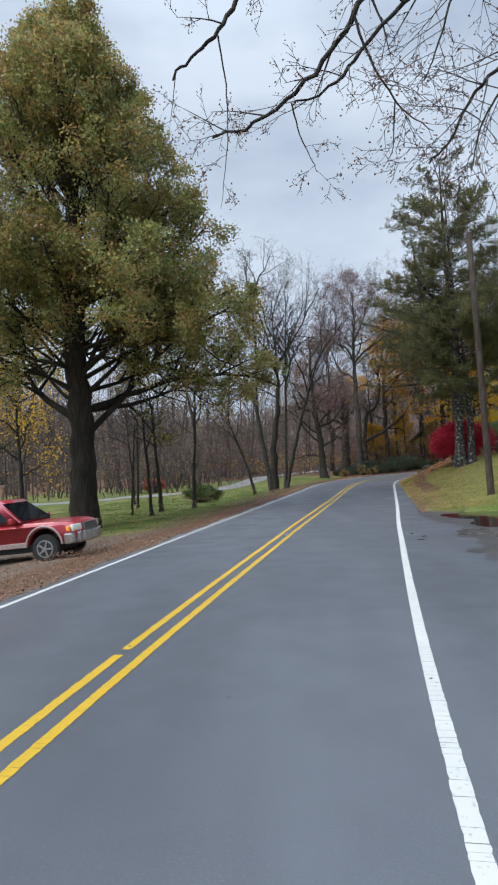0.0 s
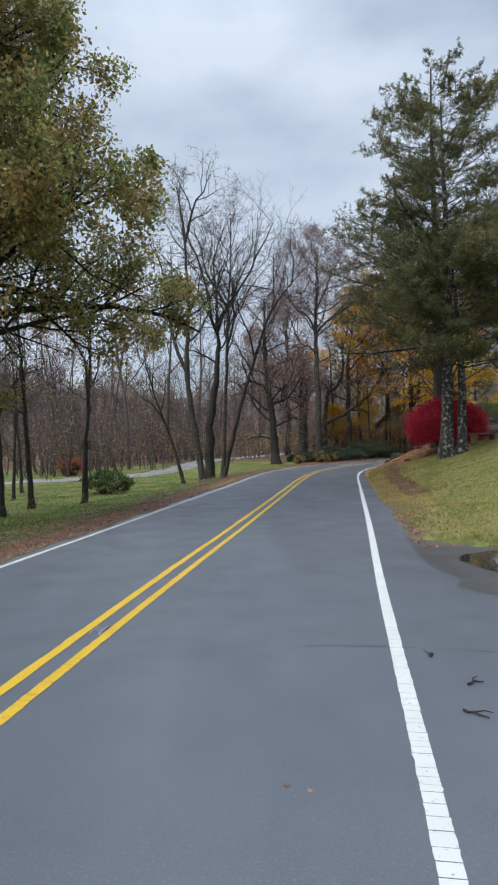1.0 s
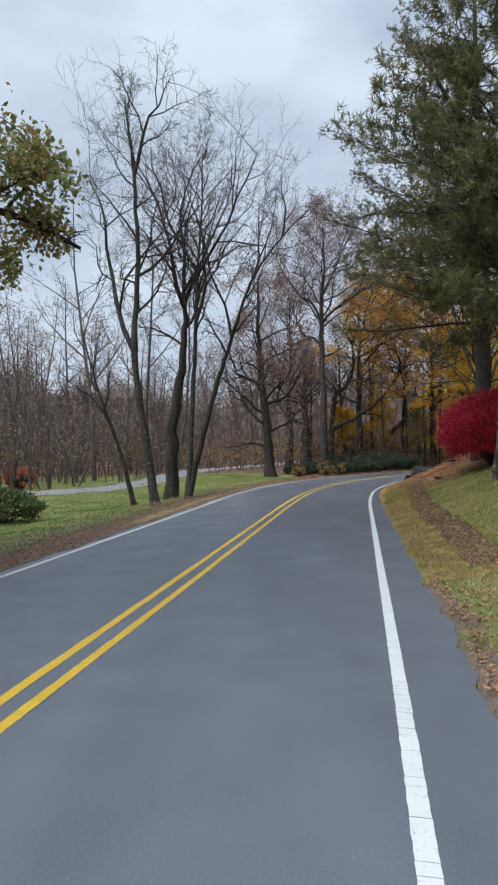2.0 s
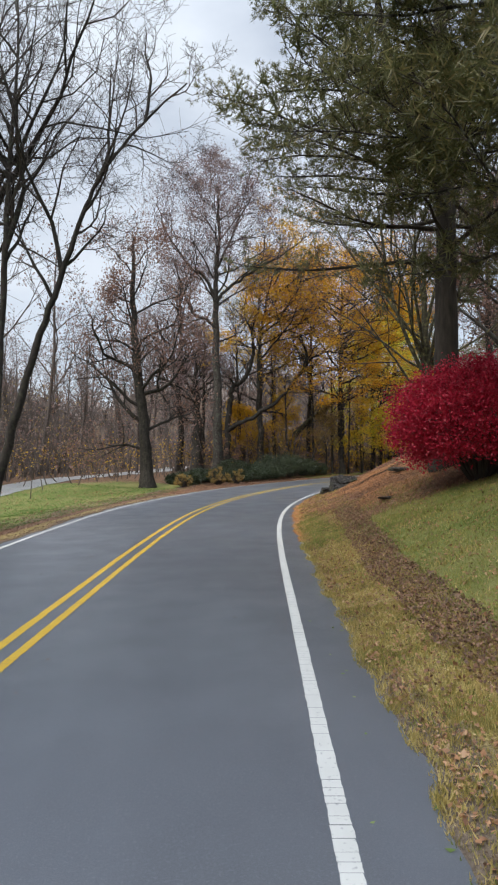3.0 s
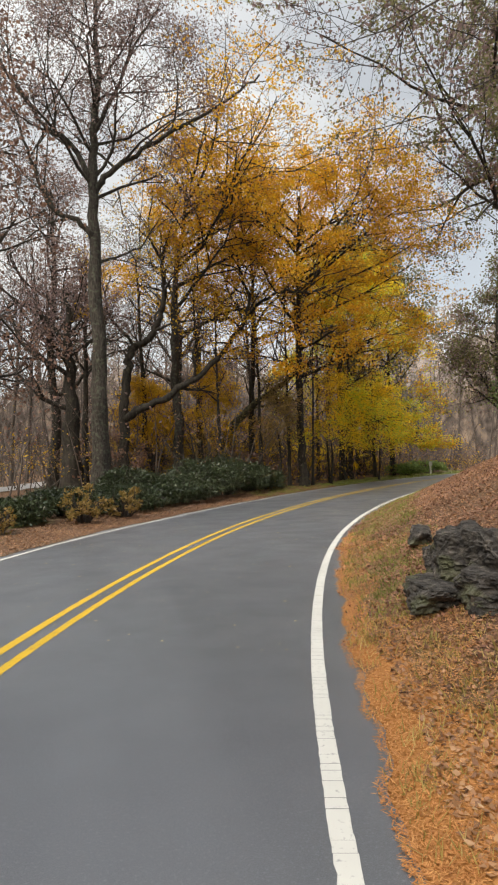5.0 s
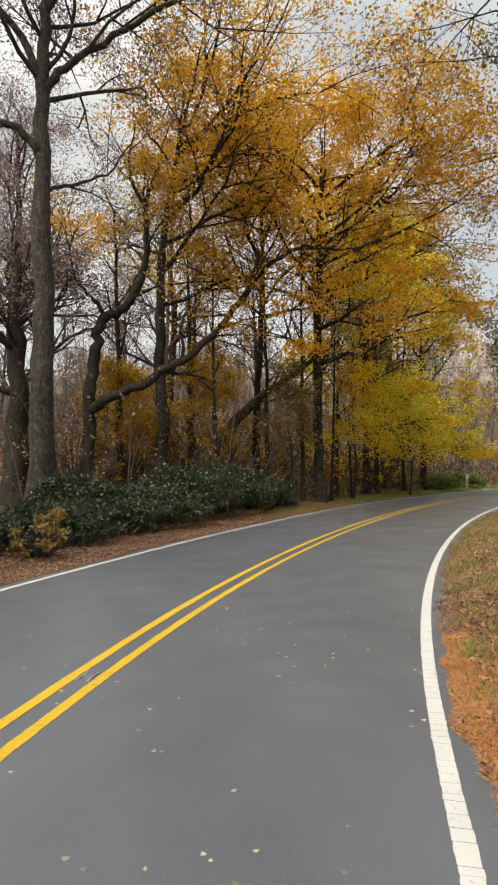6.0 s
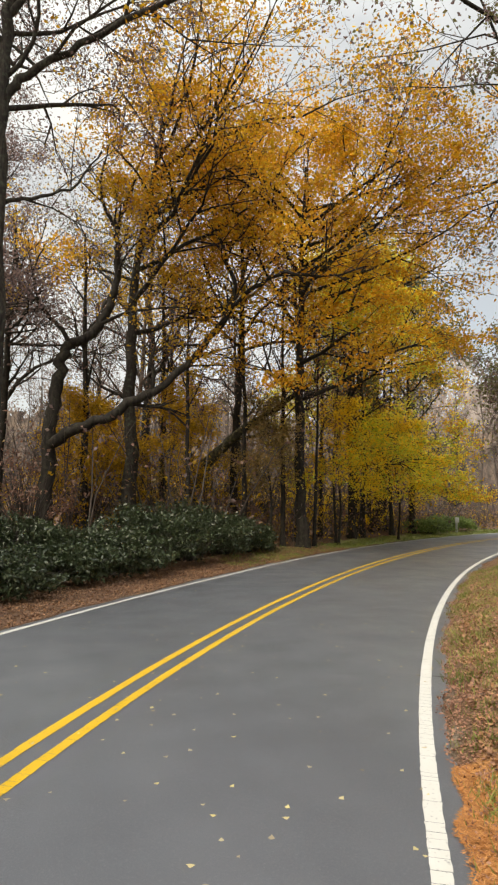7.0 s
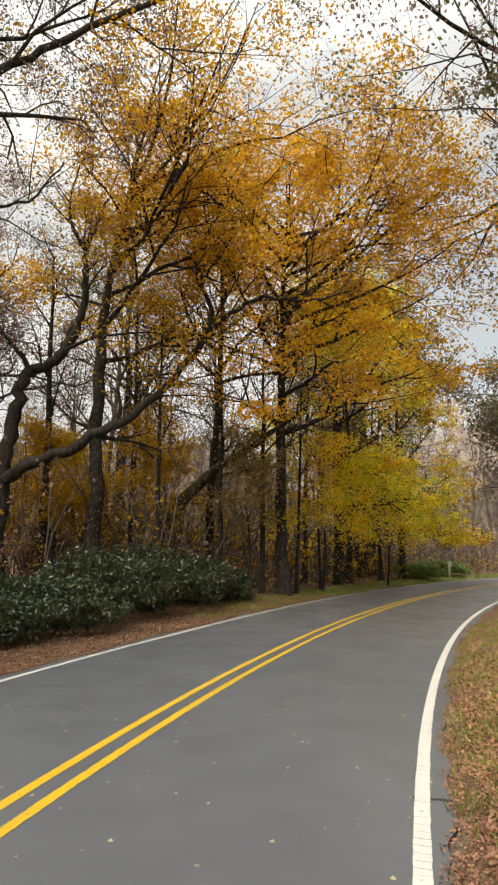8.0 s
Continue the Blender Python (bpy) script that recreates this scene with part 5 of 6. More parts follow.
pine("tall pine with a lichened double trunk on the lawn", 12.75, 32.2, 18.2, 0.34, 7.2, 0.38, 81, ((0.75, -0.2), (0.5, 0.2), 11.5, 0.27), 62,
     [(((0.3, 0, 10.6), (-0.4, -0.2, 10.9), (-1.5, -0.5, 11.6), (-2.5, -0.8, 13.0), (-3.1, -0.8, 14.2)), 0.13), (((0.2, 0, 9.0), (1.5, -0.6, 8.6), (3.4, -1.2, 7.4)), 0.07), (((0.1, 0, 7.6), (-1.0, -0.6, 7.3), (-2.6, -1.2, 6.2)), 0.06)])
pine("tall pine with dark boughs behind the red bush", 14.8, 39.6, 24.0, 0.42, 7.6, 0.25, 82, None, 62,
     [(((0, 0, 8.2), (-0.9, -0.4, 9.4), (-1.9, -0.8, 11.4), (-2.5, -1.0, 14.0), (-2.8, -1.2, 17.0)), 0.17)], (18, 0.125, 0.006), MAT_BARK_OAK,
     ((7.2, 170, 5.2), (8.0, 205, 5.6), (8.6, 150, 5.6), (9.2, 185, 5.8), (9.8, 225, 5.4), (10.4, 165, 5.8), (11.0, 200, 6.0), (11.6, 145, 5.6), (12.2, 180, 5.8), (12.8, 215, 5.6), (13.5, 160, 5.4)))


def shrub(name, label, x, y, rx, ry, h, leaves, per, size, seed, mat_twig=MAT_TWIG_DARK, rough=0.18, category="shrub", group="", stems=70, tall=1.6, drop=0.0, base=0.1):
    """A shrub of many fine stems under an uneven shell of leaves."""
    rng = np.random.default_rng(seed)
    root = thing(name, label, category, x, y, gz(x, y), group)
    wood = Wood()
    lumps = rng.normal(size=(14, 3))
    lumps /= np.linalg.norm(lumps, axis=1, keepdims=True)
    high = rng.uniform(-rough, rough, 14)

    def shell(d):
        return 1 + (np.exp(6 * (d @ lumps.T - 1)) * high).sum(1)

    d = rng.normal(size=(stems, 3))
    d[:, 2] = np.abs(d[:, 2]) * 0.9 - 0.12
    d /= np.linalg.norm(d, axis=1, keepdims=True)
    e = d * shell(d)[:, None] * (rx, ry, h * 0.56) + (0, 0, h * 0.42)
    for q in e:
        start = np.array((q[0] * 0.12, q[1] * 0.12, -0.1))
        mid = start * 0.5 + q * 0.5 + rng.normal(0, 0.12, 3) + (0, 0, 0.15 * h)
        wood.tube([start, (start + mid) / 2 + (0, 0, 0.05 * h), mid, (mid + q) / 2, q], (0.03, 0.024, 0.017, 0.011, 0.005), 4)
    wood.put("framework", mat_twig, root)
    clumps = max(40, per // 40)
    c = rng.normal(size=(clumps, 3))
    c /= np.linalg.norm(c, axis=1, keepdims=True)
    c = c[c[:, 2] > -0.62]
    deep = rng.uniform(0.62, 1.03, len(c)) ** 0.7
    centre = c * (shell(c) * deep)[:, None] * (rx, ry, h * 0.54) + (0, 0, h * 0.48)
    pts = np.repeat(centre, max(1, per // len(c)), axis=0)
    pts = pts + rng.normal(0, 1, pts.shape) * np.array((rx, ry, h * 0.5)) * 0.085
    pts = pts[pts[:, 2] > base]
    v, f = leaf_mesh(pts, size, rng, tall, drop)
    mesh_of("foliage", v, f, leaves, root)
    return root


shrub("burning_bush", "rounded burning bush in crimson autumn leaves on the bank", 14.4, 36.9, 2.2, 1.6, 2.95, LEAF_RED, 60000, 0.07, 91, rough=0.1, category="bush", stems=160)
shrub("shrub", "low green shrub growing in the meadow", -5.3, 35.4, 1.4, 1.1, 1.2, LEAF_SHRUB, 5000, 0.13, 92)
shrub("shrub", "small orange-red shrub at the edge of the wood", -13.4, 58.5, 1.5, 1.2, 1.7, LEAF_FIRE, 3000, 0.13, 93)
shrub("shrub", "dark green conifer-like shrub beyond the boulders", 25.1, 57.6, 2.5, 2.3, 2.5, LEAF_SHRUB, 30000, 0.09, 94, rough=0.3)
shrub("shrub", "low pale green shrub on the far verge", *map(float, along(113.0, -6.2)), 2.2, 1.4, 1.2, LEAF_WEED, 5000, 0.16, 95)
shrub("shrub", "low green undergrowth on the far verge", *map(float, along(108.0, -5.6)), 2.0, 1.2, 1.0, LEAF_WEED, 4000, 0.16, 96)
shrub("shrub", "thin golden understorey shrub behind the hedge", 15.2, 81.8, 2.0, 1.5, 4.4, LEAF_GOLD, 3200, 0.13, 97, stems=60, rough=0.5)
shrub("shrub", "thin golden understorey shrub behind the leaning trunk", 21.6, 85.2, 2.2, 1.6, 4.6, LEAF_GOLD, 2600, 0.14, 99, stems=60, rough=0.5)
for k, (s, off, r, h, leaf) in enumerate([(86.5, -10.5, 1.6, 3.4, LEAF_BRONZE), (90.0, -9.0, 1.5, 2.6, LEAF_RUSSET), (93.5, -10.5, 1.8, 3.6, LEAF_BRONZE), (97.0, -8.8, 1.5, 2.6, LEAF_GOLD), (88.5, -14.0, 2.0, 4.2, LEAF_RUSSET), (100.5, -8.6, 1.6, 2.8, LEAF_LEMON), (104.5, -8.0, 1.6, 2.8, LEAF_LEMON), (81.0, -12.5, 1.7, 3.6, LEAF_RUSSET)]):
    hx, hy = along(s, off)
    shrub("shrub", "thin half-bare understorey shrub in autumn leaf among the trunks", float(hx), float(hy), r, r, h, leaf, 1500, 0.12, 140 + k, group="understorey shrubs", stems=60, rough=0.5)
# The evergreen hedge along the bend.
HEDGE = [(68.6, -7.2, 1.1, 0.8), (71.0, -6.6, 1.4, 0.95), (73.4, -6.3, 1.5, 1.0), (75.6, -6.1, 1.5, 0.95), (77.8, -6.0, 1.5, 1.2), (80.0, -6.2, 1.8, 1.7), (82.4, -6.0, 1.7, 1.75), (84.8, -5.9, 1.3, 1.5), (86.8, -5.9, 1.1, 1.2), (76.4, -7.8, 1.4, 1.3)]
for k, (s, off, r, h) in enumerate(HEDGE):
    hx, hy = along(s, off - 0.3)
    shrub("laurel_shrub", "dark glossy evergreen shrub in the roadside hedge", float(hx), float(hy), r * 1.15, r * 0.95, h, LEAF_LAUREL, 11000, 0.125, 100 + k, rough=0.3, group="hedge by the bend", tall=2.3, drop=0.4, stems=50)
for k, (s, off, r, h) in enumerate([(71.6, -5.1, 0.6, 0.9), (69.6, -5.4, 0.7, 1.1), (66.8, -6.4, 0.6, 0.8)]):
    hx, hy = along(s, off)
    shrub("shrub", "small golden-leaved shrub in front of the hedge", float(hx), float(hy), r, r, h, LEAF_BRONZE, 700, 0.12, 120 + k, group="golden shrubs by the hedge", stems=40)


# ---- rocks ----
def rock(name, label, x, y, size, seed, sink=0.25, turn=0.0, group="", z=None):
    rng = np.random.default_rng(seed)
    bm = bmesh.new()
    bmesh.ops.create_icosphere(bm, subdivisions=5 if size[0] > 0.45 and seed < 210 else 4, radius=1.0)
    planes = [(unit(rng.normal(size=3)), rng.uniform(0.42, 0.8)) for _ in range(13)]
    if seed < 210:
        # broken along its beds and joints
        planes = [(unit(np.array(a) + rng.normal(0, 0.16, 3)), rng.uniform(0.5, 0.7)) for a in ((1, 0, 0), (-1, 0, 0), (0, 1, 0), (0, -1, 0), (0, 0, 1), (0, 0, -1), (0.7, 0.7, 0), (-0.7, 0.7, 0.2), (0.6, -0.6, -0.4), (0, -0.8, 0.6))]
    for v in bm.verts:
        p = np.array(v.co)
        for n, k in planes:
            over = p @ n - k
            if over > 0:
                p = p - n * over * 0.97
        q = Vector((p[0], p[1], p[2] * 1.5)) * 2.0 + Vector((seed, 0, 0))
        p = p * (0.96 + 0.2 * abs(noise.noise(q)) + 0.07 * abs(noise.noise(q * 2.7)) + 0.07 * noise.noise(q * 6) + 0.04 * noise.noise(q * 13) + 0.025 * noise.noise(q * 27))
        v.co = (p[0] * size[0], p[1] * size[1], p[2] * size[2])
    ob = part(name, bm, MAT_ROCK)
    base = gz(x, y) if z is None else z
    ob.matrix_basis = pose(x, y, base + size[2] * (1 - sink) * 0.55, 0, rng.uniform(-8, 8), turn)
    return tagged(ob, label, "rock", group)


for k, (x, y, z, sx, sy, sz, turn) in enumerate([(14.3, 49.55, -0.02, 0.8, 0.55, 0.26, 60), (14.62, 48.95, -0.02, 0.85, 0.6, 0.24, 40), (14.85, 49.75, 0.08, 0.8, 0.66, 0.42, 45), (14.95, 49.25, 0.04, 0.72, 0.62, 0.4, 20), (14.25, 48.75, -0.05, 0.34, 0.26, 0.18, 80), (14.95, 50.5, 0.05, 0.5, 0.34, 0.26, 50), (15.9, 52.4, 0.05, 0.4, 0.25, 0.2, 50)]):
    rock("roadside_rock", "dark rugged rock jutting from the bank by the road", x, y, (sx, sy, sz), 200 + k, 0.3, turn, "rocks at the road's edge", gz(x, y) + z)
for k, (x, y, sx, sy, sz, turn) in enumerate([(21.0, 53.0, 0.9, 0.7, 0.65, 20), (22.0, 51.8, 1.2, 0.8, 0.6, 50), (20.6, 50.8, 1.3, 0.7, 0.4, 65), (21.6, 49.8, 1.4, 0.9, 0.55, 15), (22.8, 50.6, 1.3, 0.9, 0.7, 100), (23.4, 48.6, 1.5, 0.9, 0.55, 40), (21.9, 48.2, 1.0, 0.6, 0.35, 10)]):
    rock("boulder", "mossy grey boulder on top of the leafy bank", x, y, (sx, sy, sz), 220 + k, 0.35, turn, "boulders on the bank")
for k, (x, y, sx, sy, sz, turn) in enumerate([(17.0, 38.0, 1.6, 0.7, 0.4, -20), (18.8, 37.2, 1.5, 0.7, 0.4, 10), (14.3, 41.3, 0.7, 0.4, 0.1, 20), (12.6, 38.7, 0.36, 0.3, 0.07, 50)]):
    rock("flat_rock", "low flat rock half buried in leaves", x, y, (sx, sy, sz), 240 + k, 0.3, turn, "ledges in the bank")


def build_roots():
    rng = np.random.default_rng(260)
    for pts in ([(15.9, 44.6), (15.0, 44.2), (14.2, 44.5), (13.4, 44.2)], [(16.8, 45.8), (15.6, 45.6), (14.6, 45.8), (13.9, 46.4)], [(16.2, 43.2), (15.2, 43.3), (14.4, 43.0)], [(15.4, 46.6), (14.7, 46.9), (14.1, 47.2)]):
        c = np.array(pts)
        t = np.linspace(0, len(c) - 1, 14)
        x, y = np.interp(t, range(len(c)), c[:, 0]) + rng.normal(0, 0.05, 14), np.interp(t, range(len(c)), c[:, 1]) + rng.normal(0, 0.05, 14)
        w = Wood()
        w.tube(np.stack([x - x[0], y - y[0], heights(x, y) + 0.015 - gz(x[0], y[0])], 1), np.linspace(0.05, 0.02, 14), 6)
        root = thing("tree_root", "dark bare tree root lying across the bank", "root", float(x[0]), float(y[0]), gz(x[0], y[0]), "roots on the bank")
        w.put("root", MAT_BARK_DARK, root)


build_roots()


def fallen_stick(x, y, turn, length):
    rng = np.random.default_rng(int(x * 100))
    w = Wood()
    pts = np.stack([np.linspace(-0.5, 0.5, 6) * length, rng.normal(0, 0.012, 6), np.full(6, 0.012)], 1)
    w.tube(pts, np.linspace(0.011, 0.005, 6), 5)
    w.tube(np.stack([pts[2], pts[2] + (0.05, 0.05, 0.01), pts[2] + (0.11, 0.07, 0.004)]), (0.007, 0.005, 0.003), 4)
    root = thing("stick", "broken dark stick lying on the wet asphalt", "stick", x, y, max(gz(x, y), 0.0) + 0.004, "sticks on the asphalt")
    root.matrix_basis = root.matrix_basis @ pose(0, 0, 0, 0, 0, turn)
    w.put("twig", MAT_BARK_DARK, root)


for sx, sy, turn, length in [(3.68, 6.33, -48, 0.2), (3.9, 6.9, 20, 0.16), (3.75, 7.6, 70, 0.12)]:
    fallen_stick(sx, sy, turn, length)


# ---- utility pole with its lamps ----
def build_pole():
    x, y = 8.62, 15.3
    root = thing("utility_pole", "weathered wooden utility pole with two lamps on the lawn", "pole", x, y, gz(x, y))
    w = Wood()
    w.tube([(0, 0, -0.3), (0, 0, 0), (-0.06, 0, 3.5), (-0.11, 0, 7), (-0.17, 0, 10.45), (-0.17, 0, 10.5)], (0.15, 0.145, 0.13, 0.12, 0.11, 0.01), 7)
    w.put("post", MAT_POLE, root)
    w = Wood()
    w.tube([(-0.07, 0, 9.65), (0.08, -0.02, 9.95), (0.33, -0.04, 10.07), (0.58, -0.05, 10.07)], (0.03,) * 4, 8)
    w.put("lamp_arm", MAT_METAL, root, "curved galvanised lamp arm")
    bm = bmesh.new()
    box(bm, (0.62, 0.26, 0.1), (0.85, -0.05, 10.05), (0, 4, 0), 0.04)
    box(bm, (0.22, 0.2, 0.16), (0.63, -0.05, 10.1), (0, 0, 0), 0.03)
    head = part("street_lamp_head", bm, MAT_METAL, root, "flat grey lamp head")
    bm = bmesh.new()
    box(bm, (0.36, 0.2, 0.03), (0.93, -0.05, 9.985), (0, 4, 0), 0.01)
    part("lens", bm, MAT_LAMP, head)
    bm = bmesh.new()
    box(bm, (0.42, 0.2, 0.3), (0.69, -0.1, 10.55), (8, 0, 5), 0.02)
    for q in (-0.17, 0.17):
        box(bm, (0.02, 0.03, 0.3), (0.69 + q, -0.02, 10.33))
    box(bm, (0.36, 0.04, 0.02), (0.69, -0.02, 10.18))
    flood = part("floodlight", bm, MAT_METAL, root, "square floodlight on a bracket")
    bm = bmesh.new()
    box(bm, (0.34, 0.012, 0.22), (0.70, -0.207, 10.55), (8, 0, 5), 0.004)
    part("lens", bm, MAT_LAMP, flood)
    for k, (a, b, sag) in enumerate([((-0.1, 0, 10.45), (26.0, -6.0, 15.0), 1.0), ((-0.08, 0, 9.0), (26.0, 4.0, 14.2), 1.4)]):
        w = Wood()
        t = np.linspace(0, 1, 24)
        p = np.stack([a[i] + (b[i] - a[i]) * t for i in range(3)], 1)
        p[:, 2] -= sag * 4 * t * (1 - t)
        w.tube(p, np.full(24, 0.012), 5)
        w.put("cable", MAT_CABLE, root, "thin black overhead cable")


build_pole()
for marker_s in (14.91, 54.4, 65.7):
    road_marker(marker_s)

# ---- the woods round the place ----
def wood_template(seed, h, leaves):
    """A light bare tree as arrays, for the far woods."""
    rng = np.random.default_rng(seed)
    big, small, tips = Wood(), Wood(), []
    lean = rng.normal(0, 1.5, 2)
    t = np.linspace(0, 1, 9)
    pts = np.stack([lean[0] * t + 0.35 * np.sin(6 * t + seed), lean[1] * t, h * t], 1)
    big.tube(pts[::2], 0.19 * (1 - 0.85 * t[::2]), 5)
    shape = dict(thin=0.014, steps=(3, 2, 1), counts=(4, 3), share=(0.5, 0.5, 0.4), angle=(0.7, 0.75, 0.8), wob=(0.14, 0.2, 0.25, 0.25), lift=(0.08, 0.06, 0.03, 0.0), from_=0.2)
    spin = 0
    for k in range(10):
        q = 0.3 + 0.68 * (k + rng.uniform(0, 0.9)) / 10
        i = min(int(q * 8), 7)
        p = pts[i] + (pts[i + 1] - pts[i]) * (q * 8 - i)
        spin += 2.4 + rng.normal(0, 0.4)
        bough(rng, big, small, tips, p, splay(rng, np.array((0, 0, 1.0)), rng.uniform(0.5, 0.95), spin), h * 0.34 * (1.25 - q), 0.09 * (1.2 - q), 0, shape, 2)
    (v, f), (v2, f2) = big.arrays(), small.arrays()
    v, f = np.concatenate([v, v2]), np.concatenate([f, f2 + len(v)])
    lv = leaf_mesh(scatter_on(tips, leaves, 0.3, rng), 0.2, rng)[0] if leaves else None
    return v, f, lv


def build_woods():
    rng = np.random.default_rng(300)
    kinds = [wood_template(301 + k, 15 + 1.6 * k, 2) for k in range(5)]
    places = []

    def belt(n, x0, x1, y0, y1, keep):
        tries = 0
        while n and tries < 6000:
            tries += 1
            x, y = rng.uniform(x0, x1), rng.uniform(y0, y1)
            if keep(x, y) and all((x - a) ** 2 + (y - b) ** 2 > 5 for a, b in places):
                places.append((x, y))
                n -= 1

    def off_of(x, y):
        s, o = road_place([x], [y])
        return float(s[0]), float(o[0])

    belt(84, -60, 4, 56, 115, lambda x, y: y > 60 + 0.55 * (x + 4) * (x > -30) + 0 and off_of(x, y)[1] < -22)
    belt(22, -58, -22, -4, 60, lambda x, y: True)
    belt(46, 2, 60, 82, 140, lambda x, y: off_of(x, y)[1] < -14)
    belt(30, 24, 75, 30, 100, lambda x, y: off_of(x, y)[1] > 16)
    belt(18, 20, 60, -10, 40, lambda x, y: off_of(x, y)[1] > 20)
    belt(14, -40, 110, 130, 190, lambda x, y: True)
    belt(30, 44, 92, 72, 130, lambda x, y: abs(off_of(x, y)[1]) > 9)
    groups = {"grey": [], "leafy": []}
    zs = heights([p[0] for p in places], [p[1] for p in places])
    v, f, n = [], [], 0
    lv = {0: [], 1: [], 2: []}
    for k, ((x, y), z) in enumerate(zip(places, zs)):
        tv, tf, tl = kinds[k % 5]
        a, sc = rng.uniform(0, 6.28), rng.uniform(0.75, 1.2)
        r = np.array([[math.cos(a), -math.sin(a), 0], [math.sin(a), math.cos(a), 0], [0, 0, 1]]) * sc
        at = np.array((x, y, z - 0.15))
        v.append(tv @ r.T + at)
        f.append(tf + n)
        n += len(tv)
        if rng.random() < 0.7:
            lv[int(rng.integers(0, 3))].append(tl @ r.T + at)
    root = thing("far_woods", "bare grey-brown autumn woods all round the place", "woods", 0, 0, 0, kind="stuff")
    mesh_of("trunks_and_boughs", np.concatenate(v), np.concatenate(f), MAT_BARK_HAZED, root, smooth=True)
    for k, mat in enumerate((LEAF_RUSSET, LEAF_MAUVE, LEAF_MAUVE)):
        if lv[k]:
            w = np.concatenate(lv[k])
            mesh_of("foliage", w, np.arange(len(w)).reshape(-1, 4), mat, root)


build_woods()


def build_brush():
    """Thin upright stems and undergrowth that close the woods."""
    rng = np.random.default_rng(330)
    w, leaves, edge = Wood(), [], []

    def stems(n, s0, s1, o0, o1, h0, h1):
        s, o = rng.uniform(s0, s1, n), rng.uniform(o0, o1, n)
        x, y = along(s, o)
        z = heights(x, y)
        for k in range(n):
            h = rng.uniform(h0, h1)
            p = np.array((x[k], y[k], z[k] - 0.1))
            pts = path_of(rng, p, unit(np.array((rng.normal(0, 0.28), rng.normal(0, 0.28), 1))), h, 3, 0.16, 0.02)
            w.tube(pts, np.linspace(0.012 + 0.006 * h, 0.006, 4), 3)
            for i in (1, 2):
                for _ in range(2):
                    q = path_of(rng, pts[i], unit(np.append(rng.normal(0, 1, 2), 0.7)), h * rng.uniform(0.15, 0.35), 2, 0.15, 0.05)
                    w.tube(q, (0.012, 0.008, 0.004), 3)
                    leaves.append(q[1:])

    stems(620, 82, 125, -22, -7, 2.5, 8)
    stems(520, 84, 130, -14, -5.5, 0.6, 2.6)
    stems(200, 84, 112, -34, -16, 3, 9)
    stems(240, 60, 84, -34, -12, 2, 7)
    stems(560, 40, 115, -80, -38, 2, 8)
    stems(500, 100, 145, -60, -14, 3, 10)
    stems(260, 66, 125, 17, 46, 2, 8)
    stems(260, -10, 45, -66, -42, 2, 8)
    # the leafy edge of the wood beyond the lane
    t, o = rng.uniform(1.6, 7.0, 330), rng.uniform(2.6, 15, 330)
    lane = np.array(LANE_LINE)
    x, y = np.interp(t, range(len(lane)), lane[:, 0]), np.interp(t, range(len(lane)), lane[:, 1])
    x2, y2 = np.interp(t + 0.1, range(len(lane)), lane[:, 0]), np.interp(t + 0.1, range(len(lane)), lane[:, 1])
    ln = np.hypot(x2 - x, y2 - y)
    x, y = x - (y2 - y) / ln * o, y + (x2 - x) / ln * o
    z = heights(x, y)
    for k in range(330):
        h = rng.uniform(2.0, 9.0)
        pts = path_of(rng, np.array((x[k], y[k], z[k] - 0.1)), unit(np.array((rng.normal(0, 0.15), rng.normal(0, 0.15), 1))), h, 4, 0.12, 0.03)
        w.tube(pts, np.linspace(0.02 + 0.008 * h, 0.01, 5), 4)
        for i in (1, 2, 3, 4):
            for _ in range(4):
                q = path_of(rng, pts[i], unit(np.append(rng.normal(0, 1, 2), 0.5)), h * rng.uniform(0.15, 0.32), 2, 0.2, 0.04)
                w.tube(q, (0.016, 0.012, 0.01), 3)
                edge.append(q[1:])
    stems(160, 0, 60, 24, 50, 2, 7)
    root = thing("undergrowth", "tangle of thin bare stems under the woods", "undergrowth", 0, 0, 0, kind="stuff")
    w.put("stems", MAT_BARK_HAZED, root)
    for k, mat in enumerate((LEAF_RUSSET, LEAF_MAUVE, LEAF_BRONZE)):
        v, f = leaf_mesh(scatter_on([q for j, q in enumerate(edge) if j // 16 % 3 == k and j % 2], 2, 0.3, rng), 0.2, rng)
        mesh_of("foliage", v, f, mat, root)
    v, f = leaf_mesh(scatter_on(leaves[::2], 2, 0.25, rng), 0.2, rng)
    mesh_of("foliage", v, f, LEAF_RUSSET, root)
    v, f = leaf_mesh(scatter_on(leaves[::4], 2, 0.35, rng), 0.15, rng)
    mesh_of("foliage", v, f, LEAF_BRONZE, root)
    v, f = leaf_mesh(scatter_on(leaves[1::4], 3, 0.3, rng), 0.16, rng)
    mesh_of("foliage", v, f, LEAF_GOLD, root)
    v, f = leaf_mesh(scatter_on(leaves[3::4], 2, 0.25, rng), 0.2, rng)
    mesh_of("foliage", v, f, LEAF_MAUVE, root)


build_brush()


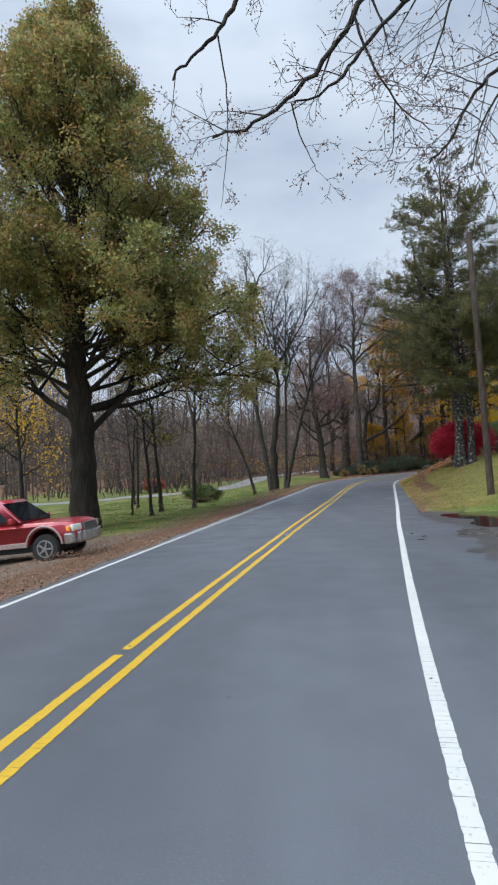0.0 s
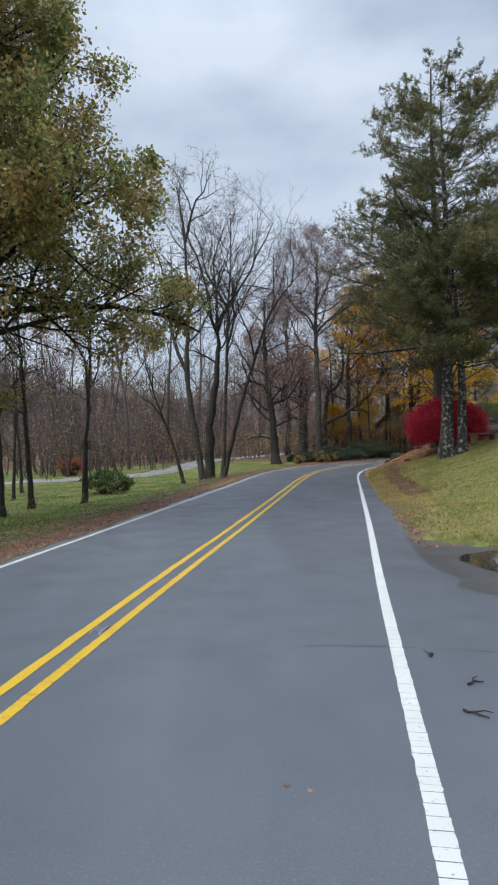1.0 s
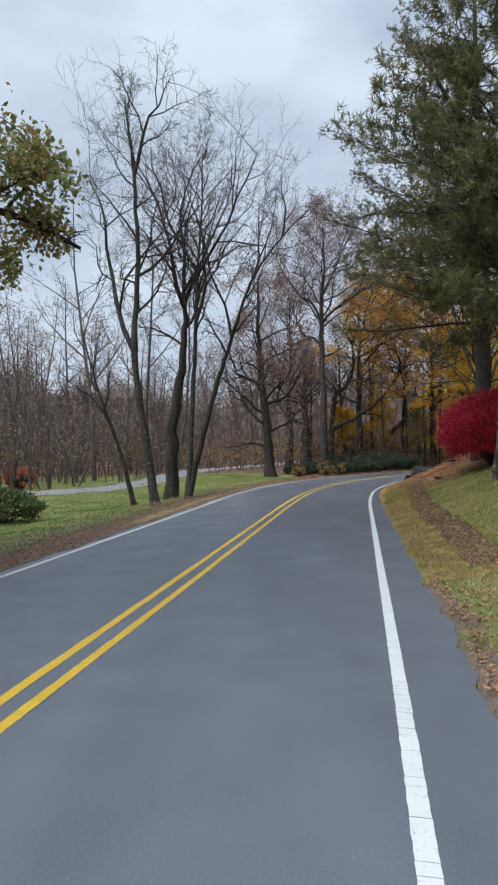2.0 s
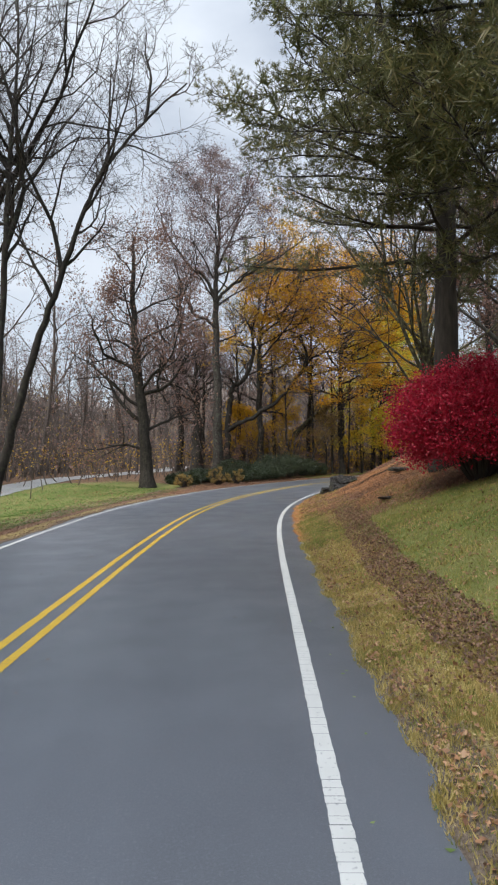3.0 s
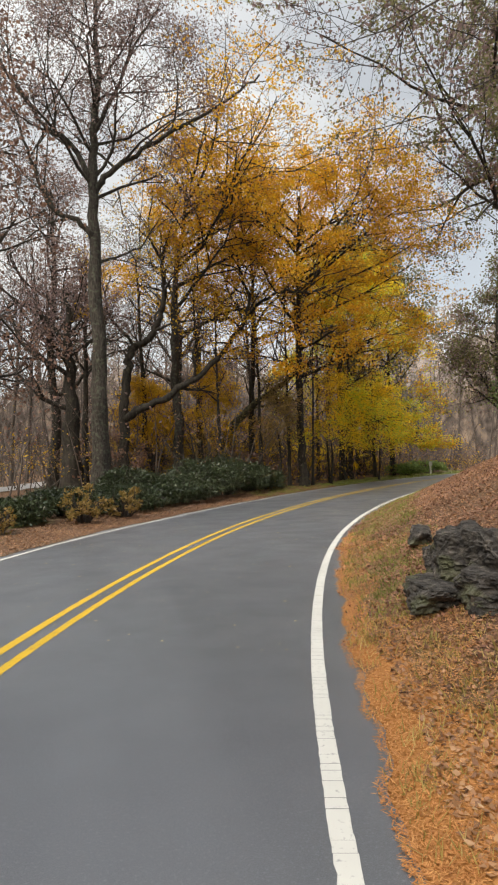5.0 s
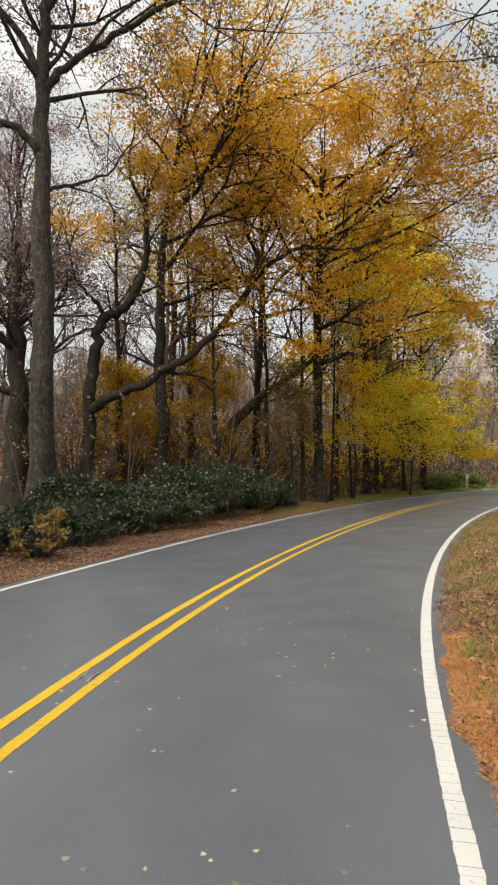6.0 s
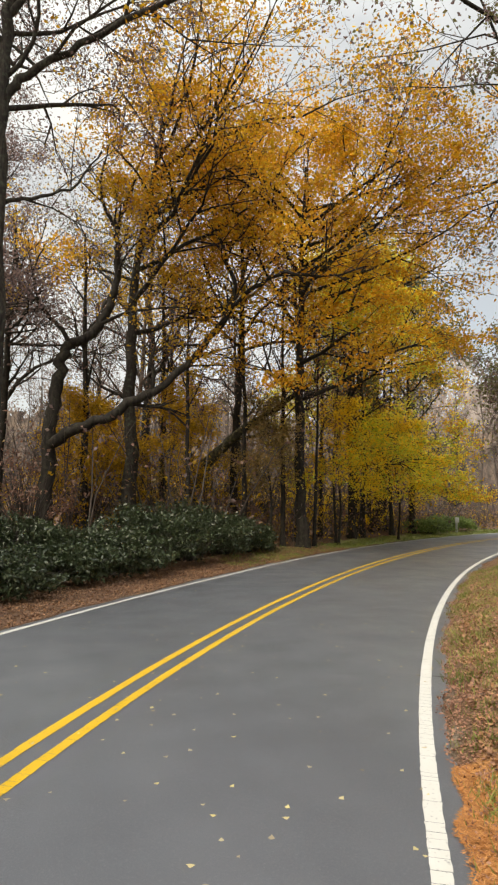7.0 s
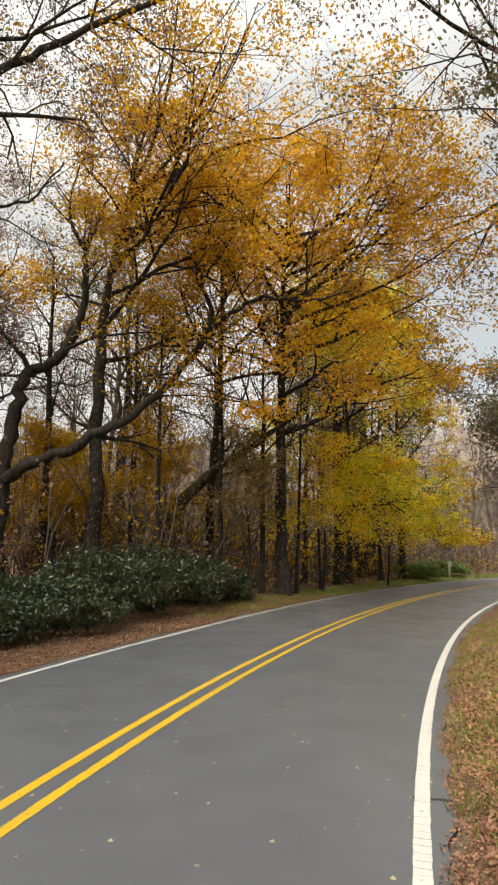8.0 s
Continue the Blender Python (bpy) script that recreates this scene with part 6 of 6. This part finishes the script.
def build_treeline():
    """The far edge of the woods, two layers deep, the farther one paled by painted haze."""
    rng = np.random.default_rng(350)
    for radius, high, hill, mat in ((118.0, 26.0, 0.0, MAT_TREELINE), (150.0, 36.0, 0.55, MAT_HAZY_HILL)):
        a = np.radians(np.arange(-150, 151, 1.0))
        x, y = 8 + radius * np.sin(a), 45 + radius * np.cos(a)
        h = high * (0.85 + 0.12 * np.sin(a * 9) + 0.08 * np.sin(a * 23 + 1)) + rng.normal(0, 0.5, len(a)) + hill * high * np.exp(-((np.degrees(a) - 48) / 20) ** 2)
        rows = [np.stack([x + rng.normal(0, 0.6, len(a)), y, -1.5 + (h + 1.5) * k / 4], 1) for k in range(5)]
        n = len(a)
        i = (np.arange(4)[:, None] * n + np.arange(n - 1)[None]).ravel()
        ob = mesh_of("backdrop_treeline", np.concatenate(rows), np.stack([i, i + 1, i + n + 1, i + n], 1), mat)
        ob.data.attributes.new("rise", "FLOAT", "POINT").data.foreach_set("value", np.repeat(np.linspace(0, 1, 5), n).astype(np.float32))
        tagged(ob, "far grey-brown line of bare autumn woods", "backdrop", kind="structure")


build_treeline()


# ---- grass and fallen leaves ----
def strew(name, label, category, n, s_range, o_fun, size, mat, seed, flat=0.75, tall=1.4, lift=0.012, bias=1.0):
    rng = np.random.default_rng(seed)
    s = rng.uniform(*s_range, n)
    x, y = along(s, o_fun(s, rng.random(n) ** bias))
    z = heights(x, y) + lift + rng.uniform(0, 0.02, n)
    z = np.where(z < -0.03, 0.008 + lift * 0.3, z)
    v, f = leaf_mesh(np.stack([x, y, z], 1), size, rng, tall, 0, flat)
    tagged(mesh_of(name, v, f, mat), label, category, kind="stuff")


def blades(name, label, n, s_range, o_fun, h, mat, seed, bias=1.0, tuft=0.0):
    """Grass blades; with tuft they grow in uneven tufts of that width."""
    rng = np.random.default_rng(seed)
    m = n // 26 if tuft else n
    s = rng.uniform(*s_range, m)
    x, y = along(s, o_fun(s, rng.random(m) ** bias))
    tall = np.ones(n)
    if tuft:
        who = rng.integers(0, m, n)
        tall = rng.uniform(0.45, 1.7, m)[who]
        x, y = x[who] + rng.normal(0, tuft, n), y[who] + rng.normal(0, tuft, n)
    z = heights(x, y)
    keep = z > -0.05 if "meadow" not in name else z > -5
    x, y, z = x[keep], y[keep], z[keep]
    n = len(x)
    a = rng.uniform(0, 6.28, n)
    hh = h * rng.uniform(0.5, 1.3, n) * tall[keep]
    lx, ly = rng.normal(0, 0.5, n) * hh, rng.normal(0, 0.5, n) * hh
    c, d = np.cos(a) * 0.007, np.sin(a) * 0.007
    v = np.stack([np.stack([x - c, y - d, z - 0.01], 1), np.stack([x + c, y + d, z - 0.01], 1), np.stack([x + lx, y + ly, z + hh], 1)], 1).reshape(-1, 3)
    tagged(mesh_of(name, v, np.arange(3 * n).reshape(-1, 3), mat), label, "grass", kind="stuff")


blades("verge_grass", "dry yellow grass along the road's edge", 90000, (29.0, 47.0), lambda s, q: right_edge(s) - 0.04 + 1.35 * q, 0.038, BLADES_DRY, 400, 1.0, 0.06)
blades("lawn_grass", "short green lawn grass on the slope", 95000, (20.5, 45.0), lambda s, q: right_edge(s) + 1.3 + 8.5 * q, 0.045, BLADES, 401, 1.4)
blades("lawn_dry_grass", "yellowed grass mottling the lawn", 46000, (20.5, 45.5), lambda s, q: right_edge(s) + 1.0 + 7.0 * q, 0.048, BLADES_DRY, 406, 1.4, 0.2)
blades("lawn_edge_grass", "green grass mixed into the dry verge", 26000, (20.5, 46.0), lambda s, q: right_edge(s) + 0.1 + 1.4 * q, 0.035, BLADES, 404, 1.0, 0.09)
blades("meadow_grass", "short green meadow grass", 120000, (20.0, 66.0), lambda s, q: left_edge(s) - 1.5 - 14 * q, 0.075, BLADES_MEADOW, 402, 1.2)
blades("bank_grass", "sparse dry grass on the leafy bank", 9000, (45.0, 59.0), lambda s, q: right_edge(s) + 0.15 + 1.6 * q, 0.06, BLADES_DRY, 403, 1.3, 0.1)
blades("bank_patch_grass", "green and yellow grass patches in the leafy bank", 14000, (43.0, 48.5), lambda s, q: right_edge(s) + 0.25 + 3.6 * q, 0.06, BLADES, 405, 2.2, 0.16)
strew("pine_straw", "orange pine straw drifted along the asphalt edge", "pine straw", 80000, (44.5, 68.0), lambda s, q: right_edge(s) - 0.06 + np.maximum(0.15, 0.72 + 0.5 * np.sin(s * 0.9 + 0.8) + 0.3 * np.sin(s * 2.3)) * q, 0.045, PINE_STRAW, 410, 0.93, 6.0, bias=1.2)
strew("pine_straw_bank", "pale orange pine straw spread over the upper bank", "pine straw", 60000, (47.0, 60.0), lambda s, q: right_edge(s) + 1.6 + 3.0 * q + 0.5 * np.sin(s * 0.8), 0.045, PINE_STRAW, 424, 0.85, 6.0, 0.04)
blades("straw_edge_grass", "green and yellow grass behind the pine straw", 9000, (43.5, 50.0), lambda s, q: right_edge(s) + 0.4 + 0.5 * q - 0.02 * (s - 43.5), 0.045, BLADES, 425, 1.0, 0.1)
strew("fallen_leaves_bank", "brown leaves lying thick on the bank", "fallen leaves", 120000, (45.5, 80.0), lambda s, q: right_edge(s) + 0.25 + np.maximum(0.7 - 0.12 * (s - 45.5), 0) + 9 * q, 0.05, FALLEN, 411, 0.6, bias=1.4)
strew("fallen_leaves_ridge", "red-brown leaves on the upper bank", "fallen leaves", 66000, (46.0, 82.0), lambda s, q: right_edge(s) + 0.7 + 7 * q, 0.048, FALLEN_RED, 412, 0.6)
strew("fallen_leaves_trail", "brown leaves drifted in the lawn's hollow", "fallen leaves", 17000, (29.5, 48.0), lambda s, q: right_edge(s) + 0.78 + 0.05 * np.maximum(s - 40, 0) + 0.7 * q + 0.03 * np.sin(s * 0.6), 0.042, FALLEN_DULL, 413, 0.4, lift=0.03)
strew("fallen_leaves_edge", "red-brown leaves gathered beside the asphalt", "fallen leaves", 26000, (58.0, 84.0), lambda s, q: right_edge(s) - 0.05 + 1.3 * q, 0.034, FALLEN_RED, 419, 0.6)
strew("fallen_leaves_dry_verge", "pale leaves caught in the dry verge", "fallen leaves", 5000, (22.0, 50.0), lambda s, q: right_edge(s) + 0.02 + 1.2 * q, 0.032, FALLEN, 418, 0.4, lift=0.04)
strew("fallen_leaves_lawn", "scattered leaves on the lawn", "fallen leaves", 24000, (20.6, 46.0), lambda s, q: right_edge(s) + 0.1 + 9 * q, 0.056, FALLEN, 414, 0.6, bias=1.5)
strew("fallen_leaves_verge", "leaves along the far verge of the road", "fallen leaves", 42000, (2.0, 92.0), lambda s, q: left_edge(s) - 0.05 - 2.3 * q, 0.05, FALLEN_DULL, 415, 0.6, bias=1.3)
strew("fallen_leaves_hedge", "yellow and brown leaves under the hedge", "fallen leaves", 22000, (62.0, 92.0), lambda s, q: left_edge(s) - 0.02 - 2.2 * q, 0.05, FALLEN, 423, 0.6, bias=1.2)
strew("fallen_leaves_meadow", "scattered leaves in the meadow grass", "fallen leaves", 8000, (4.0, 66.0), lambda s, q: left_edge(s) - 2 - 12 * q, 0.075, FALLEN, 416, 0.6)
strew("fallen_leaves_road", "a few dull leaves stuck to the road", "fallen leaves", 70, (-8.0, 62.0), lambda s, q: -3.4 + 7.0 * q, 0.055, FALLEN_DULL, 417, 0.97, 1.4, 0.002)

strew("green_leaf_scraps", "torn green leaves lying on the asphalt edge", "fallen leaves", 60, (26.0, 44.0), lambda s, q: right_edge(s) - 0.45 * q, 0.05, LEAF_WEED, 426, 0.9, 1.6, 0.004, 1.5)
strew("fallen_leaves_bend", "small pale leaves stuck to the damp bend", "fallen leaves", 620, (58.0, 90.0), lambda s, q: -3.4 + 6.6 * q, 0.05, FALLEN_PALE, 420, 0.97, 1.3, 0.002)
blades("far_verge_grass", "short green grass on the far verge of the bend", 16000, (82.0, 120.0), lambda s, q: left_edge(s) - 0.1 - 2.2 * q, 0.09, BLADES, 421, 1.0, 0.1)
blades("bank_weeds", "green and brown weeds among the roadside leaves", 28000, (58.5, 84.0), lambda s, q: right_edge(s) + 0.05 + 1.5 * q, 0.06, BLADES, 422, 1.0, 0.1)

# ---- vehicles ----
def car_paint(name, colour):
    m, n, l, b = material(name, 0.28, 0, 0.5)
    f = noise_node(n, l, 3, 4)
    l.new(ramp(n, l, f, [(0.3, tuple(c * 0.85 for c in colour)), (0.7, colour)]), b.inputs["Base Color"])
    b.inputs["Coat Weight"].default_value, b.inputs["Coat Roughness"].default_value = 0.6, 0.08
    return m


MAT_TYRE = plain("tyre rubber", (0.02, 0.02, 0.021), 0.85, 0, 40)
MAT_RIM = plain("alloy wheel", (0.42, 0.43, 0.44), 0.3, 0.8, 20)

MAT_BUMPER = plain("dull chrome", (0.5, 0.5, 0.5), 0.25, 0.85, 12)
MAT_BLACK = plain("black plastic", (0.025, 0.025, 0.027), 0.6, 0, 40)
MAT_CLADDING = plain("dull rose-grey cladding", (0.30, 0.22, 0.21), 0.5, 0, 20)
MAT_GLASS = glass("car window", (0.02, 0.024, 0.028), 0.04)
MAT_LIGHT = glass("headlight lens", (0.6, 0.56, 0.48), 0.1)
MAT_AMBER = glass("amber lens", (0.75, 0.28, 0.04), 0.15)


def prism(bm, outline, width, inset=0.0):
    """An outline in x and z drawn across the car's width; its upper points move in by inset."""
    top = max(z for _, z in outline)
    low = min(z for _, z in outline)
    sides = []
    for side in (-1, 1):
        ring = []
        for x, z in outline:
            k = (z - low) / (top - low)
            ring.append(bm.verts.new((x, side * (width / 2 - inset * k), z)))
        sides.append(ring)
    a, b = sides
    bm.faces.new(a)
    bm.faces.new(b[::-1])
    n = len(a)
    for i in range(n):
        bm.faces.new((a[i], b[i], b[(i + 1) % n], a[(i + 1) % n]))
    bmesh.ops.recalc_face_normals(bm, faces=bm.faces)


def arch(cx, r, z0, steps=9):
    return [(cx + r * math.cos(math.pi * k / steps), z0 + r * math.sin(math.pi * k / steps)) for k in range(steps + 1)]


def car(name, label, x, y, turn, paint_mat, length, width, hood, belt, roof, wheel, axles, screen, trim):
    """A car whose nose points along its own x; axles: x of the front and rear wheels."""
    root = thing(name, label, "car", x, y, 0)
    front, rear = length / 2, -length / 2
    sill = wheel * 0.62
    r_arch = wheel * 0.62
    outline = [(rear, sill), (axles[1] - r_arch, sill)] + arch(axles[1], r_arch, sill)[::-1][1:-1] + [(axles[1] + r_arch, sill), (axles[0] - r_arch, sill)]
    outline += arch(axles[0], r_arch, sill)[::-1][1:-1] + [(axles[0] + r_arch, sill), (front - 0.12, sill), (front, sill + 0.12), (front, hood - 0.36), (front - 0.035, hood - 0.2), (front - 0.1, hood - 0.1), (front - 0.26, hood - 0.03), (front - 0.6, hood + 0.01)]
    outline += [(screen[0], belt), (rear + 0.06, belt), (rear, belt - 0.1)]
    bm = bmesh.new()
    prism(bm, outline, width, 0.0)
    bmesh.ops.bevel(bm, geom=list(bm.edges), offset=0.045, segments=3, affect="EDGES", clamp_overlap=True)
    for k in range(7):
        for at, way in (((0, 0, sill + 0.06 + (belt - sill - 0.1) * k / 6), (0, 0, 1)), ((front - 0.06 - 0.13 * k, 0, 0), (1, 0, 0)), ((0, (k - 3) * width / 7.5, 0), (0, 1, 0))):
            bmesh.ops.bisect_plane(bm, geom=bm.verts[:] + bm.edges[:] + bm.faces[:], plane_co=at, plane_no=way)
    middle = sill + (belt - sill) * 0.45
    for v in bm.verts:
        nose = max(0.0, (v.co.x - front + 0.85) / 0.85)
        v.co.y *= (1 - 0.075 * ((v.co.z - middle) / (belt - middle)) ** 2) * (1 - 0.09 * nose ** 2)
        v.co.x -= 0.16 * nose * (v.co.y / (width / 2)) ** 4
        if v.co.z > middle and v.co.x > screen[0] - 0.1:
            v.co.z -= 0.035 * (v.co.y / (width / 2)) ** 2
    body = part("body", bm, paint_mat, root, smooth=True)
    bm = bmesh.new()
    prism(bm, [(screen[0], belt - 0.01), (screen[1], roof - 0.04), (screen[1] - 0.2, roof), (screen[2] + 0.25, roof), (screen[2], roof - 0.06), (screen[3], belt - 0.01)], width - 0.08, 0.16)
    bmesh.ops.bevel(bm, geom=list(bm.edges), offset=0.04, segments=2, affect="EDGES", clamp_overlap=True)
    part("cabin", bm, paint_mat, root, smooth=True)
    slope = (roof - belt) or 1
    for side in (-1, 1):
        edges = np.linspace(screen[1] - 0.12, screen[2] + 0.3, 4)
        for k in range(3):
            bm = bmesh.new()
            x0, x1 = edges[k] - 0.04, edges[k + 1] + 0.04
            lean = (screen[0] - screen[1]) * 0.75 if k == 0 else 0
            quad = []
            for px, pz in ((x0 + lean, belt + 0.05), (x0, roof - 0.12), (x1, roof - 0.12), (x1, belt + 0.05)):
                inset = 0.16 * (pz - belt) / slope
                quad.append(bm.verts.new((px, side * ((width - 0.08) / 2 - inset + 0.006), pz)))
            face = bm.faces.new(quad if side < 0 else quad[::-1])
            bmesh.ops.solidify(bm, geom=[face], thickness=0.012)
            part("window", bm, MAT_GLASS, root)
    bm = bmesh.new()
    quad = []
    for px, pz, hw in ((screen[0] - 0.02, belt + 0.04, width / 2 - 0.12), (screen[1] + 0.04, roof - 0.1, width / 2 - 0.27)):
        quad.append([bm.verts.new((px + 0.012, q * hw, pz + 0.012)) for q in (-1, 1)])
    face = bm.faces.new((quad[0][0], quad[0][1], quad[1][1], quad[1][0]))
    bmesh.ops.solidify(bm, geom=[face], thickness=0.012)
    part("windscreen", bm, MAT_GLASS, root)
    bm = bmesh.new()
    for k in range(9):
        q = (k - 4) / 4
        box(bm, (0.26, width / 8.6, 0.3), (front - 0.04 - 0.2 * q ** 4, q * (width / 2 - 0.09), sill + 0.13), (0, 0, 10 * q ** 3), 0.05)
    box(bm, (0.1, width * 0.5, 0.1), (front + 0.03, 0, sill + 0.02), bevel=0.03)
    part("front_bumper", bm, MAT_BUMPER if trim is MAT_CLADDING else trim, root, "chrome bumper" if trim is MAT_CLADDING else "")
    bm = bmesh.new()
    box(bm, (0.2, width, 0.24), (rear, 0, sill + 0.12), bevel=0.05)
    part("rear_bumper", bm, trim, root)
    bm = bmesh.new()
    box(bm, (0.05, width * 0.48, 0.24), (front - 0.01, 0, hood - 0.24), (0, -9, 0), 0.02)
    for k in range(5):
        box(bm, (0.02, width * 0.46, 0.018), (front + 0.02, 0, hood - 0.33 + 0.045 * k))
    part("grille", bm, MAT_GRILLE, root)
    for side in (-1, 1):
        bm = bmesh.new()
        box(bm, (0.2, 0.4, 0.2), (front - 0.16, side * (width / 2 - 0.28), hood - 0.23), (0, -10, side * 14), 0.06)
        part("headlight", bm, MAT_LIGHT, root)
        bm = bmesh.new()
        box(bm, (0.2, 0.1, 0.15), (front - 0.3, side * (width / 2 - 0.1), hood - 0.24), (0, 0, side * 20), 0.04)
        part("indicator", bm, MAT_AMBER, root)
        bm = bmesh.new()
        box(bm, (axles[0] - axles[1] - 2.1 * r_arch, 0.04, 0.14), ((axles[0] + axles[1]) / 2, side * (width / 2 + 0.0), sill + 0.06), bevel=0.02)
        part("side_trim", bm, trim, root)
        bm = bmesh.new()
        box(bm, (0.14, 0.2, 0.16), (screen[0] - 0.25, side * (width / 2 + 0.08), belt + 0.08), bevel=0.04)
        part("wing_mirror", bm, paint_mat, root)
        for k in range(2):
            bm = bmesh.new()
            box(bm, (0.16, 0.03, 0.035), (screen[1] - 0.75 - k * 1.05, side * (width / 2 - 0.005), belt - 0.12), bevel=0.01)
            part("door_handle", bm, paint_mat, root)
        for ax in axles:
            bm = bmesh.new()
            w = Wood()
            pts = [(ax + (wheel + 0.02) * math.cos(a) * 0.63, side * (width / 2 + 0.005), sill + (wheel + 0.02) * math.sin(a) * 0.63) for a in np.linspace(0, math.pi, 11)]
            w.tube(pts, np.full(11, 0.035), 6)
            bm.free()
            w.put("arch_trim", trim, root)
            tyre_bm = bmesh.new()
            m = pose(ax, side * (width / 2 - 0.14), wheel / 2, 90, 0, 0)
            bmesh.ops.create_cone(tyre_bm, cap_ends=True, segments=32, radius1=wheel / 2, radius2=wheel / 2, depth=0.24, matrix=m)
            bmesh.ops.bevel(tyre_bm, geom=[e for e in tyre_bm.edges if len(e.link_faces) == 2 and e.calc_face_angle(0) > 1], offset=0.04, segments=3, affect="EDGES")
            tyre = part("tyre", tyre_bm, MAT_TYRE, root)
            rim_bm = bmesh.new()
            out = side * (width / 2 - 0.02)
            disc_bm = bmesh.new()
            bmesh.ops.create_cone(disc_bm, cap_ends=True, segments=28, radius1=wheel * 0.27, radius2=wheel * 0.27, depth=0.03, matrix=pose(ax, out, wheel / 2, 90, 0, 0))
            part("brake_disc", disc_bm, MAT_BLACK, tyre)
            ring = [(ax + wheel * 0.28 * math.cos(q), out + side * 0.012, wheel / 2 + wheel * 0.28 * math.sin(q)) for q in np.linspace(0, 2 * math.pi, 25)]
            for p0, p1 in zip(ring, ring[1:]):
                rod(rim_bm, p0, p1, 0.022, None, 6)
            for k in range(5):
                a = k * 1.2566
                box(rim_bm, (wheel * 0.2, 0.03, 0.05), (ax + math.cos(a) * wheel * 0.15, out + side * 0.02, wheel / 2 + math.sin(a) * wheel * 0.15), (0, -math.degrees(a), 0), 0.008)
            bmesh.ops.create_cone(rim_bm, cap_ends=True, segments=16, radius1=0.06, radius2=0.05, depth=0.05, matrix=pose(ax, out + side * 0.025, wheel / 2, 90, 0, 0))
            part("rim", rim_bm, MAT_RIM, tyre)
    bm = bmesh.new()
    box(bm, (length * 0.8, width * 0.8, sill * 0.5), (0, 0, sill * 0.9))
    part("underbody", bm, MAT_BLACK, root)
    c, s = math.cos(radians(turn)), math.sin(radians(turn))
    ends = [gz(x + c * a, y + s * a) for a in axles]
    tilt = math.degrees(math.atan2(ends[1] - ends[0], axles[0] - axles[1]))
    root.matrix_basis = pose(x, y, (ends[0] + ends[1]) / 2 - 0.015, 0, tilt, turn)
    return root


MAT_RED_CAR, MAT_WHITE_CAR = car_paint("red car paint", (0.36, 0.02, 0.03)), car_paint("white car paint", (0.78, 0.78, 0.78))
car("pickup_truck", "red pickup truck parked on the leafy roadside", -7.85, 8.55, -5, MAT_RED_CAR, 5.4, 1.95, 1.12, 1.16, 1.85, 0.8, (1.75, -1.75), (1.15, 0.4, -2.2, -2.5), MAT_CLADDING)
car("white_suv", "white sport utility car parked beyond the lawn", 20.9, 38.0, 215, MAT_WHITE_CAR, 4.7, 1.9, 1.08, 1.12, 1.75, 0.72, (1.4, -1.4), (0.65, 0.0, -2.0, -2.3), MAT_BLACK)


# ---- small things ----
def bench(x, y, turn):
    root = thing("log_bench", "low brown timber bench at the top of the lawn", "bench", x, y, gz(x, y), "benches on the lawn")
    for k in (-0.13, 0.13):
        bm = bmesh.new()
        box(bm, (1.6, 0.24, 0.07), (0, k, 0.45), bevel=0.015)
        part("plank", bm, MAT_WOOD, root)
    for k in (-0.6, 0.6):
        bm = bmesh.new()
        box(bm, (0.14, 0.46, 0.5), (k, 0, 0.17), bevel=0.02)
        part("leg", bm, MAT_WOOD, root)
    root.rotation_euler = (0, 0, radians(turn))


bench(15.6, 34.6, 15)
bench(16.8, 31.8, -20)


def sign(x, y):
    root = thing("box_on_post", "small weathered slatted box fixed to a thin trunk", "birdhouse", x, y, gz(x, y))
    bm = bmesh.new()
    box(bm, (0.06, 0.06, 3.0), (0, 0, 1.4))
    part("post", bm, MAT_POLE, root)
    for k in range(4):
        bm = bmesh.new()
        box(bm, (0.42, 0.03, 0.07), (0, -0.05, 2.55 + 0.1 * k), bevel=0.008)
        part("slat", bm, MAT_POLE, root)


sign(-5.0, 30.1)


def marker_post():
    x, y = along(112.0, -5.2)
    root = thing("marker_post", "small white post on the far verge", "post", float(x), float(y), gz(float(x), float(y)))
    bm = bmesh.new()
    box(bm, (0.14, 0.14, 1.2), (0, 0, 0.55), bevel=0.02)
    part("post", bm, MAT_WHITE, root)
    bm = bmesh.new()
    box(bm, (0.34, 0.04, 0.4), (0, -0.09, 0.95), bevel=0.01)
    part("plate", bm, MAT_WHITE, root)


marker_post()
